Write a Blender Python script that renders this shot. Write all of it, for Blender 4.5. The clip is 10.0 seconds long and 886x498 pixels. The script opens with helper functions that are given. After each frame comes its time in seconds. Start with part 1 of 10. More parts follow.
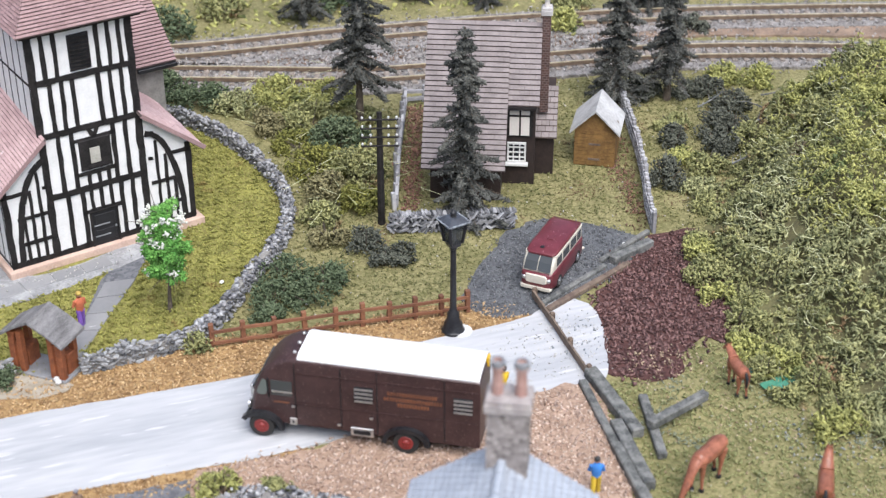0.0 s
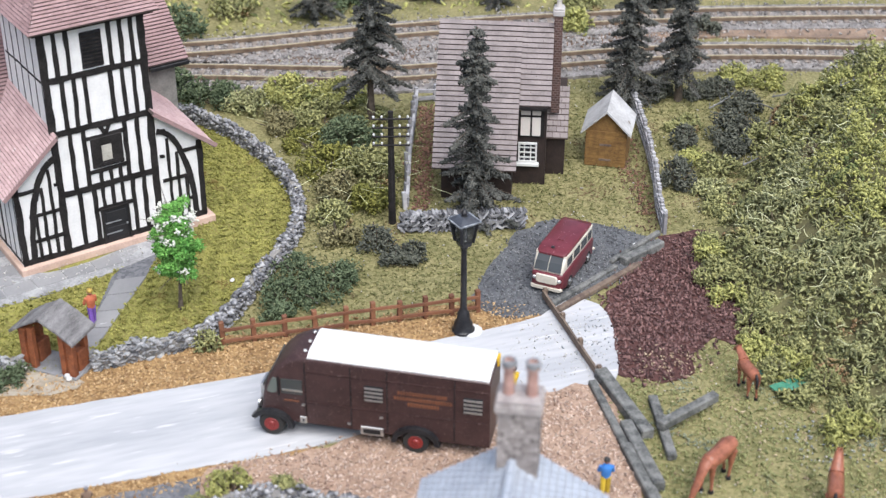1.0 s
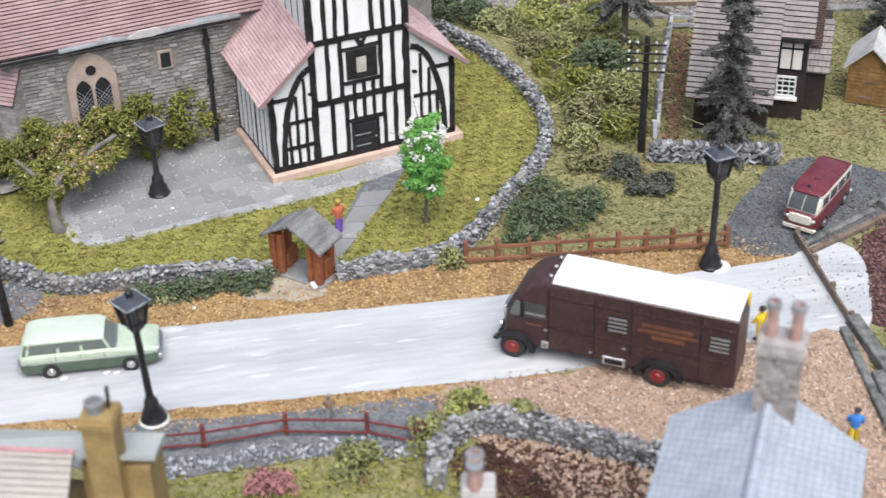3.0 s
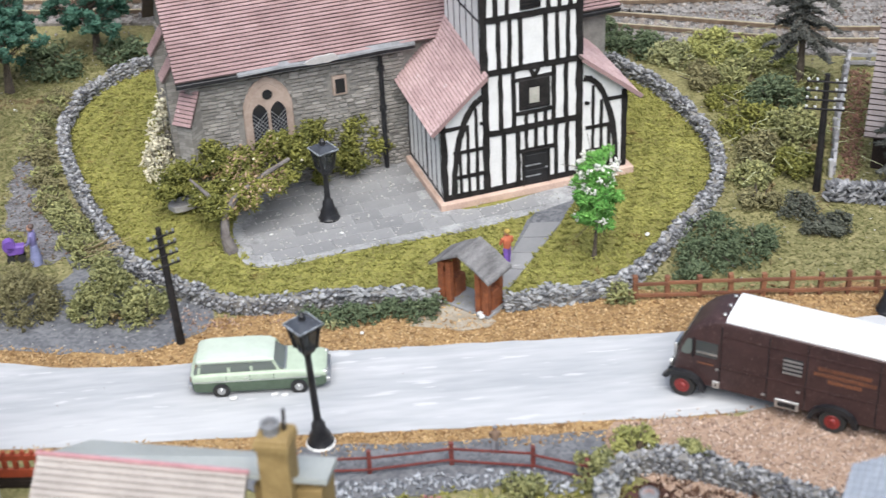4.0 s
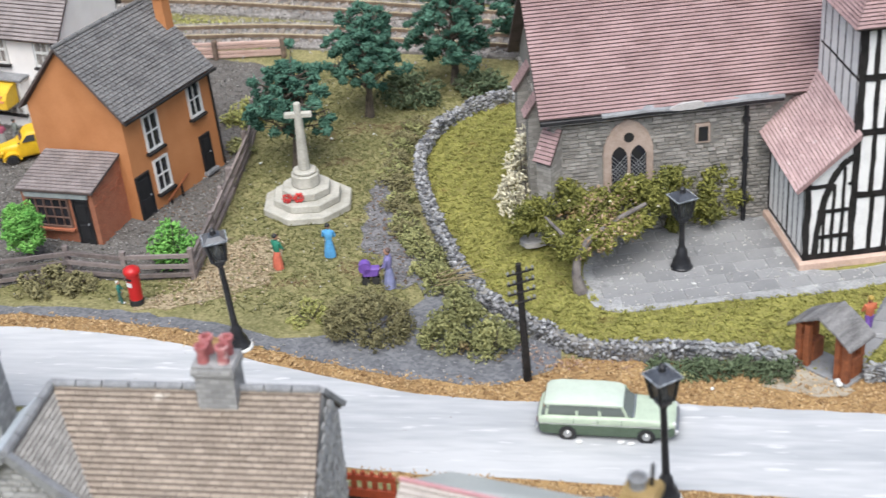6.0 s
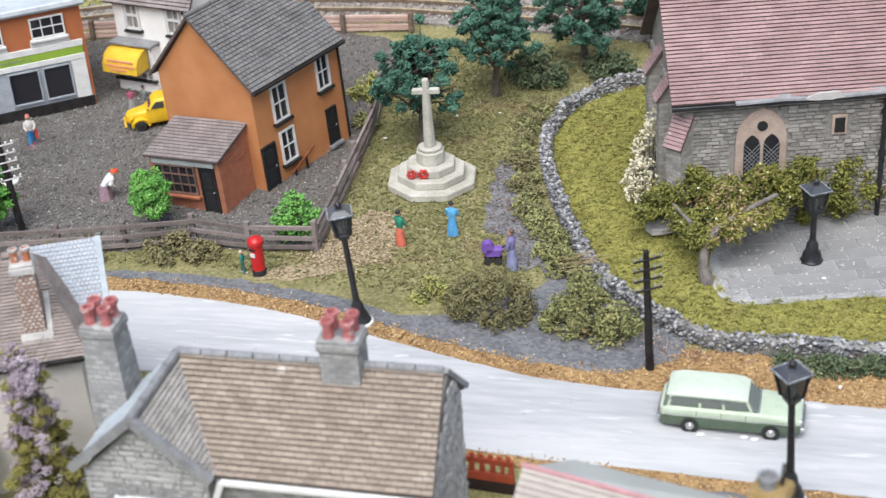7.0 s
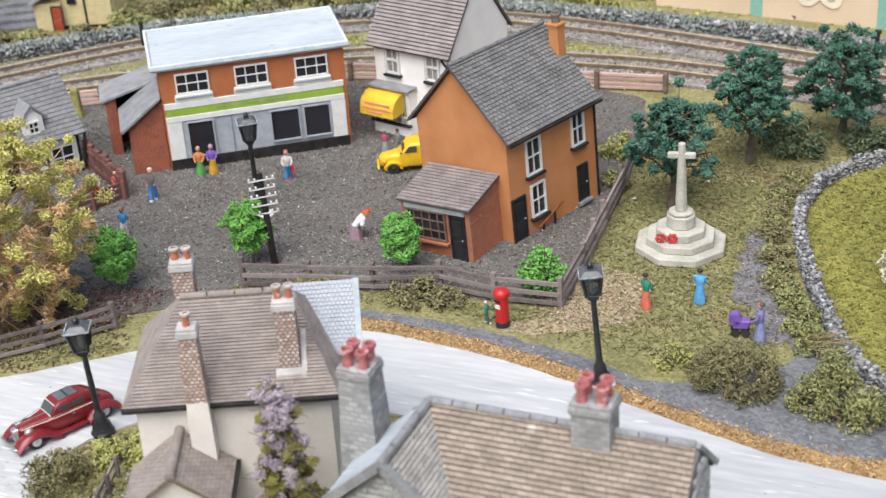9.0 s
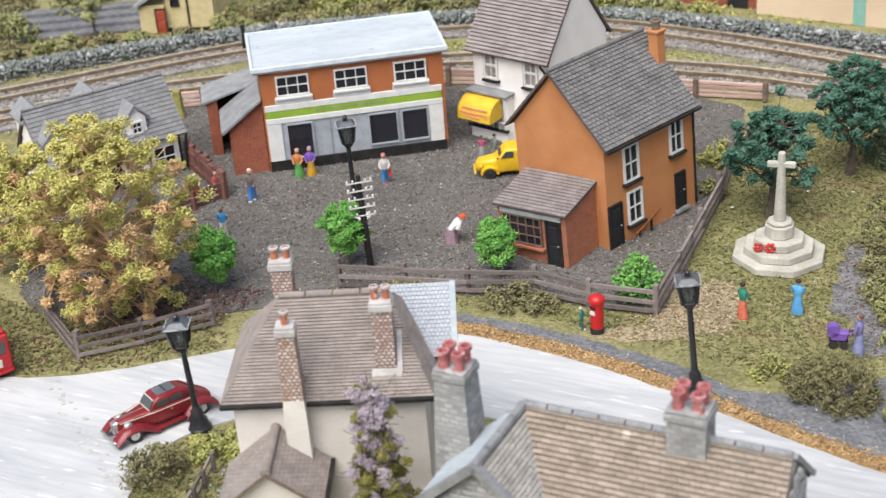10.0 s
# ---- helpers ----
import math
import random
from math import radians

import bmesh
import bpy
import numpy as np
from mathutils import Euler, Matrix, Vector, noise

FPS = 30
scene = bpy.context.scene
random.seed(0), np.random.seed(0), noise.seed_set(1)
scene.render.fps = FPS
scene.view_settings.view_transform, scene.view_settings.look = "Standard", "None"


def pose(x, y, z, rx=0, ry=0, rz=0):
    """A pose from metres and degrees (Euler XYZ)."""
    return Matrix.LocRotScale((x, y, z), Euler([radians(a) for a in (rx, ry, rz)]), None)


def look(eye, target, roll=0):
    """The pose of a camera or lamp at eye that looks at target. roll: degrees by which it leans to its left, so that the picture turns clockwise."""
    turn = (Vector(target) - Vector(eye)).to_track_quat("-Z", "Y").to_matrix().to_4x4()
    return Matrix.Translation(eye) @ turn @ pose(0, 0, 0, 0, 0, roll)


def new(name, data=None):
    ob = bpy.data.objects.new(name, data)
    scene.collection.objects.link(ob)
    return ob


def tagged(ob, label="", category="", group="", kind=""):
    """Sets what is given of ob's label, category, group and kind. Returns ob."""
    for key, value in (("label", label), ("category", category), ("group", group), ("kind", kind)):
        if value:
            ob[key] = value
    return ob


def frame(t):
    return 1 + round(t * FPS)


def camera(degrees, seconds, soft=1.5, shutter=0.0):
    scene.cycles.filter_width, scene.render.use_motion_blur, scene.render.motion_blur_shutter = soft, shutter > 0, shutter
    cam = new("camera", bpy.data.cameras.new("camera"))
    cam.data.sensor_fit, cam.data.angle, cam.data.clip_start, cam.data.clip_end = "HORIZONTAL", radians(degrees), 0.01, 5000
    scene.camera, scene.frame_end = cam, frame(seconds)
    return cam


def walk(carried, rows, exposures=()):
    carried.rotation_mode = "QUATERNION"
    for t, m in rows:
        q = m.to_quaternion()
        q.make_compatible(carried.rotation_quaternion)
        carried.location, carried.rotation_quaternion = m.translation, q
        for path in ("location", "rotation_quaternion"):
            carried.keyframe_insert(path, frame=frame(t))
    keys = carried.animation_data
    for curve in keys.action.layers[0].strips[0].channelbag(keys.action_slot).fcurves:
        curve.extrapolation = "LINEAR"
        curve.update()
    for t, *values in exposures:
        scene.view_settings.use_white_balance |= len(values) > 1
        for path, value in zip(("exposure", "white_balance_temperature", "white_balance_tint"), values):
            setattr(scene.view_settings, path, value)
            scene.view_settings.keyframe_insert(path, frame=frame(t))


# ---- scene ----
cam = camera(32.50, 10.0, soft=1.35, shutter=0.28)
cam.data.dof.use_dof = True
cam.data.dof.focus_distance, cam.data.dof.aperture_fstop = 0.78, 19
PATH = [
    (0, (0.0454, -0.0709, 0.3809), (0.2238, 0.4168, 0.0804), -0.10),
    (0.5, (0.0459, -0.0705, 0.3810), (0.2239, 0.4170, 0.0800), -0.17),
    (1, (0.0443, -0.0708, 0.3810), (0.2196, 0.4180, 0.0804), 0.10),
    (1.5, (0.0458, -0.0682, 0.3814), (0.2073, 0.4239, 0.0785), 0.23),
    (2, (0.0432, -0.0662, 0.3804), (0.1896, 0.4288, 0.0745), 0.17),
    (2.5, (0.0383, -0.0616, 0.3776), (0.1543, 0.4321, 0.0570), -0.15),
    (2.7, (0.0366, -0.0608, 0.3774), (0.1406, 0.4319, 0.0512), -0.54),
    (3.8, (0.0263, -0.0564, 0.3762), (0.0712, 0.4515, 0.0601), -2.67),
    (4, (0.0244, -0.0552, 0.3762), (0.0567, 0.4550, 0.0622), -2.75),
    (4.5, (0.0184, -0.0530, 0.3764), (0.0259, 0.4583, 0.0625), -3.21),
    (5, (0.0099, -0.0497, 0.3765), (-0.0088, 0.4625, 0.0646), -2.76),
    (5.5, (0.0016, -0.0477, 0.3760), (-0.0474, 0.4667, 0.0711), -2.93),
    (6, (-0.0021, -0.0472, 0.3766), (-0.0852, 0.4684, 0.0811), -4.21),
    (6.2, (-0.0037, -0.0463, 0.3765), (-0.1000, 0.4668, 0.0808), -4.35),
    (7.3, (-0.0132, -0.0411, 0.3748), (-0.1477, 0.4589, 0.0715), -4.00),
    (7.5, (-0.0156, -0.0409, 0.3752), (-0.1583, 0.4559, 0.0704), -3.82),
    (8, (-0.0219, -0.0410, 0.3775), (-0.1859, 0.4518, 0.0771), -3.50),
    (8.5, (-0.0227, -0.0428, 0.3789), (-0.2102, 0.4493, 0.0913), -4.05),
    (9, (-0.0268, -0.0439, 0.3807), (-0.2334, 0.4453, 0.1013), -3.96),
    (9.5, (-0.0268, -0.0457, 0.3809), (-0.2492, 0.4391, 0.1060), -4.33),
    (10, (-0.0282, -0.0472, 0.3806), (-0.2680, 0.4293, 0.1061), -4.61),
]
walk(cam, [(t, look(eye, target, roll)) for t, eye, target, roll in PATH], [(0, 0.72, 6300, 13), (2.7, 0.68, 6380, 11), (5, 0.67, 6390, 10), (8, 0.7, 6420, 10), (10, 0.71, 6700, 10)])

U = 0.01  # the code below is in centimetres

# ---- light: a hall under even, pale light from above ----
world = bpy.data.worlds.new("hall_light")
scene.world = world
world.use_nodes = True
wn, wl = world.node_tree.nodes, world.node_tree.links
sky = wn.new("ShaderNodeTexSky")
sky.sky_type, sky.sun_disc = "NISHITA", False
sky.sun_elevation, sky.sun_rotation = radians(60), radians(180)
sky.air_density, sky.dust_density, sky.ozone_density = 1.0, 3.0, 1.0
wn["Background"].inputs["Strength"].default_value = 0.105
wl.new(sky.outputs["Color"], wn["Background"].inputs["Color"])

sun_data = bpy.data.lights.new("sun", "SUN")
sun_data.energy, sun_data.angle, sun_data.color = 2.72, radians(55), (0.972, 0.985, 0.98)
new("sun", sun_data).matrix_world = look((0.0, -1.2, 3.0), (0, 0.6, 0))


# ---- mesh and material tools ----
class M:
    """Collects vertices and faces in centimetres."""

    def __init__(self):
        self.v, self.f, self.k = [], [], []

    def add(self, verts, faces, T=None, k=0):
        n = len(self.v)
        self.v += [tuple(T @ Vector(p)) for p in verts] if T else [tuple(p) for p in verts]
        self.f += [tuple(i + n for i in q) for q in faces]
        self.k += [k] * len(faces)
        return self

    def box(self, x0, x1, y0, y1, z0, z1, T=None, k=0):
        p = [(x, y, z) for z in (z0, z1) for y in (y0, y1) for x in (x0, x1)]
        return self.add(p, [(0, 2, 3, 1), (4, 5, 7, 6), (0, 1, 5, 4), (2, 6, 7, 3), (0, 4, 6, 2), (1, 3, 7, 5)], T, k)

    def lathe(self, prof, seg=12, T=None, k=0, sx=1.0, sy=1.0):
        v, f = [], []
        for r, z in prof:
            v += [(r * sx * math.cos(6.28318 * i / seg), r * sy * math.sin(6.28318 * i / seg), z) for i in range(seg)]
        for j in range(len(prof) - 1):
            for i in range(seg):
                a, b = j * seg + i, j * seg + (i + 1) % seg
                f.append((a, b, b + seg, a + seg))
        f.append(tuple(range(seg))[::-1])
        f.append(tuple(range((len(prof) - 1) * seg, len(prof) * seg)))
        return self.add(v, f, T, k)

    def prism(self, poly, z0, z1, T=None, k=0):
        n = len(poly)
        v = [(x, y, z0) for x, y in poly] + [(x, y, z1) for x, y in poly]
        f = [tuple(range(n))[::-1], tuple(range(n, 2 * n))]
        f += [(i, (i + 1) % n, (i + 1) % n + n, i + n) for i in range(n)]
        return self.add(v, f, T, k)

    def hull(self, rings, k=0, T=None):
        """Loops of equal length joined to a skin, closed at both ends."""
        n = len(rings[0])
        v = [p for r in rings for p in r]
        f = [tuple(range(n))[::-1], tuple(range((len(rings) - 1) * n, len(rings) * n))]
        for j in range(len(rings) - 1):
            f += [(j * n + i, j * n + (i + 1) % n, (j + 1) * n + (i + 1) % n, (j + 1) * n + i) for i in range(n)]
        return self.add(v, f, T, k)

    def loft(self, stations, k=0, T=None, n=3):
        """A skin along x through rounded upright sections: (x, half width, bottom, top, corner radius)."""
        rings = []
        for x, w, z0, z1, r in stations:
            r = min(r, w * 0.98, (z1 - z0) * 0.49)
            ring = []
            for cy, cz, a0 in ((w - r, z1 - r, 0), (-w + r, z1 - r, 90), (-w + r, z0 + r, 180), (w - r, z0 + r, 270)):
                ring += [(x, cy + r * math.cos(radians(a0 + 90 * i / n)), cz + r * math.sin(radians(a0 + 90 * i / n))) for i in range(n + 1)]
            rings.append(ring)
        return self.hull(rings, k, T)

    def rod(self, a, b, r0, r1=None, seg=6, k=0):
        a, b = Vector(a), Vector(b)
        T = Matrix.Translation(a) @ (b - a).to_track_quat("Z", "Y").to_matrix().to_4x4()
        return self.lathe([(r0, 0), (r0 if r1 is None else r1, (b - a).length)], seg, T, k)

    def bar(self, a, b, w, h, k=0):
        """A square timber from a to b, w wide and h high."""
        a, b = Vector(a), Vector(b)
        T = Matrix.Translation(a) @ (b - a).to_track_quat("X", "Z").to_matrix().to_4x4()
        return self.box(0, (b - a).length, -w / 2, w / 2, -h / 2, h / 2, T, k)

    def ball(self, c, r, seg=8, k=0, sx=1, sy=1, sz=1):
        prof = [(max(0.02, math.sin(a)) * r, -math.cos(a) * r * sz) for a in [math.pi * i / 6 for i in range(7)]]
        return self.lathe(prof, seg, Matrix.Translation(c), k, sx, sy)


def upright(x=0, y=0, z=0):
    """Turns a flat outline (x, y) to stand in the x-z plane, its depth towards -y."""
    return Matrix.Translation((x, y, z)) @ Matrix.Rotation(math.pi / 2, 4, "X")


def mesh_of(name, m, mats, bevel=0.0, smooth=False):
    me = bpy.data.meshes.new(name)
    me.from_pydata([(x * U, y * U, z * U) for x, y, z in m.v], [], m.f)
    for mt in mats if isinstance(mats, (list, tuple)) else [mats]:
        me.materials.append(mt)
    if any(m.k):
        me.polygons.foreach_set("material_index", m.k)
    bm = bmesh.new()
    bm.from_mesh(me)
    if len(m.f) < 4000:
        bmesh.ops.recalc_face_normals(bm, faces=bm.faces)
    if bevel:
        ed = [e for e in bm.edges if len(e.link_faces) == 2 and e.calc_face_angle(0) > 0.5]
        bmesh.ops.bevel(bm, geom=ed, offset=bevel * U, segments=1, affect="EDGES", clamp_overlap=True)
    bm.to_mesh(me)
    bm.free()
    if smooth:
        me.polygons.foreach_set("use_smooth", [True] * len(me.polygons))
        me.set_sharp_from_angle(angle=radians(42))
    return me


def part(name, m, mats, parent=None, label="", bevel=0.0, smooth=False):
    ob = new(name, mesh_of(name, m, mats, bevel, smooth))
    if parent is not None:
        ob.parent = parent
    if label:
        ob["label"] = label
    return ob


def thing(name, x, y, z=0, rz=0, label="", category="", group="", rx=0, ry=0):
    ob = new(name)
    ob.empty_display_size = 0.01
    ob.matrix_basis = pose(x * U, y * U, z * U, rx, ry, rz)
    return tagged(ob, label, category, group)


def solo(name, m, mats, x, y, z=0, rz=0, label="", category="", group="", bevel=0.0, smooth=False, rx=0, ry=0, kind=""):
    ob = part(name, m, mats, None, "", bevel, smooth)
    ob.matrix_basis = pose(x * U, y * U, z * U, rx, ry, rz)
    return tagged(ob, label, category, group, kind)


MATS = {}


def mat(name, c1, c2=None, rough=0.7, scale=1.5, fine=9.0, bump=0.25, metal=0.0, spread="noise", contrast=(0.3, 0.7), spec=0.4, stretch=(1, 1, 1), speck=None, lot=0.75, grit=0.0):
    """Two colours mixed by coarse and fine noise. scale: features per centimetre. spread 'island' or 'object' adds a shift from piece to piece."""
    m = bpy.data.materials.new(name)
    m.use_nodes = True
    n, l = m.node_tree.nodes, m.node_tree.links
    b = n["Principled BSDF"]
    b.inputs["Roughness"].default_value, b.inputs["Metallic"].default_value = rough, metal
    b.inputs["Specular IOR Level"].default_value = spec
    c2 = c2 or tuple(v * 0.75 for v in c1)
    tc, mp = n.new("ShaderNodeTexCoord"), n.new("ShaderNodeMapping")
    mp.inputs["Scale"].default_value = [100 * v for v in stretch]
    l.new(tc.outputs["Object"], mp.inputs["Vector"])
    co, fi = n.new("ShaderNodeTexNoise"), n.new("ShaderNodeTexNoise")
    co.inputs["Scale"].default_value, co.inputs["Detail"].default_value = scale, 4
    fi.inputs["Scale"].default_value, fi.inputs["Detail"].default_value = fine, 3
    for t in (co, fi):
        l.new(mp.outputs["Vector"], t.inputs["Vector"])
    add = n.new("ShaderNodeMath")
    add.operation = "MULTIPLY_ADD"
    l.new(fi.outputs["Fac"], add.inputs[0])
    add.inputs[1].default_value = 0.6
    if grit:
        vo, bw = n.new("ShaderNodeTexVoronoi"), n.new("ShaderNodeSeparateColor")
        vo.inputs["Scale"].default_value = grit
        l.new(mp.outputs["Vector"], vo.inputs["Vector"])
        l.new(vo.outputs["Color"], bw.inputs[0])
        l.new(bw.outputs[0], add.inputs[0])
    l.new(co.outputs["Fac"], add.inputs[2])
    fac = n.new("ShaderNodeMapRange")
    fac.inputs["From Min"].default_value, fac.inputs["From Max"].default_value = contrast[0] + 0.3, contrast[1] + 0.3
    l.new(add.outputs[0], fac.inputs["Value"])
    mix = n.new("ShaderNodeMix")
    mix.data_type = "RGBA"
    mix.inputs[6].default_value, mix.inputs[7].default_value = (*c1, 1), (*c2, 1)
    out = fac.outputs[0]
    if spread in ("island", "object"):
        src = n.new("ShaderNodeNewGeometry").outputs["Random Per Island"] if spread == "island" else n.new("ShaderNodeObjectInfo").outputs["Random"]
        av = n.new("ShaderNodeMath")
        av.operation = "MULTIPLY_ADD"
        l.new(out, av.inputs[0])
        av.inputs[1].default_value = 1.1 - lot
        sc = n.new("ShaderNodeMath")
        sc.operation = "MULTIPLY"
        sc.inputs[1].default_value = lot
        l.new(src, sc.inputs[0])
        l.new(sc.outputs[0], av.inputs[2])
        out = av.outputs[0]
    l.new(out, mix.inputs[0])
    col = mix.outputs[2]
    if speck:
        sp, th, m2 = n.new("ShaderNodeTexNoise"), n.new("ShaderNodeMapRange"), n.new("ShaderNodeMix")
        sp.inputs["Scale"].default_value, sp.inputs["Detail"].default_value = speck[1], 2
        l.new(mp.outputs["Vector"], sp.inputs["Vector"])
        th.inputs["From Min"].default_value, th.inputs["From Max"].default_value = speck[2], speck[2] + 0.06
        l.new(sp.outputs["Fac"], th.inputs["Value"])
        m2.data_type = "RGBA"
        m2.inputs[7].default_value = (*speck[0], 1)
        l.new(th.outputs[0], m2.inputs[0])
        l.new(col, m2.inputs[6])
        col = m2.outputs[2]
    l.new(col, b.inputs["Base Color"])
    if bump:
        bp = n.new("ShaderNodeBump")
        bp.inputs["Strength"].default_value, bp.inputs["Distance"].default_value = bump, 0.0006
        l.new(add.outputs[0], bp.inputs["Height"])
        l.new(bp.outputs["Normal"], b.inputs["Normal"])
    MATS[name] = m
    return m


def glassy(name, tint=(0.02, 0.02, 0.025), rough=0.06):
    m = bpy.data.materials.new(name)
    m.use_nodes = True
    b = m.node_tree.nodes["Principled BSDF"]
    b.inputs["Base Color"].default_value, b.inputs["Roughness"].default_value = (*tint, 1), rough
    b.inputs["Specular IOR Level"].default_value = 0.6
    return m


def clear_glass(name):
    m = bpy.data.materials.new(name)
    m.use_nodes = True
    b = m.node_tree.nodes["Principled BSDF"]
    b.inputs["Base Color"].default_value, b.inputs["Roughness"].default_value = (0.35, 0.36, 0.36, 1), 0.12
    b.inputs["Transmission Weight"].default_value, b.inputs["IOR"].default_value = 0.9, 1.05
    return m


def masonry(name, c1, c2, joint, w=0.16, h=0.1, gap=0.03):
    """Small painted bricks or stones: w and h in centimetres."""
    m = mat(name, c1, c2, rough=0.85, scale=2.5, fine=7, bump=0.4)
    n, l = m.node_tree.nodes, m.node_tree.links
    b = n["Principled BSDF"]
    tc, sx, ad, cb, br = n.new("ShaderNodeTexCoord"), n.new("ShaderNodeSeparateXYZ"), n.new("ShaderNodeMath"), n.new("ShaderNodeCombineXYZ"), n.new("ShaderNodeTexBrick")
    l.new(tc.outputs["Object"], sx.inputs[0])
    l.new(sx.outputs[0], ad.inputs[0])
    l.new(sx.outputs[1], ad.inputs[1])
    l.new(ad.outputs[0], cb.inputs[0])
    l.new(sx.outputs[2], cb.inputs[1])
    nz, ds = n.new("ShaderNodeTexNoise"), n.new("ShaderNodeVectorMath")
    nz.inputs["Scale"].default_value = 2.2 / U
    nz.inputs["Detail"].default_value = 2.0
    l.new(tc.outputs["Object"], nz.inputs["Vector"])
    ds.operation = "MULTIPLY_ADD"
    ds.inputs[1].default_value = (h * U * 0.5, h * U * 0.5, 0)
    l.new(nz.outputs["Color"], ds.inputs[0])
    l.new(cb.outputs[0], ds.inputs[2])
    l.new(ds.outputs[0], br.inputs["Vector"])
    for k, v in (("Scale", 1.0), ("Brick Width", w * U), ("Row Height", h * U), ("Mortar Size", gap * U * 0.5), ("Mortar Smooth", 0.3), ("Bias", 0.0)):
        br.inputs[k].default_value = v
    br.inputs["Color1"].default_value, br.inputs["Color2"].default_value = (*c1, 1), (*c2, 1)
    br.inputs["Mortar"].default_value = (*joint, 1)
    mx = n.new("ShaderNodeMix")
    mx.data_type = "RGBA"
    mx.inputs[0].default_value = 0.8
    old = b.inputs["Base Color"].links[0].from_socket
    l.new(old, mx.inputs[6])
    l.new(br.outputs["Color"], mx.inputs[7])
    l.new(mx.outputs[2], b.inputs["Base Color"])
    bp = n.new("ShaderNodeBump")
    bp.invert = True
    bp.inputs["Strength"].default_value = 0.7
    bp.inputs["Distance"].default_value = 0.05 * U
    l.new(br.outputs["Fac"], bp.inputs["Height"])
    if b.inputs["Normal"].links:
        l.new(b.inputs["Normal"].links[0].from_socket, bp.inputs["Normal"])
    l.new(bp.outputs[0], b.inputs["Normal"])
    return m


m_black = mat("black_enamel", (0.012, 0.012, 0.014), (0.03, 0.03, 0.032), rough=0.3, bump=0.06, scale=2, spec=0.3)
m_timber = mat("black_timber_paint", (0.012, 0.011, 0.011), (0.03, 0.027, 0.026), rough=0.65, scale=2, bump=0.2, spec=0.2)
m_plaster = mat("white_plaster", (0.78, 0.775, 0.755), (0.64, 0.635, 0.615), rough=0.8, scale=1.3, bump=0.15, contrast=(0.4, 0.9))
m_cream = mat("cream_render", (0.66, 0.615, 0.56), (0.53, 0.485, 0.44), rough=0.85, scale=0.8, fine=14, bump=0.35, contrast=(0.35, 0.9))
m_whitewash = mat("whitewashed_render", (0.81, 0.785, 0.755), (0.7, 0.67, 0.64), rough=0.85, scale=0.7, fine=14, bump=0.2, contrast=(0.4, 0.9))
m_surround = mat("dusty_pink_window_stone", (0.44, 0.345, 0.285), (0.33, 0.25, 0.2), rough=0.85, scale=1.5, bump=0.3)
m_plinth = mat("pink_plinth_card", (0.62, 0.45, 0.36), (0.48, 0.34, 0.27), rough=0.8)
m_redtile = mat("red_clay_tile", (0.37, 0.25, 0.242), (0.235, 0.15, 0.144), rough=0.75, scale=0.5, spread="island", bump=0.15, lot=0.45, speck=((0.55, 0.45, 0.43), 4, 0.72))
m_tantile = mat("tan_clay_tile", (0.36, 0.298, 0.235), (0.22, 0.178, 0.138), rough=0.75, scale=1.5, spread="island", lot=0.55, bump=0.15, speck=((0.52, 0.47, 0.4), 0.9, 0.69))
m_aisletile = mat("worn_pink_clay_tile", (0.56, 0.405, 0.385), (0.38, 0.255, 0.245), rough=0.75, scale=0.6, spread="island", bump=0.15, lot=0.45, speck=((0.62, 0.52, 0.5), 3, 0.68))
m_greystonetile = mat("grey_stone_tile", (0.38, 0.36, 0.33), (0.22, 0.208, 0.19), rough=0.75, scale=1.5, spread="island", lot=0.55, bump=0.15)
m_browntile = mat("brown_tile", (0.29, 0.252, 0.24), (0.18, 0.153, 0.146), rough=0.75, scale=1.2, spread="island", lot=0.4, bump=0.15)
m_greytile = mat("dark_grey_tile", (0.2, 0.195, 0.19), (0.11, 0.107, 0.105), rough=0.7, scale=1.2, spread="island", lot=0.45, bump=0.15, speck=((0.3, 0.28, 0.27), 5, 0.74))
m_slate = mat("pale_blue_slate", (0.42, 0.455, 0.5), (0.31, 0.34, 0.385), rough=0.65, scale=1.0, spread="island", lot=0.4, bump=0.1)
m_thatchtile = mat("grey_brown_tile", (0.31, 0.265, 0.235), (0.19, 0.16, 0.145), rough=0.75, scale=1.4, spread="island", lot=0.4, bump=0.15)
# roof boards: dirt wash and the shade below each tile course in one dark colour
m_grimeshade = mat("roof_grime_and_shade", (0.12, 0.09, 0.082), (0.075, 0.058, 0.052), rough=0.95, scale=1.2)
m_oldslate = mat("weathered_dark_slate", (0.235, 0.235, 0.235), (0.14, 0.142, 0.145), rough=0.7, scale=1.0, spread="island", lot=0.5, bump=0.15)
m_lead = mat("grey_lead", (0.27, 0.275, 0.28), (0.17, 0.172, 0.178), rough=0.55, scale=1.5)
m_parapet = mat("chipped_white_parapet", (0.6, 0.64, 0.66), (0.46, 0.5, 0.53), rough=0.65, scale=1.5, speck=((0.24, 0.25, 0.26), 2.0, 0.7))
m_flatroof = mat("pale_painted_flat_roof", (0.45, 0.49, 0.515), (0.34, 0.38, 0.41), rough=0.65, scale=0.35, fine=3, stretch=(0.5, 1.6, 1), speck=((0.16, 0.17, 0.18), 1.1, 0.7))
m_stone = mat("grey_building_stone", (0.4, 0.375, 0.34), (0.19, 0.178, 0.158), rough=0.85, scale=3, fine=14, spread="object", bump=0.8)
m_stone_far = mat("grey_building_stone_rest", (0.4, 0.375, 0.34), (0.19, 0.178, 0.158), rough=0.85, scale=3, fine=14, spread="island", bump=0.8)
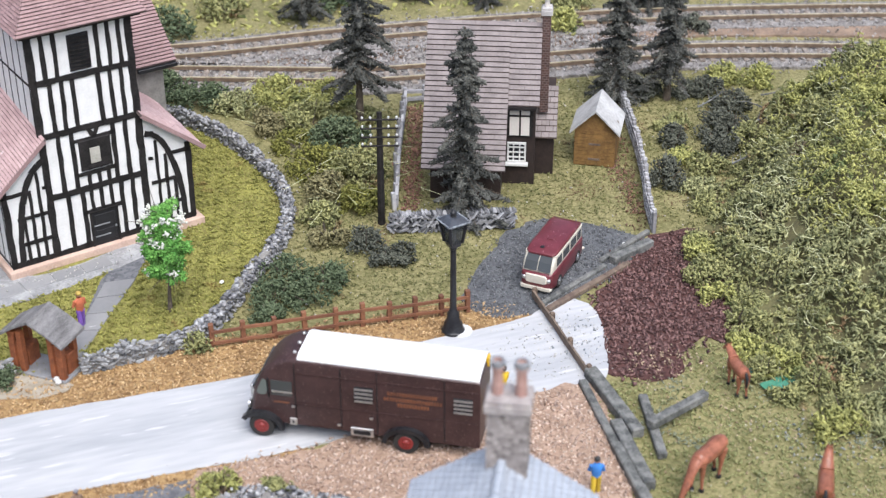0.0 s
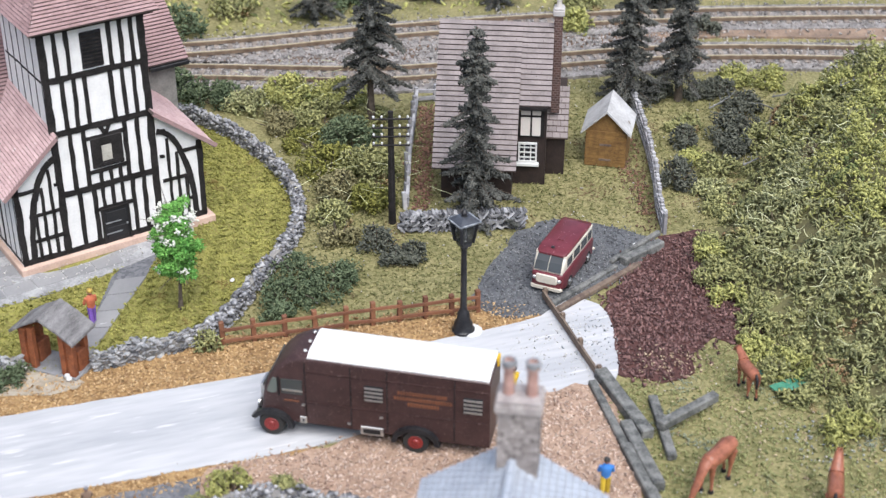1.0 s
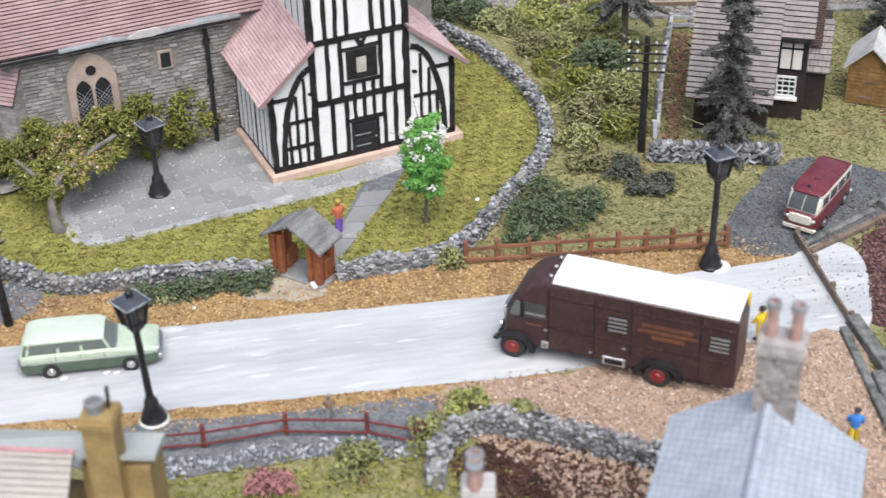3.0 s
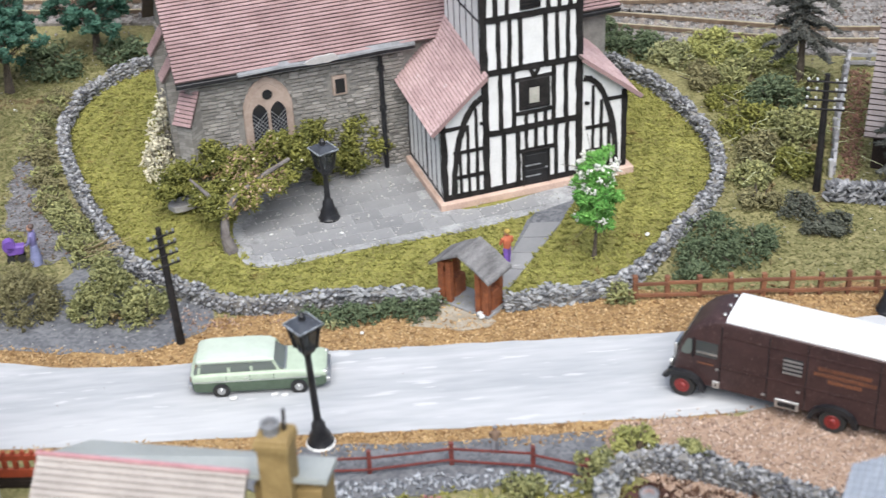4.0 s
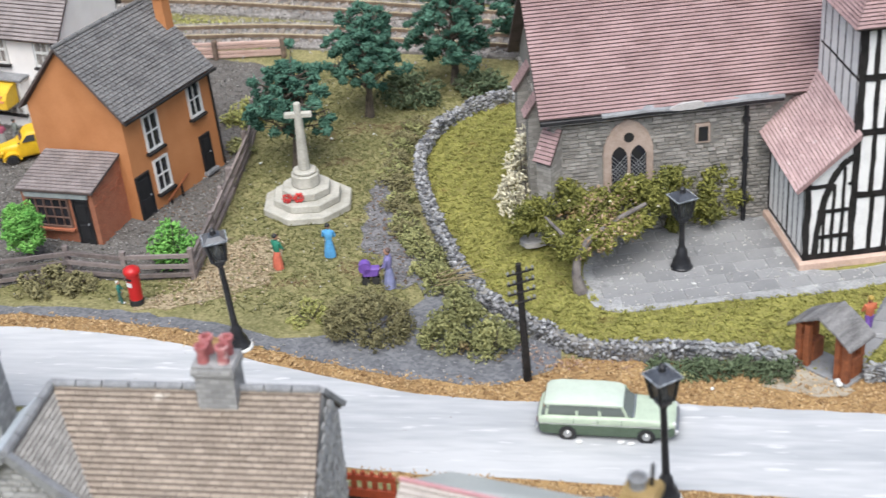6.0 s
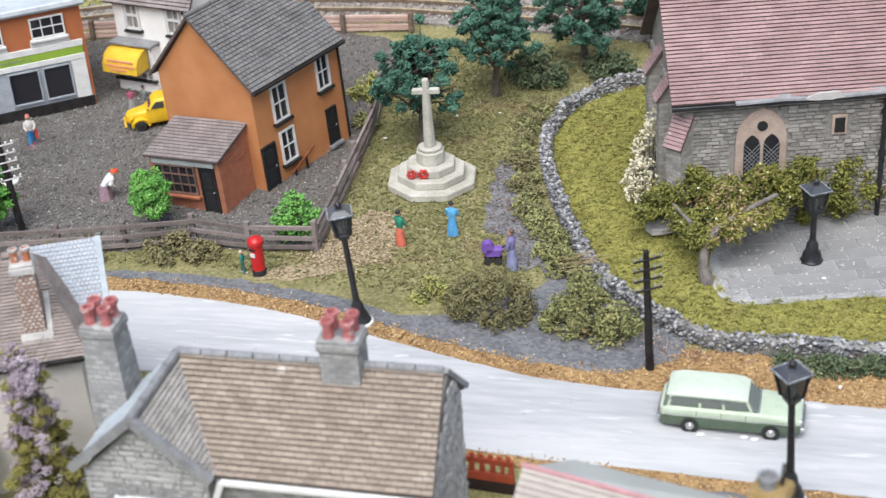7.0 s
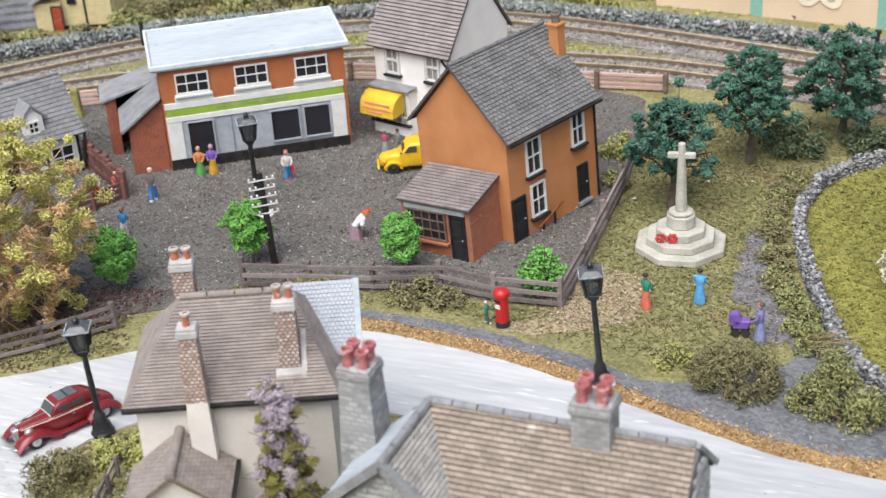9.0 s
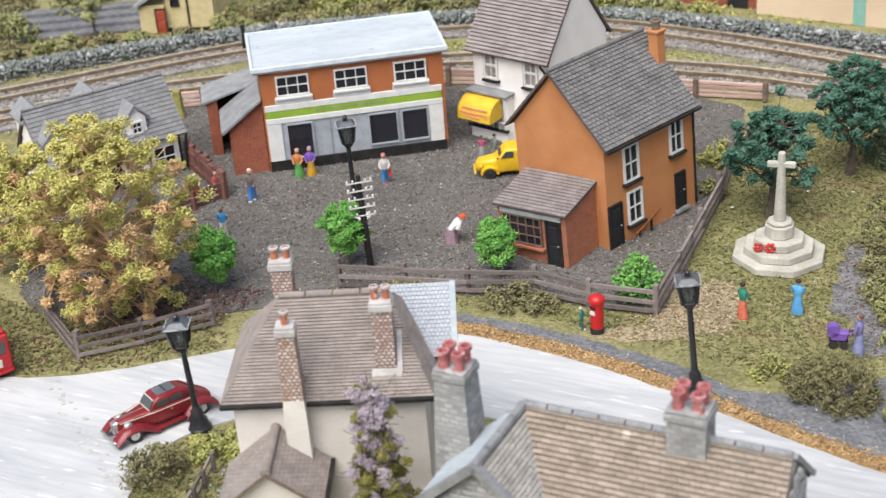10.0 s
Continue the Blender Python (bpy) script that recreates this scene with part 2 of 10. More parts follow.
m_mortar = mat("pale_mortar", (0.3, 0.285, 0.255), (0.19, 0.18, 0.165), rough=0.9)
m_rubble = mat("grey_rubble_stone", (0.5, 0.505, 0.5), (0.06, 0.062, 0.068), rough=0.85, scale=3.2, spread="object", bump=0.6, speck=((0.6, 0.6, 0.58), 4, 0.72))
m_rubble_far = mat("grey_rubble_far", (0.5, 0.5, 0.5), (0.07, 0.07, 0.078), rough=0.85, scale=3.2, spread="island", bump=0.6)
m_memorial = mat("weathered_portland_stone", (0.5, 0.48, 0.42), (0.34, 0.325, 0.275), rough=0.85, scale=0.9, bump=0.25)
m_orange = mat("orange_render", (0.5, 0.215, 0.085), (0.41, 0.165, 0.06), rough=0.8, scale=0.6, fine=16, bump=0.2)
m_shopbrick = mat("orange_brown_render", (0.42, 0.14, 0.05), (0.33, 0.105, 0.04), rough=0.8, scale=0.6, fine=16, bump=0.2)
m_shopmortar = mat("reddish_mortar", (0.36, 0.15, 0.085), (0.27, 0.105, 0.06), rough=0.9, scale=2)
m_windowbrown = mat("brown_window_paint", (0.2, 0.12, 0.095), (0.12, 0.075, 0.06), rough=0.5, scale=2)
m_brick = mat("red_brick", (0.42, 0.145, 0.075), (0.29, 0.095, 0.052), rough=0.85, scale=2.0, bump=0.4, spread="object")
m_brickdark = mat("dark_red_annexe_brick", (0.34, 0.115, 0.062), (0.27, 0.085, 0.048), rough=0.85, scale=2.0, bump=0.3, spread="object", lot=0.4)
m_brickwall = mat("red_brick_face", (0.3, 0.095, 0.052), (0.2, 0.06, 0.038), rough=0.85, scale=1.4, fine=7, bump=0.5)
m_brickfar = mat("red_brick_rest", (0.42, 0.145, 0.075), (0.29, 0.095, 0.052), rough=0.85, scale=2.0, bump=0.4, spread="island")
m_zincboard = mat("grey_green_fascia_paint", (0.3, 0.33, 0.32), (0.2, 0.22, 0.215), rough=0.6)
m_flint = masonry("small_brown_brick", (0.66, 0.62, 0.58), (0.36, 0.23, 0.17), (0.17, 0.088, 0.062), 0.2, 0.15, 0.07)
m_rubblewall = masonry("grey_rubble_masonry", (0.4, 0.395, 0.385), (0.19, 0.187, 0.185), (0.24, 0.235, 0.23), 0.34, 0.18, 0.06)
m_crazy = masonry("mottled_grey_flint", (0.46, 0.41, 0.38), (0.1, 0.085, 0.08), (0.27, 0.24, 0.225), 0.17, 0.16, 0.05)
m_churchstone = masonry("coursed_church_stone", (0.4, 0.375, 0.34), (0.19, 0.178, 0.158), (0.22, 0.21, 0.19), 0.5, 0.2, 0.04)
m_chimbrick = masonry("dark_red_chimney_brick", (0.12, 0.062, 0.05), (0.055, 0.034, 0.03), (0.2, 0.15, 0.135), 0.22, 0.14, 0.045)
m_ashlar = masonry("grey_chimney_stone", (0.4, 0.395, 0.385), (0.19, 0.19, 0.19), (0.24, 0.235, 0.23), 0.36, 0.2, 0.06)
m_cap = mat("grey_white_cap", (0.5, 0.48, 0.46), (0.36, 0.34, 0.33), rough=0.85, scale=2)
m_pot = mat("terracotta_pot", (0.46, 0.17, 0.085), (0.32, 0.11, 0.06), rough=0.7, scale=3, speck=((0.55, 0.42, 0.36), 3, 0.62))
m_potpink = mat("rose_red_pot", (0.46, 0.17, 0.165), (0.28, 0.085, 0.085), rough=0.75, scale=3, speck=((0.55, 0.38, 0.36), 2.5, 0.6))
m_potcap = mat("mottled_stone_cap", (0.44, 0.4, 0.375), (0.24, 0.21, 0.2), rough=0.85, scale=3, bump=0.4)
m_potpale = mat("faded_terracotta_pot", (0.48, 0.31, 0.26), (0.33, 0.19, 0.16), rough=0.75, scale=3)
m_ochre = mat("ochre_chimney", (0.34, 0.24, 0.1), (0.22, 0.15, 0.06), rough=0.8)
m_white = mat("white_paint", (0.68, 0.68, 0.66), (0.58, 0.58, 0.56), rough=0.5, scale=2, bump=0.05)
m_grey = mat("grey_painted_board", (0.36, 0.39, 0.42), (0.28, 0.3, 0.33), rough=0.6)
m_green = mat("lime_fascia", (0.28, 0.42, 0.05), (0.22, 0.34, 0.04), rough=0.6)
m_dark = mat("dark_void", (0.02, 0.02, 0.022), (0.012, 0.012, 0.013), rough=0.6, bump=0)
m_glass = glassy("window_glass")
m_net = mat("net_curtain_behind_glass", (0.36, 0.33, 0.3), (0.16, 0.145, 0.135), rough=0.25, scale=3, fine=8, bump=0.05, stretch=(3, 3, 0.5))
m_clear = clear_glass("lantern_glass")
m_wood = mat("stained_brown_wood", (0.3, 0.1, 0.04), (0.17, 0.055, 0.025), rough=0.65, scale=2.5, bump=0.3)
m_paledfence = mat("pale_weathered_rail", (0.5, 0.495, 0.5), (0.22, 0.215, 0.22), rough=0.85, scale=3, bump=0.3, spread="object")
m_fence = mat("weathered_dark_fence", (0.27, 0.225, 0.21), (0.085, 0.068, 0.063), rough=0.75, scale=2.5, bump=0.4, spread="object")
m_railfence = mat("brown_rail_fence", (0.26, 0.115, 0.06), (0.14, 0.06, 0.035), rough=0.7, scale=2.5, bump=0.3, spread="object")
m_paling = mat("red_brown_paling", (0.2, 0.085, 0.068), (0.09, 0.042, 0.036), rough=0.7, scale=2.5, bump=0.3, spread="object")
m_redfence = mat("red_picket", (0.38, 0.07, 0.03), (0.25, 0.045, 0.02), rough=0.6, scale=2.5, bump=0.2)
m_baulk = mat("weathered_timber_baulk", (0.21, 0.21, 0.195), (0.06, 0.063, 0.06), rough=0.85, scale=2, bump=0.5)
m_oldwood = mat("old_brown_timber", (0.2, 0.15, 0.11), (0.1, 0.07, 0.055), rough=0.85, scale=2, bump=0.5)
m_darkwood = mat("dark_stained_boarding", (0.035, 0.022, 0.018), (0.018, 0.012, 0.01), rough=0.7, scale=2.5, bump=0.4)
m_shedwood = mat("honey_shed_boarding", (0.25, 0.14, 0.045), (0.14, 0.075, 0.025), rough=0.75, scale=2.5, bump=0.4)
m_plank = mat("pinkish_plank", (0.6, 0.43, 0.37), (0.34, 0.23, 0.19), rough=0.8, scale=1.5, bump=0.4, spread="object")
m_rail = mat("rusty_rail", (0.2, 0.145, 0.1), (0.11, 0.075, 0.05), rough=0.75, scale=2)
m_railhead = mat("worn_brass_railhead", (0.62, 0.54, 0.38), (0.42, 0.35, 0.22), rough=0.42, metal=0.35, scale=2)
m_sleeper = mat("dark_sleeper", (0.3, 0.255, 0.21), (0.16, 0.135, 0.115), rough=0.9, scale=2, bump=0.5)

# ground
m_earth = mat("olive_turf", (0.14, 0.135, 0.05), (0.29, 0.258, 0.122), rough=0.95, scale=0.35, fine=7, bump=0.9, grit=8, contrast=(0.2, 0.8))
# bank base darkened to paint shade into the gaps between the scrub
m_bank = mat("shaded_scrub_base", (0.15, 0.14, 0.06), (0.075, 0.068, 0.034), rough=0.95, scale=0.6, fine=7, bump=0.9)
m_lawn = mat("mossy_lawn_base", (0.3, 0.285, 0.075), (0.17, 0.155, 0.045), rough=0.95, scale=0.6, fine=7, bump=0.9, grit=9, contrast=(0.2, 0.8))
m_apron = mat("sandy_concrete", (0.4, 0.36, 0.29), (0.27, 0.23, 0.17), rough=0.9, scale=0.9, fine=7, bump=0.5)
m_road = mat("pale_chalk_road", (0.5, 0.503, 0.505), (0.345, 0.355, 0.368), rough=0.75, scale=0.3, fine=2.2, bump=0.5, contrast=(0.3, 0.74), stretch=(0.2, 1.5, 1), speck=((0.55, 0.55, 0.548), 2.6, 0.64))
m_verge = mat("ochre_scatter_base", (0.4, 0.26, 0.115), (0.2, 0.115, 0.048), rough=0.95, scale=0.6, fine=9, bump=0.9, grit=9, contrast=(0.2, 0.8))
m_yard = mat("dark_gravel_base", (0.15, 0.14, 0.128), (0.085, 0.076, 0.067), rough=0.95, scale=0.5, fine=9, bump=0.9, grit=9, contrast=(0.2, 0.8))
m_tarmac = mat("dark_grey_path", (0.19, 0.192, 0.2), (0.1, 0.103, 0.112), rough=0.9, scale=0.8, fine=8, bump=0.8, grit=7, contrast=(0.2, 0.8))
m_beige = mat("beige_gravel_base", (0.42, 0.3, 0.22), (0.27, 0.18, 0.125), rough=0.95, scale=0.8, fine=8, bump=0.9, grit=9, contrast=(0.2, 0.8))
m_soil = mat("purple_brown_soil", (0.1, 0.045, 0.038), (0.055, 0.024, 0.022), rough=0.95, scale=0.9, fine=8, bump=0.9, grit=8, contrast=(0.2, 0.8))
m_patio = mat("grey_paving_slab", (0.29, 0.288, 0.285), (0.205, 0.205, 0.206), rough=0.8, scale=0.6, fine=6, bump=0.3, spread="object", speck=((0.62, 0.62, 0.6), 1.6, 0.68))
m_joint = mat("pale_joint_filler", (0.4, 0.4, 0.395), (0.2, 0.2, 0.2), rough=0.9, scale=1.0)
m_brownearth = mat("brown_bare_earth", (0.33, 0.235, 0.165), (0.16, 0.115, 0.085), rough=0.95, scale=0.5, fine=6, bump=0.7)
m_ballast = mat("ballast_base", (0.32, 0.3, 0.28), (0.13, 0.12, 0.11), rough=0.95, scale=1.5, fine=6, bump=0.9)


LEAVES = set()


def leaf(name, c1, c2, fleck=None):
    m = mat(name, c1, c2, rough=0.9, scale=0.9, fine=5, bump=0, spread="island", spec=0.1, lot=0.42, speck=fleck)
    LEAVES.add(name)
    return m


g_lawn = leaf("lawn_tuft", (0.4, 0.385, 0.115), (0.175, 0.174, 0.05), ((0.25, 0.2, 0.07), 0.5, 0.64))
g_turf = leaf("rough_turf_tuft", (0.3, 0.29, 0.125), (0.12, 0.125, 0.055), ((0.23, 0.17, 0.095), 0.3, 0.58))
g_field = leaf("paddock_tuft", (0.4, 0.4, 0.18), (0.18, 0.2, 0.09), ((0.24, 0.27, 0.2), 0.3, 0.58))
g_olive = leaf("olive_foliage", (0.45, 0.44, 0.19), (0.13, 0.145, 0.068), ((0.3, 0.2, 0.11), 0.4, 0.63))
g_brown = leaf("olive_brown_foliage", (0.33, 0.3, 0.155), (0.135, 0.125, 0.064))
g_lime = leaf("yellow_green_foliage", (0.55, 0.54, 0.19), (0.19, 0.205, 0.075), ((0.15, 0.19, 0.08), 0.45, 0.62))
g_sage = leaf("sage_green_foliage", (0.52, 0.515, 0.26), (0.14, 0.155, 0.075), ((0.14, 0.12, 0.075), 0.5, 0.64))
g_dark = leaf("dark_green_ivy", (0.179, 0.219, 0.123), (0.07, 0.1, 0.056))
g_grey = leaf("charcoal_shrub", (0.173, 0.181, 0.14), (0.064, 0.069, 0.056))
g_pine = leaf("blue_black_spruce", (0.175, 0.176, 0.155), (0.052, 0.055, 0.05))
g_teal = leaf("teal_green_leaves", (0.13, 0.26, 0.185), (0.028, 0.076, 0.054))
g_bright = leaf("bright_green_leaves", (0.27, 0.54, 0.14), (0.1, 0.29, 0.06))
g_autumn = leaf("golden_leaves", (0.74, 0.67, 0.24), (0.38, 0.355, 0.11))
g_ginger = leaf("ginger_dry_foliage", (0.7, 0.48, 0.25), (0.42, 0.27, 0.13))
g_rust = leaf("ginger_twigs", (0.6, 0.4, 0.22), (0.38, 0.24, 0.12))
g_lilac = leaf("lilac_blossom", (0.62, 0.54, 0.6), (0.36, 0.29, 0.34))
g_lilacleaf = leaf("lilac_leaves", (0.42, 0.39, 0.12), (0.16, 0.14, 0.05))
g_cream = leaf("cream_blossom", (0.86, 0.81, 0.63), (0.66, 0.6, 0.44))
m_bark = mat("grey_brown_bark", (0.13, 0.105, 0.08), (0.065, 0.052, 0.04), rough=0.9, scale=3, bump=0.6)
p_stone = mat("ballast_chip", (0.54, 0.51, 0.48), (0.12, 0.108, 0.1), rough=0.9, scale=2, spread="island", bump=0)
p_ochre = mat("ochre_chip", (0.72, 0.52, 0.28), (0.2, 0.105, 0.042), rough=0.9, scale=2, spread="island", bump=0)
p_yard = mat("dark_gravel_chip", (0.36, 0.345, 0.325), (0.075, 0.07, 0.066), rough=0.9, scale=2, spread="island", bump=0)
p_beige = mat("beige_gravel_chip", (0.78, 0.63, 0.52), (0.25, 0.16, 0.12), rough=0.9, scale=2, spread="island", bump=0)
p_soil = mat("purple_bark_chip", (0.28, 0.16, 0.145), (0.06, 0.03, 0.028), rough=0.9, scale=2, spread="island", bump=0)
p_bark = mat("brown_bark_grit", (0.24, 0.15, 0.095), (0.1, 0.06, 0.04), rough=0.9, scale=2, spread="island", bump=0)
p_white = mat("plaster_crumb", (0.66, 0.64, 0.6), (0.44, 0.42, 0.39), rough=0.9, scale=2, spread="island", bump=0)
m_parking = mat("blue_black_gravel_base", (0.13, 0.135, 0.14), (0.07, 0.073, 0.078), rough=0.95, scale=0.5, fine=9, bump=0.9, grit=9, contrast=(0.2, 0.8))
p_parking = mat("blue_black_gravel_chip", (0.27, 0.275, 0.28), (0.07, 0.073, 0.078), rough=0.9, scale=2, spread="island", bump=0)
p_slate = mat("grey_stone_chip", (0.52, 0.54, 0.57), (0.17, 0.178, 0.19), rough=0.9, scale=2, spread="island", bump=0)

rng = np.random.default_rng(7)
OCT = np.array([(1, 0, 0), (-1, 0, 0), (0, 1, 0), (0, -1, 0), (0, 0, 1), (0, 0, -1)], float)
OCF = np.array([(0, 2, 4), (2, 1, 4), (1, 3, 4), (3, 0, 4), (2, 0, 5), (1, 2, 5), (3, 1, 5), (0, 3, 5)])


def inside(poly, x, y):
    c = np.zeros(len(x), bool)
    for (x0, y0), (x1, y1) in zip(poly, poly[1:] + poly[:1]):
        if y0 != y1:
            c ^= ((y0 > y) != (y1 > y)) & (x < (x1 - x0) * (y - y0) / (y1 - y0) + x0)
    return c


def clumps(P, size, flat=0.7, jitter=0.45, tilt=None):
    """Small angular lumps at the points P: verts and faces."""
    n = len(P)
    s = np.asarray(size, float) * np.ones(n) * rng.uniform(0.6, 1.4, n)
    V = OCT[None] * s[:, None, None] * (1 + jitter * rng.uniform(-1, 1, (n, 6, 1)))
    V = V + s[:, None, None] * jitter * 0.6 * rng.uniform(-1, 1, (n, 6, 3))
    a, b = rng.uniform(0, 6.28, n), rng.uniform(-0.7, 0.7, n)
    ca, sa, cb, sb = np.cos(a), np.sin(a), np.cos(b), np.sin(b)
    x, y, z = V[..., 0], V[..., 1], V[..., 2] * flat
    y, z = y * cb[:, None] - z * sb[:, None], y * sb[:, None] + z * cb[:, None]
    x, y = x * ca[:, None] - y * sa[:, None], x * sa[:, None] + y * ca[:, None]
    V = np.stack([x, y, z], -1) + np.asarray(P)[:, None]
    F = OCF[None] + (np.arange(n) * 6)[:, None, None]
    return V.reshape(-1, 3), F.reshape(-1, 3)


TET = np.array([(1.3, 0, 0), (-0.7, 0.55, 0.1), (-0.6, -0.5, 0.35), (-0.5, -0.1, -0.55)], float)
TEF = np.array([(0, 1, 2), (0, 2, 3), (0, 3, 1), (1, 3, 2)])


def tufts(P, size, long=1.25, up=0.0):
    """Small pointed flocks at the points P, turned every way: verts and faces."""
    P = np.asarray(P, float)
    n = len(P)
    s = size * rng.uniform(0.55, 1.4, n)
    V = TET[None] * (1 + 0.35 * rng.uniform(-1, 1, (n, 4, 3)))
    V[..., 0] *= long
    q = rng.normal(0, 1, (n, 4))
    q /= np.linalg.norm(q, axis=1)[:, None]
    w, x, y, z = q.T
    R = np.stack([1 - 2 * (y * y + z * z), 2 * (x * y - w * z), 2 * (x * z + w * y), 2 * (x * y + w * z), 1 - 2 * (x * x + z * z), 2 * (y * z - w * x), 2 * (x * z - w * y), 2 * (y * z + w * x), 1 - 2 * (x * x + y * y)], -1).reshape(n, 3, 3)
    V = np.einsum("nij,nkj->nki", R, V) * s[:, None, None] + P[:, None]
    return V.reshape(-1, 3), (TEF[None] + (np.arange(n) * 4)[:, None, None]).reshape(-1, 3)


def cloud(name, V, F, mt, parent=None):
    me = bpy.data.meshes.new(name)
    V = np.asarray(V) * U
    me.vertices.add(len(V))
    me.vertices.foreach_set("co", V.astype(np.float32).ravel())
    me.loops.add(F.size)
    me.loops.foreach_set("vertex_index", F.astype(np.int32).ravel())
    me.polygons.add(len(F))
    me.polygons.foreach_set("loop_start", np.arange(0, F.size, 3, dtype=np.int32))
    me.update(calc_edges=True)
    me.materials.append(mt)
    ob = new(name, me)
    if parent is not None:
        ob.parent = parent
    return ob


def scatter(name, poly, density, size, mt, label, z=0.0, flat=0.7, holes=(), hfun=None, category="", edge=0.25):
    xs, ys = [p[0] for p in poly], [p[1] for p in poly]
    leafy = mt.name in LEAVES
    n = int((max(xs) - min(xs)) * (max(ys) - min(ys)) * density * (3.0 if leafy else 1.5))
    x, y = rng.uniform(min(xs), max(xs), n), rng.uniform(min(ys), max(ys), n)
    jx, jy = x + rng.normal(0, edge, n), y + rng.normal(0, edge, n)
    ok = inside(poly, jx, jy)
    for h in holes:
        ok &= ~inside(h, x, y)
    x, y = x[ok], y[ok]
    zz = z + (np.array([hfun(a, b) for a, b in zip(x, y)]) if hfun else 0)
    P = np.stack([x, y, zz * np.ones(len(x))], -1)
    if leafy:
        P[:, 2] += 0.07 * np.sin(4.3 * x + 2.9 * y) * np.sin(5.1 * y - 2.2 * x) + 0.06 * np.sin(9.7 * x - 3.3 * y) * np.sin(8.9 * y + 4.1 * x)
    V, F = tufts(P + rng.normal(0, 0.025, P.shape), size * 0.88) if leafy else tufts(P + rng.normal(0, 0.02, P.shape), size * 1.0, 0.95)
    return tagged(cloud(name, V, F, mt), label, category or "ground cover", kind="stuff")


def smooth_poly(pts, step=0.7, wob=0.12, seed=1):
    """A closed outline through the points, rounded and a little uneven."""
    r, out, n = random.Random(seed), [], len(pts)
    P = [Vector((*p, 0)) for p in pts]
    for i in range(n):
        p0, p1, p2, p3 = P[i - 1], P[i], P[(i + 1) % n], P[(i + 2) % n]
        k = max(1, int((p2 - p1).length / step))
        for j in range(k):
            t = j / k
            q = 0.5 * (2 * p1 + (p2 - p0) * t + (2 * p0 - 5 * p1 + 4 * p2 - p3) * t * t + (3 * p1 - p0 - 3 * p2 + p3) * t**3)
            out.append((q.x + r.uniform(-wob, wob), q.y + r.uniform(-wob, wob)))
    return out


def sheet(name, pts, top, mt, label, wob=0.12, smooth=True, bottom=-0.3):
    poly = smooth_poly(pts, wob=wob) if smooth else list(pts)
    ob = part(name, M().prism(poly, bottom, top), mt)
    return tagged(ob, label, "ground", kind="structure"), poly

# ---- the ground and what lies on it ----
ROAD = [(31.0, 44.0), (31.6, 45.6), (31.8, 47.5), (30.6, 48.3), (29.2, 47.6), (26.4, 47.2), (15.8, 47.2), (7.5, 47.6), (1.3, 47.9), (-1.2, 48.1), (-5.3, 47.9), (-9.5, 48.2), (-13.5, 49.2), (-17.9, 50.6), (-21.1, 51.7), (-25.7, 52.7), (-31, 53.2), (-34.5, 52.8), (-38, 51.2), (-42, 48.1), (-46.2, 44.9), (-50, 42.9), (-58, 41), (-66, 40), (-66, 26), (-42, 25), (-37.6, 31), (-39.6, 37), (-39.9, 40.6), (-37, 44), (-31, 46.5), (-24, 46.5), (-13.4, 43.3), (-3.8, 42.6), (5, 42.0), (11.7, 41.6), (15, 41.4), (26.1, 41.6), (29, 41.2), (30.2, 42.0)]
CHURCHYARD = [(8.3, 49.9), (5.4, 50.9), (0.4, 51.4), (-3.1, 51.6), (-6.6, 54.0), (-8.9, 56.9), (-10.8, 61.5), (-12.6, 66.6), (-13.4, 71.4), (-12.2, 76.2), (-8.7, 79.2), (0, 82), (12, 80), (18.7, 73), (20.5, 67.8), (21.1, 62.5), (19.8, 58.2), (17.0, 54.2), (14.8, 51.2), (12, 50.3)]
YARD = [(-39.6, 55.7), (-35.9, 56.4), (-32.7, 57.0), (-29.3, 58.0), (-26.3, 57.8), (-23.1, 58.3), (-23.2, 62), (-23.5, 71.4), (-24.2, 77), (-26, 85), (-36, 86), (-46, 83.4), (-56, 79), (-64, 74), (-68, 66), (-56, 50), (-50, 49), (-45, 51), (-41, 54)]
PATIO = [(-2.4, 55.2), (-3.6, 58), (-3.4, 60.6), (-1.2, 64.0), (5.2, 66.0), (7.2, 59.2), (13.6, 60.9), (13.9, 59.6), (8.6, 57.3), (3, 56.2)]
PATH_CHURCH = [(10.6, 57.6), (12.2, 59.6), (13.5, 59.7), (12.2, 57.2), (9.35, 52.5), (8.6, 51.5), (7.7, 50.6), (7.1, 51.4), (8.4, 52.2)]
BEIGE = [(12.0, 41.3), (14.6, 41.25), (20, 41.4), (26, 41.7), (29, 41.4), (28.6, 38), (27.2, 33), (26, 26), (18, 26), (14, 36), (11.5, 39.0)]
SOIL = [(37.6, 52.2), (39.9, 52), (38.9, 48.1), (38.0, 42.2), (35.3, 43.0), (34.1, 42.4), (32.6, 40.6), (30.3, 41.7), (30.9, 44.2), (31.9, 47.2), (34.6, 49.8)]
VWGRAVEL = [(26.4, 49.9), (27.5, 51.6), (30.2, 54.6), (33, 55.8), (36.1, 53.6), (36.8, 51.6), (33, 48.9), (29.8, 47.6), (27.0, 47.9)]
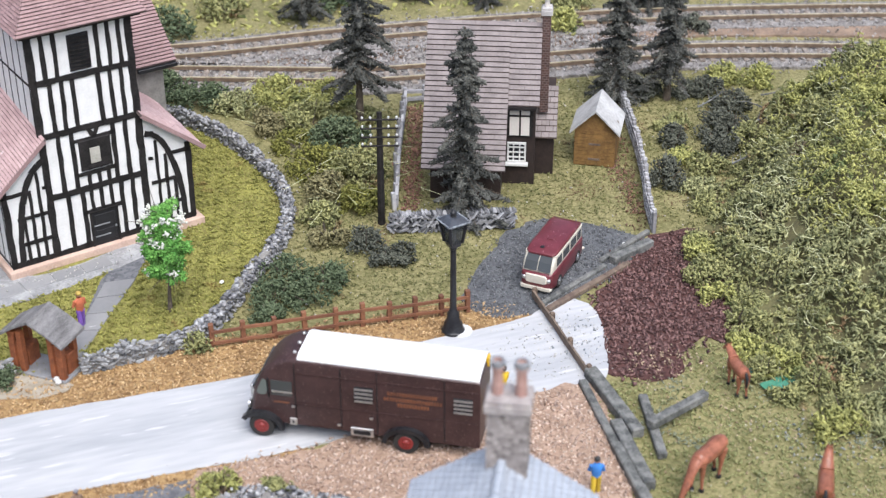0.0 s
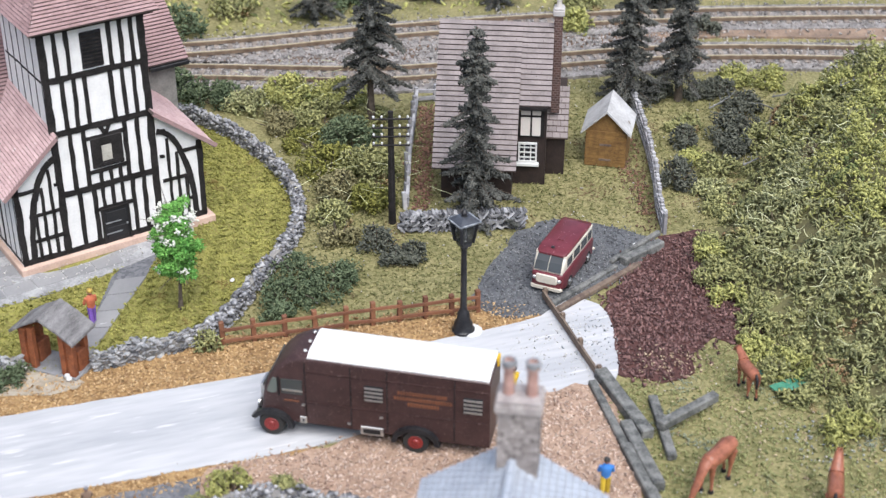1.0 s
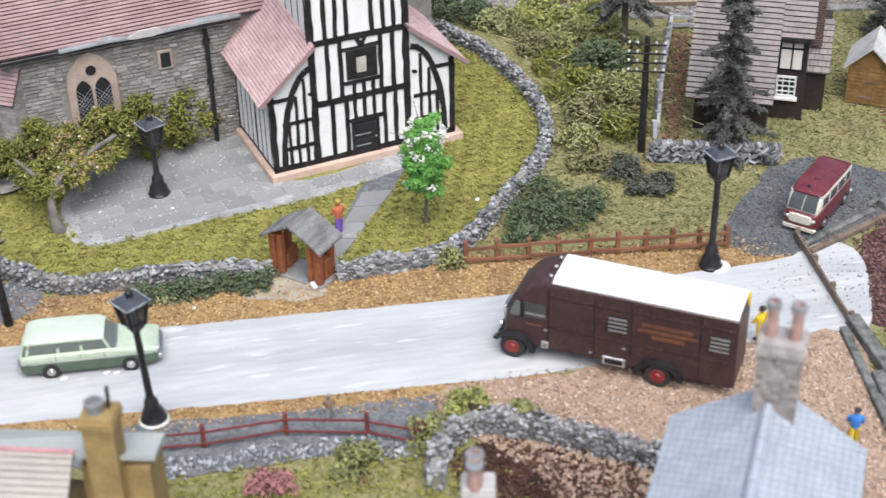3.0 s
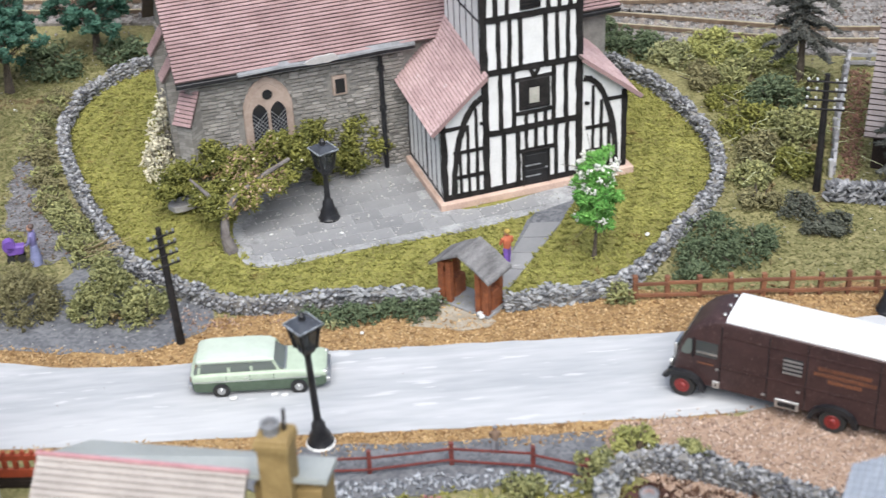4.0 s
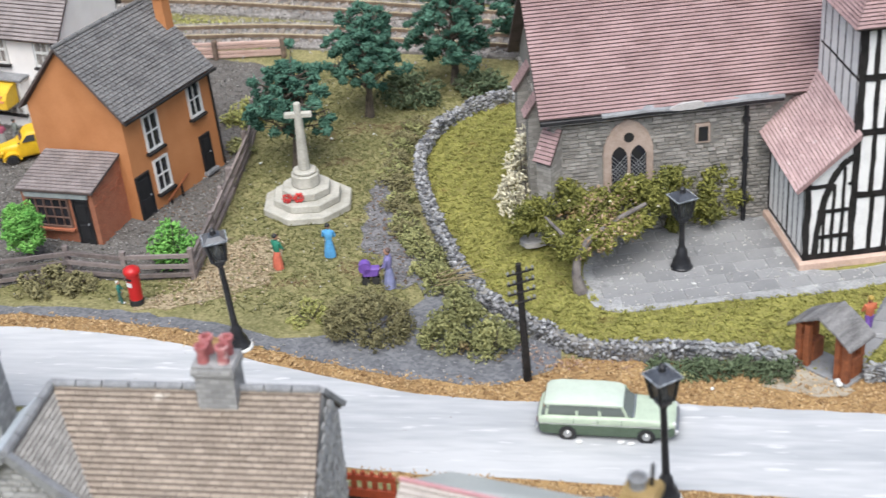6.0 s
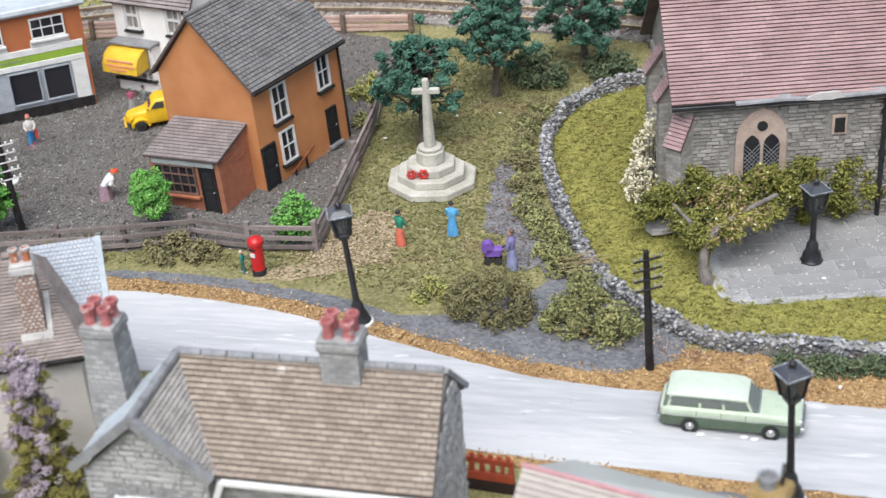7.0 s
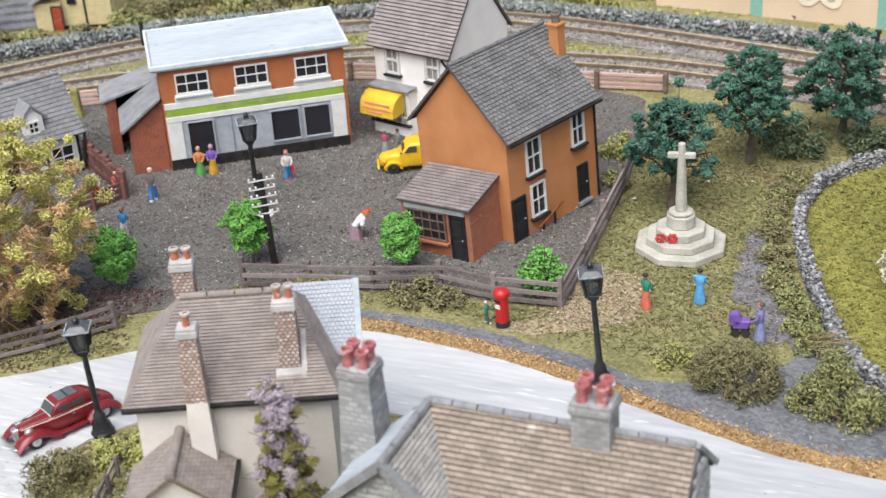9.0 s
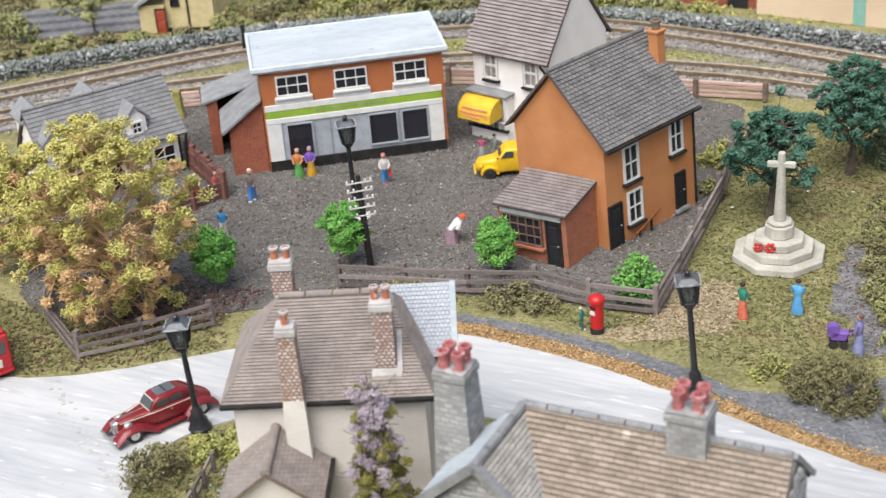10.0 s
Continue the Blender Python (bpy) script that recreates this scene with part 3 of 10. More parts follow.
VERGE_FAR = [(29.3, 47.0), (28.2, 48.4), (26.8, 49.6), (20, 50.0), (14.6, 50.6), (8.3, 50.2), (0.4, 51.0), (-4.2, 51.2), (-5.6, 49.9), (-7.0, 49.3), (-10.2, 49.5), (-13.0, 50.2), (-17, 51.5), (-21.8, 53.1), (-26.1, 54.0), (-31.6, 54.5), (-36, 53.6), (-38.6, 52.0), (-39, 49.5), (-33, 52.0), (-22, 50.6), (-9.3, 47.0), (0, 46.4), (28, 46.4)]
VERGE_NEAR = [(-14, 42.9), (-13.8, 44.0), (-3.8, 43.1), (5, 42.5), (11.7, 42.1), (16.5, 41.7), (13, 40.3), (5, 40.9), (-3.8, 41.4)]
LANE = [(-4.2, 51.1), (-5.6, 49.8), (-7.0, 49.2), (-10.2, 49.4), (-13.0, 50.1), (-17, 51.4), (-21.8, 53.0), (-26.1, 53.9), (-31.6, 54.4), (-36, 53.5), (-40, 51.6), (-40.4, 53.2), (-36, 54.6), (-31.8, 55.1), (-26.4, 54.9), (-20.2, 53.6), (-17.4, 52.6), (-15, 52.8), (-13.2, 54.4), (-11.2, 56), (-12.2, 59.5), (-11.2, 60.3), (-9.4, 57.4), (-8.2, 54.4), (-5.2, 52.6)]
PAVE_NEAR = [(-3.4, 41.6), (5, 41.2), (11.8, 40.9), (13, 39.4), (10.5, 38.0), (8.5, 38.4), (4, 38.2), (-1.4, 38.6)]
WESTGREEN = [(-44.5, 50.8), (-50.5, 48.6), (-57, 49.2), (-75, 52), (-78, 42), (-58, 41.6), (-50, 43.3), (-46.4, 45.3), (-42.3, 48.4)]

ground, _ = sheet("ground", [(-128, -12), (104, -12), (104, 128), (-128, 128)], -0.02, m_earth, "olive green model turf with brown patches", smooth=False, bottom=-1.5)


def lay(name, pts, top, mt, label, wob=0.12):
    sheet(name, pts, top, mt, label, wob)


lay("lawn", CHURCHYARD, 0.02, m_lawn, "churchyard lawn of olive green turf")
lay("verge", VERGE_FAR, 0.03, m_verge, "ochre gravel verge along the lane", 0.2)
lay("verge_near", VERGE_NEAR, 0.035, m_verge, "ochre gravel verge beside the footpath", 0.2)
lay("footway", LANE, 0.045, m_tarmac, "dark grey footway beside the lane", 0.15)
lay("footpath", PAVE_NEAR, 0.05, m_tarmac, "dark grey footpath inside the rail fence", 0.1)
lay("road", ROAD, 0.07, m_road, "pale grey-white painted village lane", 0.05)
lay("gravel_drive", BEIGE, 0.09, m_beige, "beige pink gravel drive", 0.2)
lay("yard", YARD, 0.04, m_yard, "dark grey gravel yard", 0.2)
lay("soil_patch", SOIL, 0.03, m_soil, "purple brown bark and soil patch", 0.3)
lay("parking_gravel", VWGRAVEL, 0.05, m_parking, "dark gravel parking patch", 0.2)

# paving slabs of the churchyard terrace
patio = part("terrace", M().prism(smooth_poly(PATIO, wob=0.03), -0.2, 0.07), m_joint)
tagged(patio, "grey stone-flagged terrace with pale joints", "paving", kind="structure")
path_church = part("church_path", M().prism(PATH_CHURCH, -0.2, 0.05), m_tarmac)
tagged(path_church, "grey flagged path from the gate to the church", "paving", kind="structure")
SLABS = {}


def slab_mesh(w, d):
    key = (round(w, 2), round(d, 2))
    if key not in SLABS:
        SLABS[key] = mesh_of("slab", M().box(-w / 2, w / 2, -d / 2, d / 2, 0, 0.06), m_patio, bevel=0.02)
    return SLABS[key]


def slabs(parent, poly, x0, y0, nx, ny, w, d, ang, z):
    r = random.Random(3)
    for j in range(ny):
        for i in range(nx):
            lx, ly = (i + 0.5 + 0.5 * (j % 2)) * w, (j + 0.5) * d
            a = radians(ang)
            x, y = x0 + lx * math.cos(a) - ly * math.sin(a), y0 + lx * math.sin(a) + ly * math.cos(a)
            cs = [(x + sx * w / 2 * math.cos(a) - sy * d / 2 * math.sin(a), y + sx * w / 2 * math.sin(a) + sy * d / 2 * math.cos(a)) for sx, sy in ((-1, -1), (1, -1), (1, 1), (-1, 1))]
            if not inside(poly, np.array([c[0] for c in cs]), np.array([c[1] for c in cs])).all():
                continue
            ob = new("slab", slab_mesh(w - 0.07, d - 0.07))
            ob.parent = parent
            ob.matrix_basis = pose(x * U, y * U, z * U, r.uniform(-0.5, 0.5), r.uniform(-0.5, 0.5), ang)


for k, f in enumerate((0.02, 0.34, 0.56, 0.78)):
    f1 = (0.34, 0.56, 0.78, 1.0)[k] - 0.012
    L0, L1, R0, R1 = Vector((7.9, 51.4)), Vector((10.75, 57.3)), Vector((8.6, 51.1)), Vector((12.25, 57.2))
    part("slab", M().prism([tuple(R0.lerp(R1, f)), tuple(R0.lerp(R1, f1)), tuple(L0.lerp(L1, f1)), tuple(L0.lerp(L1, f))], 0.0, 0.085 + 0.01 * (k % 2)), m_patio, path_church, bevel=0.02)
lay("gate_apron", [(5.5, 51.1), (4.5, 50.2), (4.3, 49.4), (5.6, 48.9), (7.6, 48.8), (8.0, 49.3), (6.8, 50.4)], 0.06, m_apron, "sandy concrete apron in front of the lychgate", 0.15)

slabs(patio, PATIO, -8, 50, 22, 22, 1.5, 0.95, 14, 0.05)

# loose cover: tufts, chips and stones
hole_church = [PATIO, PATH_CHURCH]
scatter("lawn_grass", CHURCHYARD, 25, 0.1, g_lawn, "clumpy olive green lawn turf", 0.05, 0.6, hole_church, edge=0.05)
scatter("ochre_gravel", VERGE_FAR, 28, 0.095, p_ochre, "golden ochre gravel chips", 0.05, 0.6, [ROAD], edge=0.2)
scatter("ochre_gravel", VERGE_NEAR, 28, 0.095, p_ochre, "golden ochre gravel chips", 0.05, 0.6, [ROAD], edge=0.2)
scatter("yard_gravel", YARD, 17, 0.09, p_yard, "dark grey gravel chips", 0.06, 0.6)
scatter("parking_chips", VWGRAVEL, 26, 0.085, p_parking, "dark grey gravel chips", 0.07, 0.6)
scatter("drive_gravel", BEIGE, 34, 0.092, p_beige, "beige pink gravel chips", 0.11, 0.6)
scatter("soil_chips", SOIL, 36, 0.125, p_soil, "purple brown bark chips", 0.08, 0.7, [ROAD], edge=0.45)
GREEN_EAST = [(14.6, 50.4), (20, 50.1), (26, 49.8), (28, 52.6), (31, 56), (37.5, 54), (39.5, 52.4), (44, 51), (50, 60), (53, 68), (40, 72), (30, 72), (22, 72), (21.4, 62.5), (20, 58), (17, 54)]
PADDOCK = [(29.2, 41.4), (33, 40.2), (34.2, 42.6), (38, 42.2), (46, 44), (46, 22), (28, 22), (28, 34)]
MEMORIAL_GREEN = [(-22.9, 57.6), (-23, 74), (-24.5, 84), (-12, 83), (-9.5, 79.6), (-13.2, 76), (-14.2, 71), (-13.2, 66), (-11.6, 61), (-12.4, 59), (-11.6, 56), (-14, 54.2), (-22, 55.2), (-30, 56.4), (-40, 54.2), (-40, 55.6), (-30, 57.6)]
scatter("turf", GREEN_EAST, 13, 0.075, g_turf, "rough olive turf round the cottage", 0.03, 0.6, [VWGRAVEL, SOIL])
scatter("turf", PADDOCK, 15, 0.085, g_field, "worn green and straw paddock turf", 0.03, 0.55, [SOIL])
STRAW = [(-22.6, 60.2), (-20.6, 62.4), (-18.9, 60.4), (-19.2, 57.6), (-22.4, 55.5), (-25.6, 55.2), (-23.0, 57.2)]
m_trodden = mat("trodden_straw_base", (0.38, 0.31, 0.2), (0.2, 0.16, 0.09), rough=0.95, scale=0.8, fine=8, bump=0.9, grit=9)
m_slatepath = mat("slate_footpath_base", (0.2, 0.195, 0.2), (0.1, 0.095, 0.095), rough=0.95, scale=0.8, fine=6, bump=0.7, grit=9)
p_grey = mat("blue_grey_chip", (0.38, 0.41, 0.42), (0.18, 0.2, 0.2), rough=0.9, scale=2, spread="island", bump=0)
lay("trodden_path", STRAW, 0.03, m_trodden, "trodden straw-coloured path by the memorial", 0.35)
STRIP = [(-15.4, 68.4), (-14.5, 68.4), (-14.1, 66), (-13.2, 63.5), (-12.3, 61), (-11.4, 58), (-13.0, 57.2), (-14.0, 60.2), (-15.2, 61.2), (-15.3, 64)]
lay("slate_footpath", STRIP, 0.028, m_slatepath, "dark grey footpath beside the churchyard wall", 0.3)
scatter("slate_chips", STRIP, 9, 0.09, p_yard, "dark grey chips along the churchyard wall", 0.05, 0.6, edge=0.3)
scatter("brown_grit", STRIP, 5, 0.1, p_bark, "dark brown litter along the churchyard wall", 0.05, 0.6, edge=0.4)
p_straw = mat("straw_chip", (0.66, 0.54, 0.38), (0.28, 0.2, 0.12), rough=0.9, scale=2, spread="island", bump=0)
scatter("turf", MEMORIAL_GREEN, 20, 0.078, g_turf, "olive turf of the memorial green", 0.03, 0.6, [LANE, STRIP, STRAW])
scatter("turf", STRAW, 6, 0.1, g_turf, "thin turf among the straw by the memorial", 0.03, 0.5)
scatter("brown_grit", WESTGREEN, 8, 0.11, p_bark, "brown litter in the turf beside the lane", 0.06, 0.6)
scatter("turf", WESTGREEN, 13, 0.1, g_turf, "rough turf beside the lane", 0.03, 0.7)
scatter("turf", [(-3, 38.4), (12, 37.8), (16, 30), (10, 26), (-6, 26)], 14, 0.11, g_lawn, "bright turf of the front garden", 0.03, 0.6)
scatter("straw_path", STRAW, 30, 0.09, p_straw, "trodden straw-coloured chips by the memorial", 0.1, 0.5, edge=0.6)
scatter("straw_path", PADDOCK, 2.2, 0.075, p_straw, "straw-coloured chips trodden into the paddock", 0.09, 0.5, [SOIL])
scatter("straw_path", [(31, 41.6), (33.4, 40.6), (34.6, 42.0), (33.6, 43.4), (31.2, 42.6)], 12, 0.075, p_straw, "straw-coloured chips at the edge of the bark", 0.12, 0.5, edge=0.4)
scatter("slate_chips", [(34.2, 34.6), (36.6, 36.4), (38.6, 35.0), (37.6, 32.8), (35.2, 32.6)], 9, 0.085, p_grey, "blue-grey worn patch in the paddock", 0.08, 0.5, edge=0.9)

scatter("brown_grit", [(-49, 66.5), (-43, 67), (-38.5, 61.5), (-42, 59.8), (-47.5, 62)], 6, 0.075, p_bark, "brown grit trodden into the yard gravel", 0.08, 0.6, edge=1.6)
scatter("brown_grit", [(-27, 63), (-23.6, 60), (-23.6, 72), (-26, 72)], 7, 0.075, p_bark, "brown grit trodden into the yard gravel", 0.08, 0.6, edge=0.8)
scatter("brown_grit", [(36.6, 53.0), (37.6, 52.8), (40.6, 61.6), (41.6, 64.6), (40.8, 65.0), (39.2, 61.4)], 11, 0.09, p_bark, "reddish brown litter along the fence by the shed", 0.08, 0.6, edge=0.35)
scatter("brown_grit", [(26.6, 59.6), (27.6, 59.4), (30.6, 68.6), (29.4, 68.6)], 9, 0.09, p_bark, "reddish brown litter along the rail fence", 0.08, 0.6, edge=0.35)
scatter("pale_grit", YARD, 0.5, 0.07, p_white, "pale plaster crumbs on the gravel", 0.09, 0.6)
scatter("pale_grit", MEMORIAL_GREEN, 0.6, 0.06, p_white, "pale plaster crumbs on the turf", 0.1, 0.6, [LANE])
scatter("pale_grit", GREEN_EAST, 0.5, 0.06, p_white, "pale plaster crumbs on the turf", 0.1, 0.6)
scatter("pale_grit", PADDOCK, 0.7, 0.055, p_white, "pale plaster crumbs on the turf", 0.1, 0.6)
scatter("pale_grit", PATIO, 3.2, 0.07, p_white, "white plaster crumbs on the flags", 0.12, 0.5, edge=0.1)
scatter("pale_grit", LANE, 1.2, 0.055, p_white, "pale plaster crumbs on the footway", 0.07, 0.5, [ROAD])
scatter("pale_grit", [(26.6, 46.6), (29.2, 47.4), (31.6, 47.0), (31.0, 43.6), (29.8, 42.2), (25, 42.4)], 9, 0.06, p_white, "chalk crumbs where the lane ends", 0.09, 0.5, edge=0.4)
scatter("slate_chips", [(28.4, 46.6), (31.4, 47.0), (31.2, 43.6), (29.8, 42.4), (28.6, 43.6)], 4, 0.075, p_grey, "grey chips where the lane ends", 0.09, 0.5, edge=0.4)
scatter("dark_crumbs", ROAD, 0.05, 0.04, p_bark, "dark crumbs on the white lane", 0.08, 0.5)
sm_ = M()
rs = random.Random(21)
for i in range(46):
    f = i / 45 + rs.uniform(-0.01, 0.01)
    x, y, w = -48.7 + 9.2 * f + rs.gauss(0, 0.22), 43.2 - 6.9 * f + rs.gauss(0, 0.22), rs.uniform(0.06, 0.24)
    sm_.prism([(x + w * math.cos(a_) * rs.uniform(0.6, 1.2), y + w * 0.7 * math.sin(a_) * rs.uniform(0.6, 1.2)) for a_ in (0, 1, 2, 3.1, 4.2, 5.2)], 0.04, 0.08 + rs.uniform(0, 0.03))
tagged(part("plaster_seam", sm_, m_cap), "crumbling white plaster seam across the lane", "plaster", kind="stuff")

# ---- building tools ----
def tiles(m, a, b, c, d, course=0.34, width=0.34, th=0.045, gap=0.014, groove=0.05):
    """Courses of tiles on the slope with eave a-b and ridge d-c (cm)."""
    a, b, c, d = Vector(a), Vector(b), Vector(c), Vector(d)
    nrm = (b - a).cross(d - a)
    nrm = (nrm / nrm.length) if nrm.length else Vector((0, 0, 1))
    if nrm.z < 0:
        nrm = -nrm
    n = max(2, int(round(max((d - a).length, (c - b).length) / course)))
    for i in range(n):
        t0, t1 = i / n + groove / max(0.2, (d - a).length, (c - b).length), (i + 1) / n
        l0, r0, l1, r1 = a.lerp(d, t0), b.lerp(c, t0), a.lerp(d, t1), b.lerp(c, t1)
        k = max(1, int(round((r0 - l0).length / width)))
        o = 0.5 * (i % 2) / k
        for j in range(k + (i % 2)):
            s0, s1 = max(0, j / k - o), min(1, (j + 1) / k - o)
            if s1 - s0 < 0.2 / k:
                continue
            g = gap / max(0.1, (r0 - l0).length)
            h = th * random.uniform(0.8, 1.25)
            p0, p1 = l0.lerp(r0, s0 + g), l0.lerp(r0, s1 - g)
            q0, q1 = l1.lerp(r1, s0 + g), l1.lerp(r1, s1 - g)
            m.add([p0, p1, p0 + nrm * h, p1 + nrm * h, q0 + nrm * th * 0.25, q1 + nrm * th * 0.25], [(0, 1, 3, 2), (2, 3, 5, 4), (0, 2, 4), (1, 5, 3)])
    return m


def slope(parent, name, a, b, c, d, mt, thick=0.12, **kw):
    """A roof slope: its board and, on top, its tiles as one part."""
    A, B, C, D = (Vector(p) for p in (a, b, c, d))
    nrm = (B - A).cross(D - A).normalized()
    if nrm.z < 0:
        nrm = -nrm
    board = M().add([A, B, C, D, A - nrm * thick, B - nrm * thick, C - nrm * thick, D - nrm * thick], [(0, 1, 2, 3), (4, 7, 6, 5), (0, 4, 5, 1), (1, 5, 6, 2), (2, 6, 7, 3), (3, 7, 4, 0)])
    rf = part(name, board, m_lead if mt in (m_slate, m_flatroof) else m_grimeshade, parent)
    tl = part("roof_tiling", tiles(M(), a, b, c, d, **kw), mt, rf)
    tl["kind"] = "stuff"
    return rf


def ridge_cap(parent, a, b, mt, r=0.16, name="ridge_tile"):
    a, b = Vector(a), Vector(b)
    n = max(1, int((b - a).length / 0.9))
    for i in range(n):
        m = M().rod(a.lerp(b, i / n), a.lerp(b, (i + 0.94) / n), r, r * 0.94, 8)
        part(name, m, mt, parent)


def window(parent, x, z, w, h, y=0.0, cols=2, rows=2, fr=m_white, bar=0.09, sill=None, depth=0.14, glass=m_glass):
    """A framed window in a wall whose outside faces -y."""
    wd = part("window", M().box(x + bar, x + w - bar, y - 0.015, y + 0.05, z + bar, z + h - bar), glass, parent)
    f = M()
    f.box(x, x + bar, y - depth, y + 0.04, z, z + h).box(x + w - bar, x + w, y - depth, y + 0.04, z, z + h)
    f.box(x + bar, x + w - bar, y - depth, y + 0.04, z, z + bar).box(x + bar, x + w - bar, y - depth, y + 0.04, z + h - bar, z + h)
    part("window_frame", f, fr, wd)
    for i in range(1, cols):
        c = x + w * i / cols
        part("glazing_bar", M().box(c - 0.03, c + 0.03, y - depth * 0.6, y - 0.02, z + bar, z + h - bar), fr, wd)
    for j in range(1, rows):
        c = z + h * j / rows
        part("glazing_bar", M().box(x + bar, x + w - bar, y - depth * 0.66, y - 0.022, c - 0.03, c + 0.03), fr, wd)
    if sill:
        part("window_sill", M().box(x - 0.12, x + w + 0.12, y - 0.28, y + 0.02, z - 0.17, z - 0.02), sill, wd, bevel=0.02)
    return wd


def door(parent, x, z, w, h, y=0.0, mt=m_dark, fr=m_black):
    dr = part("door", M().box(x + 0.08, x + w - 0.08, y - 0.06, y + 0.03, z, z + h - 0.08), mt, parent)
    f = M().box(x, x + 0.08, y - 0.12, y + 0.02, z, z + h).box(x + w - 0.08, x + w, y - 0.12, y + 0.02, z, z + h).box(x + 0.08, x + w - 0.08, y - 0.12, y + 0.02, z + h - 0.08, z + h)
    part("door_frame", f, fr, dr)
    for k in (0.12, 0.55):
        part("door_panel", M().box(x + 0.2, x + w - 0.2, y - 0.1, y - 0.055, z + h * k, z + h * (k + 0.33)), mt, dr, bevel=0.015)
    part("door_handle", M().ball((x + w - 0.2, y - 0.12, z + h * 0.47), 0.06, 6), m_lead, dr)
    return dr


def pots(parent, x, y, z, spots, r=0.22, h=0.75, mt=m_pot):
    for dx, dy in spots:
        T = Matrix.Translation((x + dx, y + dy, z))
        part("chimney_pot", M().lathe([(r * 0.95, 0), (r * 0.8, h * 0.75), (r * 1.15, h * 0.8), (r * 1.15, h), (r * 0.75, h), (r * 0.7, h * 0.7)], 10, T), mt, parent, smooth=True)
        rim = M().lathe([(r * 1.17, h * 0.86), (r * 1.2, h * 1.01), (r * 0.8, h * 1.02), (r * 0.78, h * 0.9)], 10, T)
        if mt in (m_pot, m_potpale):
            part("pot_rim", rim, m_cap if mt is m_pot else m_lead, parent, smooth=True)


def stack(parent, x, y, z0, z1, wx, wy, mt, spots, cap=m_cap, pot=m_pot, pr=0.22, ph=0.75, flare=0.0):
    st = part("chimney", M().hull([[(x + sx * (wx / 2 + flare), y + sy * (wy / 2 + flare), z0) for sx, sy in ((-1, -1), (1, -1), (1, 1), (-1, 1))], [(x + sx * wx / 2, y + sy * wy / 2, z1) for sx, sy in ((-1, -1), (1, -1), (1, 1), (-1, 1))]]), mt, parent)
    part("chimney_cap", M().box(x - wx / 2 - 0.08, x + wx / 2 + 0.08, y - wy / 2 - 0.08, y + wy / 2 + 0.08, z1 - 0.3, z1).box(x - wx / 2 - 0.04, x + wx / 2 + 0.04, y - wy / 2 - 0.04, y + wy / 2 + 0.04, z1, z1 + 0.12), cap, st, bevel=0.03)
    pots(st, x, y, z1 + 0.1, spots, pr, ph, pot)
    return st


def gable(m, x0, x1, y0, y1, z0, ze, zr, axis="x"):
    """A solid house body with its ridge along x or y."""
    if axis == "x":
        c = (y0 + y1) / 2
        ring = [(y0, z0), (y1, z0), (y1, ze), (c, zr), (y0, ze)]
        return m.hull([[(x, y, z) for y, z in ring] for x in (x0, x1)])
    c = (x0 + x1) / 2
    ring = [(x0, z0), (x1, z0), (x1, ze), (c, zr), (x0, ze)]
    return m.hull([[(x, y, z) for x, z in ring] for y in (y0, y1)])


BLK = {}


def courses(parent, name, x0, x1, z0, z1, y, mt, bw=0.9, bh=0.3, proud=0.06, skip=(), T=None, seed=1, limit=300, rest=None):
    """Single stones or bricks laid in courses on a wall that faces -y."""
    r, z, n, more = random.Random(seed), z0, 0, M()
    while z + bh * 0.8 <= z1:
        x = x0 - r.uniform(0, 0.5) * bw
        while x < x1:
            w = bw * r.choice((0.7, 0.85, 1.0, 1.2))
            a, b = max(x0, x), min(x1, x + w)
            x += w
            if b - a < 0.15:
                continue
            if any(a < s[1] and b > s[0] and z < s[3] and z + bh > s[2] for s in skip):
                continue
            n += 1
            if n > limit:
                o, t0, t1 = r.uniform(-0.04, 0.03), r.uniform(0.01, 0.05), r.uniform(0.01, 0.05)
                more.box(a + 0.03, b - 0.03, y - proud + o, y + 0.02, z + t0, z + bh - t1)
                continue
            key = (round((b - a) * 5) / 5 or 0.2, bh, mt.name)
            if key not in BLK:
                BLK[key] = mesh_of(name, M().box(-key[0] / 2 + 0.03, key[0] / 2 - 0.03, -proud, 0.02, 0.025, bh - 0.025), mt, bevel=0.025)
            ob = new(name, BLK[key])
            ob.parent = parent
            p = pose((a + b) / 2 * U, (y + r.uniform(-0.035, 0.025) * proud / 0.06) * U, (z + r.uniform(-0.015, 0.015)) * U, r.uniform(-5, 5), r.uniform(-3, 3), r.uniform(-4, 4))
            ob.matrix_basis = (T @ p) if T else p
        z += bh
    if more.v:
        ob = part(name + "_rest", more, rest or m_stone_far, parent)
        ob["kind"] = "stuff"
        if T:
            ob.matrix_basis = T


# ---- the church ----
church = thing("church", 6.7, 59.35, 0, 14, "village church with half-timbered tower, grey stone nave and red tiled roofs", "church")
nave = part("nave_wall", gable(M(), -11.0, 11.0, 5.36, 14.4, 0, 6.9, 11.6), m_mortar, church)
courses(nave, "stone", -10.95, 0.0, 0.1, 6.6, 5.36, m_stone, 0.5, 0.2, 0.1, skip=[(-8.4, -6.0, 2.3, 5.0), (-8.0, -6.4, 5.0, 6.0), (-3.9, -3.05, 4.6, 5.7)])
TW = Matrix.Translation((-11.0 * U, 14.4 * U, 0)) @ Matrix.Rotation(-math.pi / 2, 4, "Z")
courses(nave, "stone", 0.05, 9.0, 0.1, 6.4, 0, m_stone, 0.55, 0.21, 0.1, T=TW, seed=5)
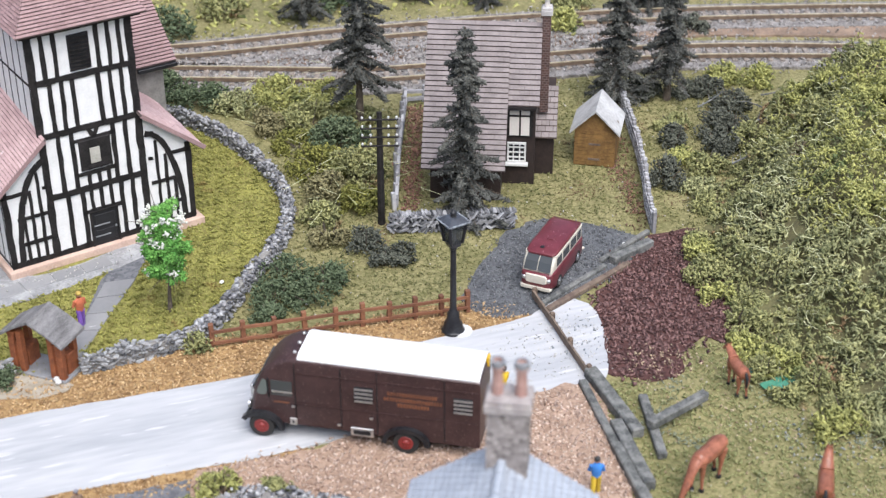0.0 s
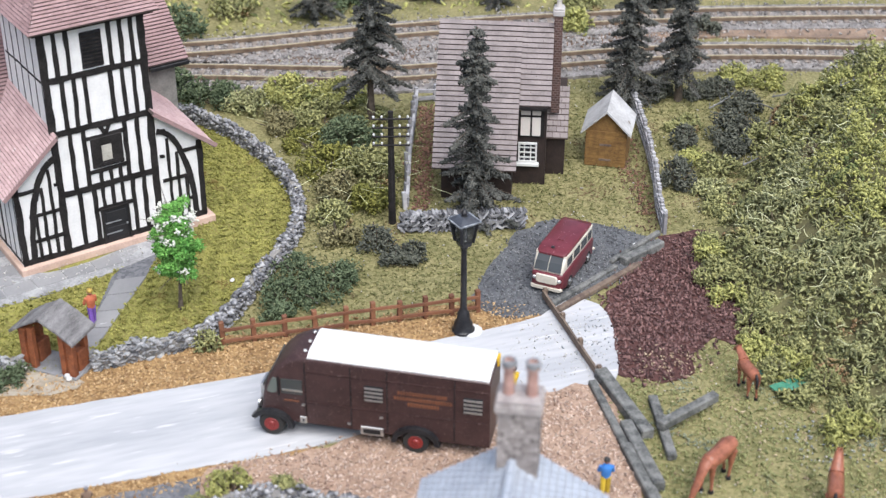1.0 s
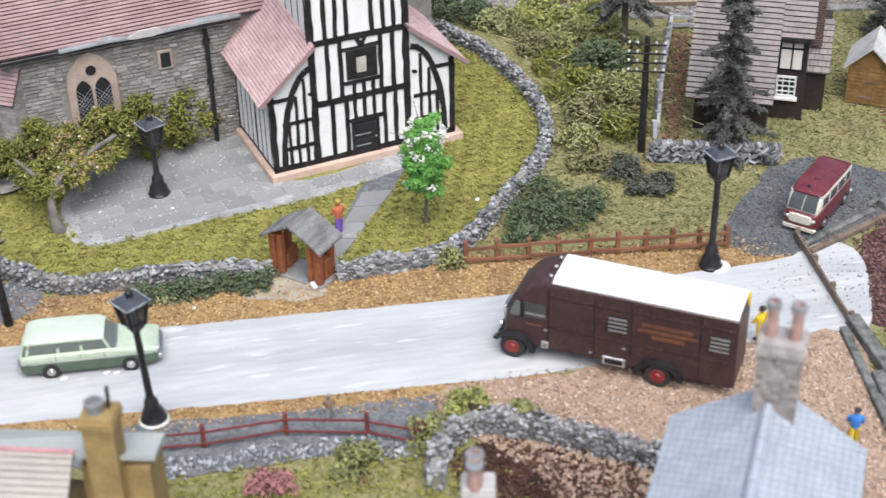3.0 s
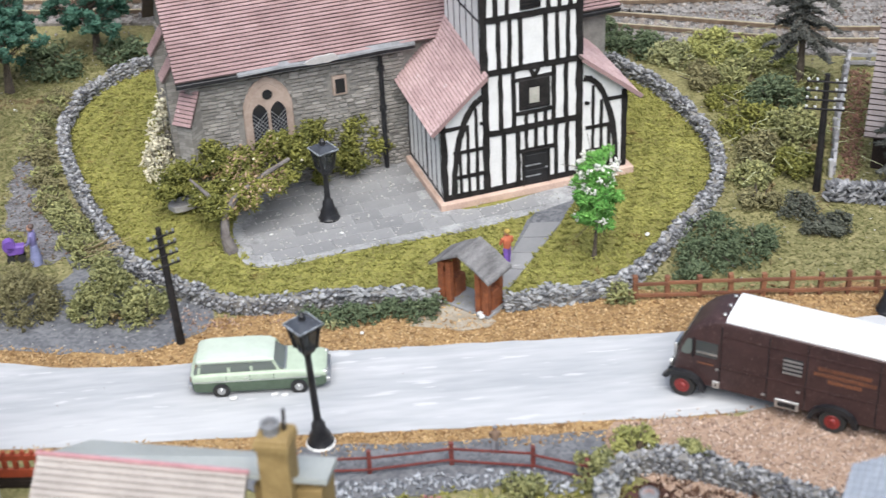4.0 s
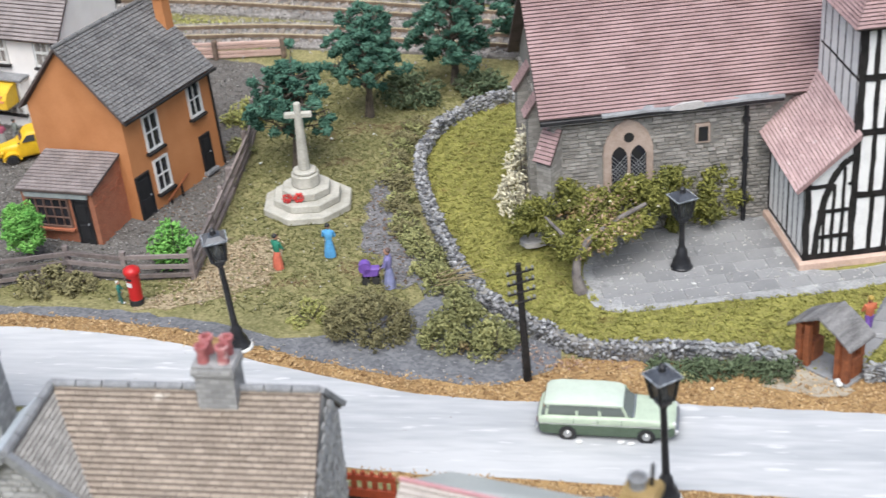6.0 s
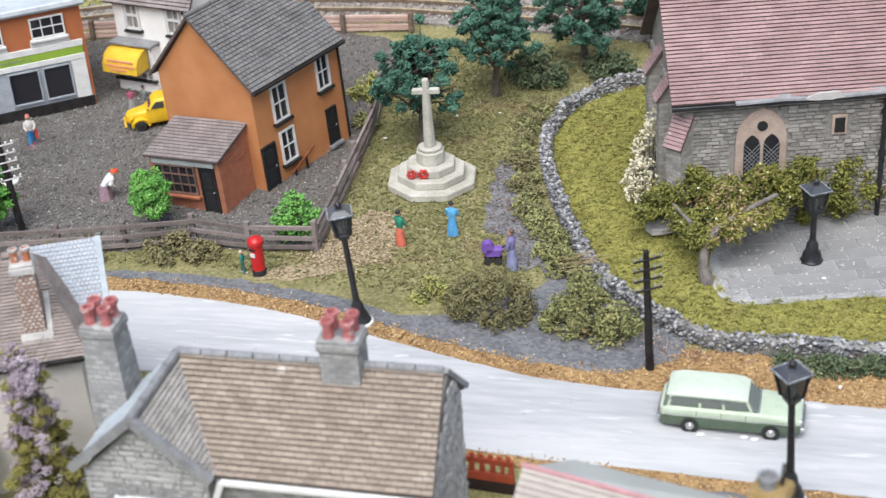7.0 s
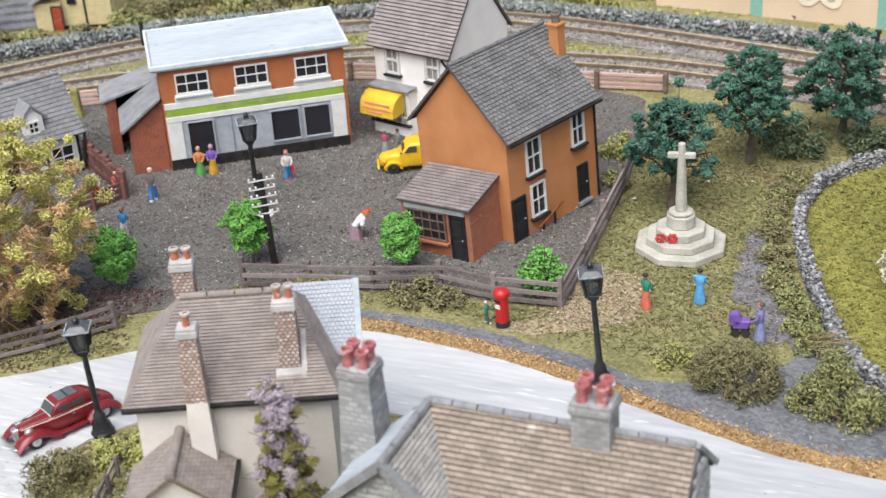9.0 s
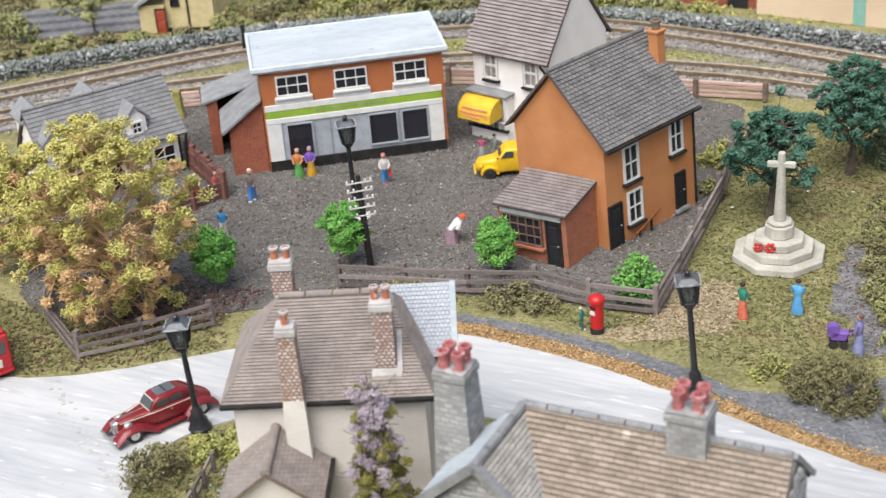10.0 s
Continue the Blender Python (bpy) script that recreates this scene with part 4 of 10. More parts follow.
slope(church, "nave_roof", (-11.6, 4.85, 6.9), (11.6, 4.85, 6.9), (11.6, 9.9, 11.9), (-11.6, 9.9, 11.9), m_redtile, course=0.2, width=0.7, th=0.075, groove=0.04, gap=0.003)
slope(church, "nave_roof", (11.6, 14.9, 6.55), (-11.6, 14.9, 6.55), (-11.6, 9.9, 11.9), (11.6, 9.9, 11.9), m_redtile, course=0.5, width=0.6)
ridge_cap(church, (-11.6, 9.9, 11.95), (11.6, 9.9, 11.95), m_redtile, 0.2)
for xa, xb in ((-11.6, 0.4), (9.4, 11.6)):
    part("gutter", M().box(xa, xb, 4.72, 4.95, 6.62, 6.84), m_black, church, bevel=0.03)
part("lead_flashing", M().hull([[(x, 4.68, 6.8 + dz), (x, 5.0, 6.8 + dz), (x, 5.0, 7.04 + dz), (x, 4.7, 6.9 + dz)] for x, dz in ((-8.6, -0.04), (-6.2, 0.03), (-4.9, -0.05), (-3.4, -0.02), (-1.6, 0.04), (0.4, 0.02))]), m_lead, church, "dented grey lead strip along the eave")
part("fascia_board", M().box(-11.5, 0.4, 4.95, 5.36, 6.5, 6.8), m_cap, church)
dp = M().rod((-1.35, 5.1, 0.1), (-1.35, 5.1, 6.65), 0.13, seg=8)
for z in (1.2, 3.4, 5.6):
    dp.lathe([(0.2, z), (0.2, z + 0.22)], 8, Matrix.Translation((-1.35, 5.1, 0)))
part("downpipe", dp, m_black, church, smooth=True)
# tall pointed window with two lights


def arch(w, h, spring, n=7):
    """Outline of a pointed arch, base centre at the origin."""
    out = [(-w / 2, 0), (w / 2, 0)]
    hh = h - spring
    rad = (hh * hh + w * w / 4) / w
    a1 = math.atan2(hh, rad - w / 2)
    for i in range(n + 1):
        a = a1 * i / n
        out.append((w / 2 - rad + rad * math.cos(a), spring + rad * math.sin(a)))
    for i in range(n, -1, -1):
        a = a1 * i / n
        out.append((-(w / 2 - rad + rad * math.cos(a)), spring + rad * math.sin(a)))
    return out


cw = part("window", M().prism(arch(2.5, 4.0, 2.2), 0, 0.22, upright(-7.2, 5.4, 2.35)), m_surround, church, "pointed window with pink stone surround", bevel=0.05)
part("tracery", M().prism(arch(2.0, 3.5, 2.0), 0, 0.06, upright(-7.2, 5.2, 2.5)), m_surround, cw)
for dx in (-0.47, 0.47):
    lt = part("pane", M().prism(arch(0.78, 2.35, 1.75), 0, 0.05, upright(-7.2 + dx, 5.15, 2.6)), m_glass, cw)
    lat = M()
    for i in range(-3, 12):
        for sgn in (-1, 1):
            z = i * 0.22
            za, zb = (z, z + 0.78) if sgn > 0 else (z + 0.78, z)
            if 0 <= min(za, zb) and max(za, zb) < 2.0:
                lat.bar((-7.2 + dx - 0.37, 5.085, 2.6 + za), (-7.2 + dx + 0.37, 5.085, 2.6 + zb), 0.02, 0.025)
    part("leading", lat, m_lead, lt)
part("pane", M().lathe([(0.26, 0), (0.26, 0.05)], 12, upright(-7.2, 5.15, 5.4)), m_glass, cw)
sw = part("window", M().box(-3.85, -3.1, 5.2, 5.4, 4.6, 5.65), m_surround, church, bevel=0.04)
part("pane", M().box(-3.72, -3.23, 5.17, 5.22, 4.74, 5.5), m_glass, sw)
part("eave_plaster", M().prism(smooth_poly([(-5.3, 0), (-4.4, -0.12), (-3.5, 0.02), (-3.7, 0.22), (-4.6, 0.26)], 0.3, 0.03), 0, 0.16, upright(0, 4.84, 6.84)), m_cap, church, "pale broken plaster on the eave")
# a diagonal buttress at the corner and two on the end wall, with tiled caps


def buttress(x, y, turn, out, top):
    bt = part("buttress", M().hull([[(-0.42, 0.3, 0), (0.42, 0.3, 0), (0.42, 0.3, top + 0.1), (-0.42, 0.3, top + 0.1)], [(-0.42, -out, 0), (0.42, -out, 0), (0.42, -out, top - 1.1), (-0.42, -out, top - 1.1)]]), m_churchstone, church)
    bt.matrix_basis = pose(x * U, y * U, 0, 0, 0, turn)
    cap = slope(bt, "buttress_roof", (-0.52, -out - 0.2, top - 1.2), (0.52, -out - 0.2, top - 1.2), (0.52, 0.12, top + 0.3), (-0.52, 0.12, top + 0.3), m_redtile, course=0.2, width=0.5, groove=0.04, gap=0.003)
    return cap


buttress(-10.95, 5.4, -45, 0.75, 5.9)
buttress(-11.0, 8.2, -90, 0.7, 7.0)
buttress(-11.0, 11.6, -90, 0.7, 7.0)

# tower block
tower = part("tower_wall", M().box(2.3, 7.2, 0.0, 5.6, 0.3, 12.3), m_plaster, church)
part("aisle_wall", M().hull([[(0, y, 0.3), (2.3, y, 0.3), (2.3, y, 6.8), (0, y, 4.72)] for y in (0.0, 5.4)]), m_plaster, church)
part("aisle_wall", M().hull([[(7.2, y, 0.3), (9.75, y, 0.3), (9.75, y, 4.8), (7.2, y, 6.8)] for y in (0.0, 5.4)]), m_plaster, church)
part("plinth", M().box(-0.25, 10.1, -0.35, 5.36, 0, 0.42), m_plinth, church, bevel=0.04)
slope(church, "aisle_roof", (-0.65, 5.2, 4.85), (-0.65, -0.5, 4.35), (2.32, -0.5, 7.0), (2.32, 5.8, 7.75), m_aisletile, course=0.19, width=0.5, th=0.07, groove=0.04, gap=0.003)
slope(church, "aisle_roof", (10.35, -0.5, 4.35), (10.35, 5.4, 4.7), (7.18, 5.4, 7.4), (7.18, -0.5, 7.0), m_aisletile, course=0.19, width=0.5, th=0.07, groove=0.04, gap=0.003)
for sx, x0, x1 in ((1, -0.6, 2.3), (-1, 10.4, 7.2)):
    part("bargeboard", M().bar((x0, -0.46, 4.34), (x1, -0.46, 6.88), 0.08, 0.2), m_redtile, church)
E1, E2, AP = 1.55, 7.95, 17.0
for a, b in (((E1, -0.75), (E2, -0.75)), ((E2, -0.75), (E2, 6.3)), ((E2, 6.3), (E1, 6.3)), ((E1, 6.3), (E1, -0.75))):
    slope(church, "tower_roof", (*a, 12.2), (*b, 12.2), (4.75, 2.75, AP), (4.75, 2.75, AP), m_redtile, course=0.2, width=0.5, th=0.07, groove=0.04, gap=0.003)
part("tower_eave", M().box(1.8, 7.7, -0.5, 6.0, 12.0, 12.22), m_timber, church)


rt = random.Random(17)


def timber(x0, z0, x1, z1, w=0.22, y=-0.015, parent=tower, T=None):
    """A hand-painted timber with slightly wandering edges."""
    d = math.hypot(x1 - x0, z1 - z0)
    n = max(2, int(d / 0.55))
    ux, uz = (x1 - x0) / d, (z1 - z0) / d
    rings = []
    for i in range(n + 1):
        f, o, h = i / n, rt.uniform(-0.025, 0.025), w / 2 * rt.uniform(0.82, 1.12)
        cx, cz = x0 + (x1 - x0) * f - uz * o, z0 + (z1 - z0) * f + ux * o
        rings.append([(cx - uz * h, y - 0.05, cz + ux * h), (cx + uz * h, y - 0.05, cz - ux * h), (cx + uz * h, y + 0.05, cz - ux * h), (cx - uz * h, y + 0.05, cz + ux * h)])
    ob = part("timber", M().hull(rings), m_timber, parent)
    if T:
        ob.matrix_basis = T


for z, x0, x1 in ((0.55, 0, 9.75), (3.65, 2.3, 7.2), (6.85, 2.3, 7.2), (9.55, 2.3, 7.2)):
    timber(x0, z, x1, z, 0.3)
for x in (2.3, 7.2):
    timber(x, 0.5, x, 12.1, 0.36)
for x in (0.12, 9.63):
    timber(x, 0.5, x, 4.7, 0.3)
for x in (3.2, 3.95, 5.95, 6.55):
    timber(x, 0.55, x, 3.5)
for x in (3.1, 3.75, 5.85, 6.5):
    timber(x, 3.6, x, 6.8)
for x in (3.05, 3.6, 4.15, 5.45, 6.05, 6.6):
    timber(x, 6.9, x, 9.5)
for x in (2.9, 3.5, 5.6, 6.15, 6.7):
    timber(x, 9.6, x, 12.0)
for z in (2.35, 4.45, 6.25):
    timber(3.85, z, 5.95, z, 0.2)
for x in (4.4, 4.9, 5.4):
    timber(x, 2.4, x, 3.5, 0.18)
    timber(x, 3.7, x, 4.4, 0.18)
timber(4.85, 6.3, 4.6, 6.75, 0.2)
timber(4.85, 6.3, 5.1, 6.75, 0.2)
# curved braces and small panels in the aisle fronts
for sx, ox in ((1, 0.0), (-1, 9.75)):
    X = lambda v: ox + sx * v
    prev = None
    for i in range(8):
        a = i / 7 * math.pi / 2
        p = (X(0.55 + 1.75 * (1 - math.cos(a))), 0.6 + 5.1 * math.sin(a))
        if prev:
            timber(prev[0], prev[1], p[0], p[1], 0.28, -0.05)
        prev = p
    for z in (1.6, 2.95):
        timber(X(0.6), z, X(2.2), z, 0.18)
    for v, z1 in ((0.95, 2.95), (1.35, 4.35), (1.8, 5.2)):
        timber(X(v), 0.6, X(v), z1, 0.16)
    timber(X(0.0), 4.3, X(1.0), 4.3, 0.2)
    timber(X(2.0), 4.3, X(2.25), 4.3, 0.16)
church_door = door(church, 4.15, 0.35, 1.45, 2.0, -0.02, m_dark, m_timber)
for k in (0.9, 1.5):
    part("hinge_strap", M().box(4.3, 5.1, -0.14, -0.1, k, k + 0.07), m_lead, church_door)
tw = part("window", M().box(4.05, 5.65, -0.1, 0.03, 4.6, 6.2), m_timber, church, bevel=0.03)
part("pane", M().box(4.55, 5.05, -0.14, -0.08, 4.95, 5.75), m_memorial, tw)
part("window_sill", M().box(4.4, 5.25, -0.2, -0.08, 4.72, 4.85), m_timber, tw)
lv = part("louvre", M().box(4.15, 5.2, -0.06, 0.03, 9.8, 11.6), m_dark, church, "black louvred belfry opening")
for i in range(9):
    part("slat", M().box(4.2, 5.15, -0.14, -0.03, 9.85 + i * 0.19, 9.94 + i * 0.19), m_timber, lv)
# tower west side and aisle side studs
TL = Matrix.Translation((2.3 * U, 5.4 * U, 0)) @ Matrix.Rotation(-math.pi / 2, 4, "Z")
for i in range(6):
    timber(0.35 + i * 0.9, 6.9, 0.35 + i * 0.9, 12.0, 0.1, 0.035, T=TL)
for z in (6.95, 9.3, 11.9):
    timber(0, z, 5.4, z, 0.12, 0.035, T=TL)
TA = Matrix.Translation((0, 5.4 * U, 0)) @ Matrix.Rotation(-math.pi / 2, 4, "Z")
for i in range(8):
    timber(0.15 + i * 0.72, 0.5, 0.15 + i * 0.72, 4.4, 0.2 if i in (0, 4) else 0.09, 0.03 if i in (0, 4) else 0.036, T=TA)
for z, w in ((0.6, 0.15), (4.2, 0.15)):
    timber(0, z, 5.4, z, w, 0.034, T=TA)

# ---- the orange house with its brick shop front ----
oh = thing("house", -27.2, 63.95, 0, 67.6, "orange rendered two-storey house with dark grey tiled roof", "house", rx=-2.5, ry=-0.7)
OE, OR, OY = 5.95, 9.65, 3.35
part("wall", M().hull([[(x, 0.0, -0.3), (x, 6.5, -0.5), (x, 6.5, 6.1), (x, OY, 9.45), (x, 0.0, 6.1)] for x in (-0.2, 7.05)]), m_orange, oh)
slope(oh, "roof", (-0.5, -0.45, OE), (7.2, -0.45, OE), (7.2, OY, OR), (-0.5, OY, OR), m_greytile, course=0.24, width=0.3, th=0.07, groove=0.02, gap=0.022)
slope(oh, "roof", (7.2, 6.95, OE), (-0.5, 6.95, OE), (-0.5, OY, OR), (7.2, OY, OR), m_greytile, course=0.5, width=0.42)
ridge_cap(oh, (-0.5, OY, OR + 0.05), (7.25, OY, OR + 0.05), m_greytile, 0.13)
for y0, y1 in ((-0.45, OY), (6.95, OY)):
    part("bargeboard", M().bar((-0.46, y0, OE - 0.08), (-0.46, y1, OR - 0.12), 0.06, 0.1), m_timber, oh)
part("gutter", M().box(-0.5, 7.25, -0.58, -0.44, OE - 0.2, OE - 0.04), m_timber, oh, bevel=0.03)
part("downpipe", M().rod((7.0, -0.1, OE - 0.2), (7.0, -0.1, 0.1), 0.07), m_timber, oh)
st_o = part("chimney", M().box(6.5, 7.15, 1.75, 2.4, 7.0, 10.0), m_orange, oh, bevel=0.02)
part("chimney_cap", M().box(6.42, 7.23, 1.67, 2.48, 9.85, 10.02), m_orange, st_o, bevel=0.03)
part("chimney_pot", M().lathe([(0.24, 10.02), (0.24, 10.4), (0.29, 10.42), (0.29, 10.52), (0.2, 10.54), (0.18, 10.2)], 12, Matrix.Translation((6.82, 2.08, 0))), m_oldwood, st_o, "brown chimney pot with pale rim", smooth=True)
for x, z, w, h in ((1.2, 3.42, 1.2, 2.05), (5.0, 3.7, 1.08, 2.0), (1.36, 0.92, 1.16, 1.9)):
    window(oh, x, z, w, h, 0.0, 2, 2, sill=m_timber)
door(oh, -0.2, 0.0, 1.1, 2.55)
door(oh, 5.3, 0.3, 0.88, 2.15)
part("doorstep", M().box(5.2, 6.3, -0.3, 0.0, 0.1, 0.3), m_lead, oh, bevel=0.03)
part("handrail", M().bar((1.7, -0.25, 0.3), (3.7, -0.25, 1.05), 0.08, 0.1), m_wood, oh)
for x in (1.9, 2.9):
    part("handrail_post", M().box(x, x + 0.1, -0.3, -0.2, 0, 0.3 + 0.36 * (x - 1.6)), m_timber, oh)
# the lean-to stands a little askew against the gable wall
SK = 10.5
sf = part("shop_front", M().hull([[(-3.0, y, -0.1), (0.1, y, -0.1), (0.1, y, 3.85), (-3.0, y, 3.25)] for y in (0.0, 4.3)]), m_shopmortar, oh, "red brick lean-to shop front with paned window")
sf.matrix_basis = pose(-0.2 * U, 0.8 * U, 0, 0, 0, SK)
slope(sf, "lean_to_roof", (-3.25, 4.45, 3.22), (-3.25, -0.15, 3.22), (0.1, -0.15, 3.95), (0.1, 4.45, 3.95), m_browntile, course=0.26, width=0.3, groove=0.03, gap=0.012)
TF = Matrix.Translation((-3.0 * U, 4.3 * U, 0)) @ Matrix.Rotation(-math.pi / 2, 4, "Z")
shopwin = window(sf, 0.3, 1.05, 2.5, 1.7, 0.0, 5, 3, fr=m_windowbrown, sill=m_brick)
shopwin.matrix_basis = TF
dd = door(sf, 3.05, 0.1, 0.95, 2.6)
dd.matrix_basis = TF
fb = part("fascia_board", M().box(0.25, 4.05, -0.16, 0.0, 2.78, 3.05), m_zincboard, sf)
fb.matrix_basis = TF
courses(sf, "brick", 0.05, 4.25, 0.05, 2.75, 0, m_brick, 0.24, 0.11, 0.015, skip=[(2.95, 4.1, 0, 3), (0.2, 2.9, 0.9, 2.8)], T=TF, seed=4)
TS = Matrix.Translation((-3.0 * U, 0.0, 0))
courses(sf, "brick", 0.05, 2.95, 0.05, 3.0, 0, m_brick, 0.24, 0.11, 0.015, T=TS, seed=9, limit=240, rest=m_brickfar)

# ---- the flat-roofed supermarket ----
sm = thing("shop", -50.7, 67.7, 0, 34.1, "two-storey orange-brown shop with white front and flat pale roof", "shop")
part("wall", M().box(0, 11.2, 0, 6.2, 0, 6.6), m_shopbrick, sm)
part("roof", M().box(-0.35, 11.4, -0.3, 6.4, 6.5, 6.78), m_flatroof, sm)
for bx in ((-0.45, 11.5, -0.42, -0.26, 6.62, 6.92), (-0.45, 11.5, 6.38, 6.55, 6.62, 6.92), (-0.45, -0.27, -0.26, 6.38, 6.62, 6.92), (11.32, 11.5, -0.26, 6.38, 6.62, 6.92)):
    part("parapet", M().box(*bx), m_parapet, sm, bevel=0.03)
for x in (0.95, 4.5, 8.15):
    window(sm, x, 4.85, 2.0, 1.3, 0.0, 3, 2, sill=m_white)
    part("lintel_band", M().box(x - 0.15, x + 2.15, -0.12, 0.0, 4.38, 4.68), m_white, sm, bevel=0.02)
for bx in ((0.1, 11.0, -0.16, 0, 3.15, 3.5), (0.1, 11.0, -0.16, 0, 3.98, 4.36), (0.1, 1.0, -0.14, 0, 0.7, 3.15), (10.1, 11.0, -0.14, 0, 0.7, 3.15)):
    part("white_board", M().box(*bx), m_white, sm, bevel=0.02)
fs = part("fascia", M().box(0.15, 10.95, -0.13, 0, 3.5, 3.98), m_green, sm, "lime green sign fascia with dark lettering")
r5 = random.Random(5)
xl = 3.2
while xl < 7.8:
    w = r5.choice((0.1, 0.14, 0.18, 0.07))
    part("lettering", M().box(xl, xl + w * 0.6, -0.145, -0.128, 3.67, 3.67 + r5.choice((0.13, 0.17))), m_lead, fs)
    xl += w + (0.06 if r5.random() < 0.8 else 0.24)
part("plinth", M().box(0.05, 11.1, -0.18, 0, 0, 0.68), m_timber, sm)
part("panel", M().box(1.0, 10.1, -0.05, 0, 0.69, 3.14), m_grey, sm)
for x in (3.95, 4.95):
    part("panel_joint", M().box(x, x + 0.06, -0.1, -0.05, 0.75, 3.1), m_lead, sm)
window(sm, 1.25, 0.74, 1.65, 2.33, -0.07, 1, 1, fr=m_grey)
window(sm, 6.3, 0.95, 1.85, 2.1, -0.07, 1, 1, fr=m_grey)
window(sm, 8.35, 0.95, 1.7, 2.1, -0.07, 1, 1, fr=m_grey)
ax = thing("brick_annexe", -50.7, 67.7, 0, 34.1, "red brick lean-to annexe with grey slab roof", "shed")
part("wall", M().hull([[(-2.2, y, 0), (-0.05, y, 0), (-0.05, y, 4.6), (-2.2, y, 3.1)] for y in (0.1, 3.4)]), m_brickwall, ax)
part("roof", M().hull([[(-2.6, y, 2.85), (-0.05, y, 4.75), (-0.05, y, 4.95), (-2.7, y, 3.05)] for y in (-0.25, 3.7)]), m_lead, ax, bevel=0.03)
courses(ax, "brick", -2.15, -0.1, 0.1, 3.1, 0.1, m_brickdark, 0.24, 0.11, 0.012, seed=12)
ax2 = thing("brick_store", -50.7, 67.7, 0, 34.1, "small dark brick store with open doorway and grey roof", "shed")
part("wall", M().box(-3.4, -2.75, 3.6, 6.2, 0, 3.7), m_brickwall, ax2)
part("wall", M().box(-1.35, -0.05, 3.6, 6.2, 0, 3.7), m_brickwall, ax2)
part("back_wall", M().box(-2.75, -1.35, 5.6, 6.2, 0, 3.7), m_darkwood, ax2)
part("roof", M().hull([[(-3.7, y, 3.55), (0.0, y, 4.6), (0.0, y, 4.8), (-3.7, y, 3.75)] for y in (3.4, 6.5)]), m_lead, ax2, bevel=0.03)

# ---- the white house with the yellow awning ----
wh = thing("house", -41.2, 77.1, 0, -14, "white rendered house with brown tiled roof and yellow shop awning", "house")
part("wall", gable(M(), 0.45, 6.3, 0.0, 6.2, 0, 5.9, 10.0), m_whitewash, wh)
slope(wh, "roof", (0.15, -0.5, 5.6), (6.45, -0.5, 5.6), (6.45, 3.1, 10.2), (0.15, 3.1, 10.2), m_browntile, course=0.24, width=0.6, th=0.08, groove=0.05, gap=0.003)
slope(wh, "roof", (6.45, 6.7, 5.6), (0.15, 6.7, 5.6), (0.15, 3.1, 10.2), (6.45, 3.1, 10.2), m_browntile, course=0.5, width=0.5)
for x in (1.35, 4.4):
    window(wh, x, 3.85, 1.05, 1.85, 0.0, 2, 2, sill=m_timber, bar=0.13, glass=m_net)
    part("meeting_rail", M().box(x + 0.1, x + 0.95, -0.13, -0.02, 4.7, 4.84), m_white, wh)
    part("window_trim", M().box(x - 0.1, x - 0.03, -0.05, 0, 3.8, 5.75), m_lead, wh)
    part("drip_mould", M().box(x - 0.25, x + 1.15, -0.16, 0, 5.72, 5.82), m_timber, wh)
dpw = M().rod((5.9, -0.45, 5.5), (6.1, -0.15, 4.9), 0.08).rod((6.1, -0.15, 4.9), (6.15, -0.12, 0.1), 0.08)
part("downpipe", dpw, m_timber, wh)
bay = part("bay_window", M().box(0.6, 3.45, -0.75, 0, 0, 3.1), m_whitewash, wh)
part("bay_roof", M().box(0.45, 3.6, -1.0, 0, 3.1, 3.26), m_lead, bay, bevel=0.03)
part("bay_glass", M().box(0.8, 3.25, -0.79, -0.74, 1.0, 2.9), m_net, bay)
for x in (0.68, 1.25, 1.8, 2.35, 2.85, 3.28):
    part("mullion", M().box(x, x + 0.1, -0.84, -0.76, 0.95, 2.95), m_white, bay)
part("transom", M().box(0.7, 3.36, -0.85, -0.76, 1.35, 1.45), m_white, bay)
part("sill", M().box(0.5, 3.55, -0.95, -0.7, 0.8, 0.94), m_timber, bay)
AW = [(0.0, 3.0), (-0.5, 2.95), (-0.95, 2.7), (-1.2, 2.3), (-1.25, 1.7), (-1.15, 1.7), (-1.1, 2.25), (-0.88, 2.6), (-0.46, 2.82), (0.0, 2.87)]
m_yellow = mat("yellow_awning_canvas", (0.75, 0.5, 0.04), (0.6, 0.36, 0.03), rough=0.6, scale=1, speck=None)
m_awnpink = mat("faded_pink_lettering", (0.72, 0.3, 0.16), (0.6, 0.24, 0.12), rough=0.7)
aw = part("awning", M().hull([[(x, y - 0.75, z) for y, z in AW] for x in (0.5, 3.1)]), m_yellow, wh, "curved yellow shop awning with faded pink lettering")
for x in (0.52, 3.04):
    part("awning_end", M().hull([[(x + e, y - 0.75, z) for y, z in AW[:5]] + [(x + e, -0.75, 1.75)] for e in (0.0, 0.05)]), m_yellow, aw)
for z, xa, xb in ((2.42, 0.9, 2.8), (2.12, 0.8, 2.9), (1.86, 1.1, 2.3)):
    part("lettering", M().box(xa, xb, -2.02 + 0.35 * max(0, z - 2.3), -1.9, z, z + 0.12), m_awnpink, aw)

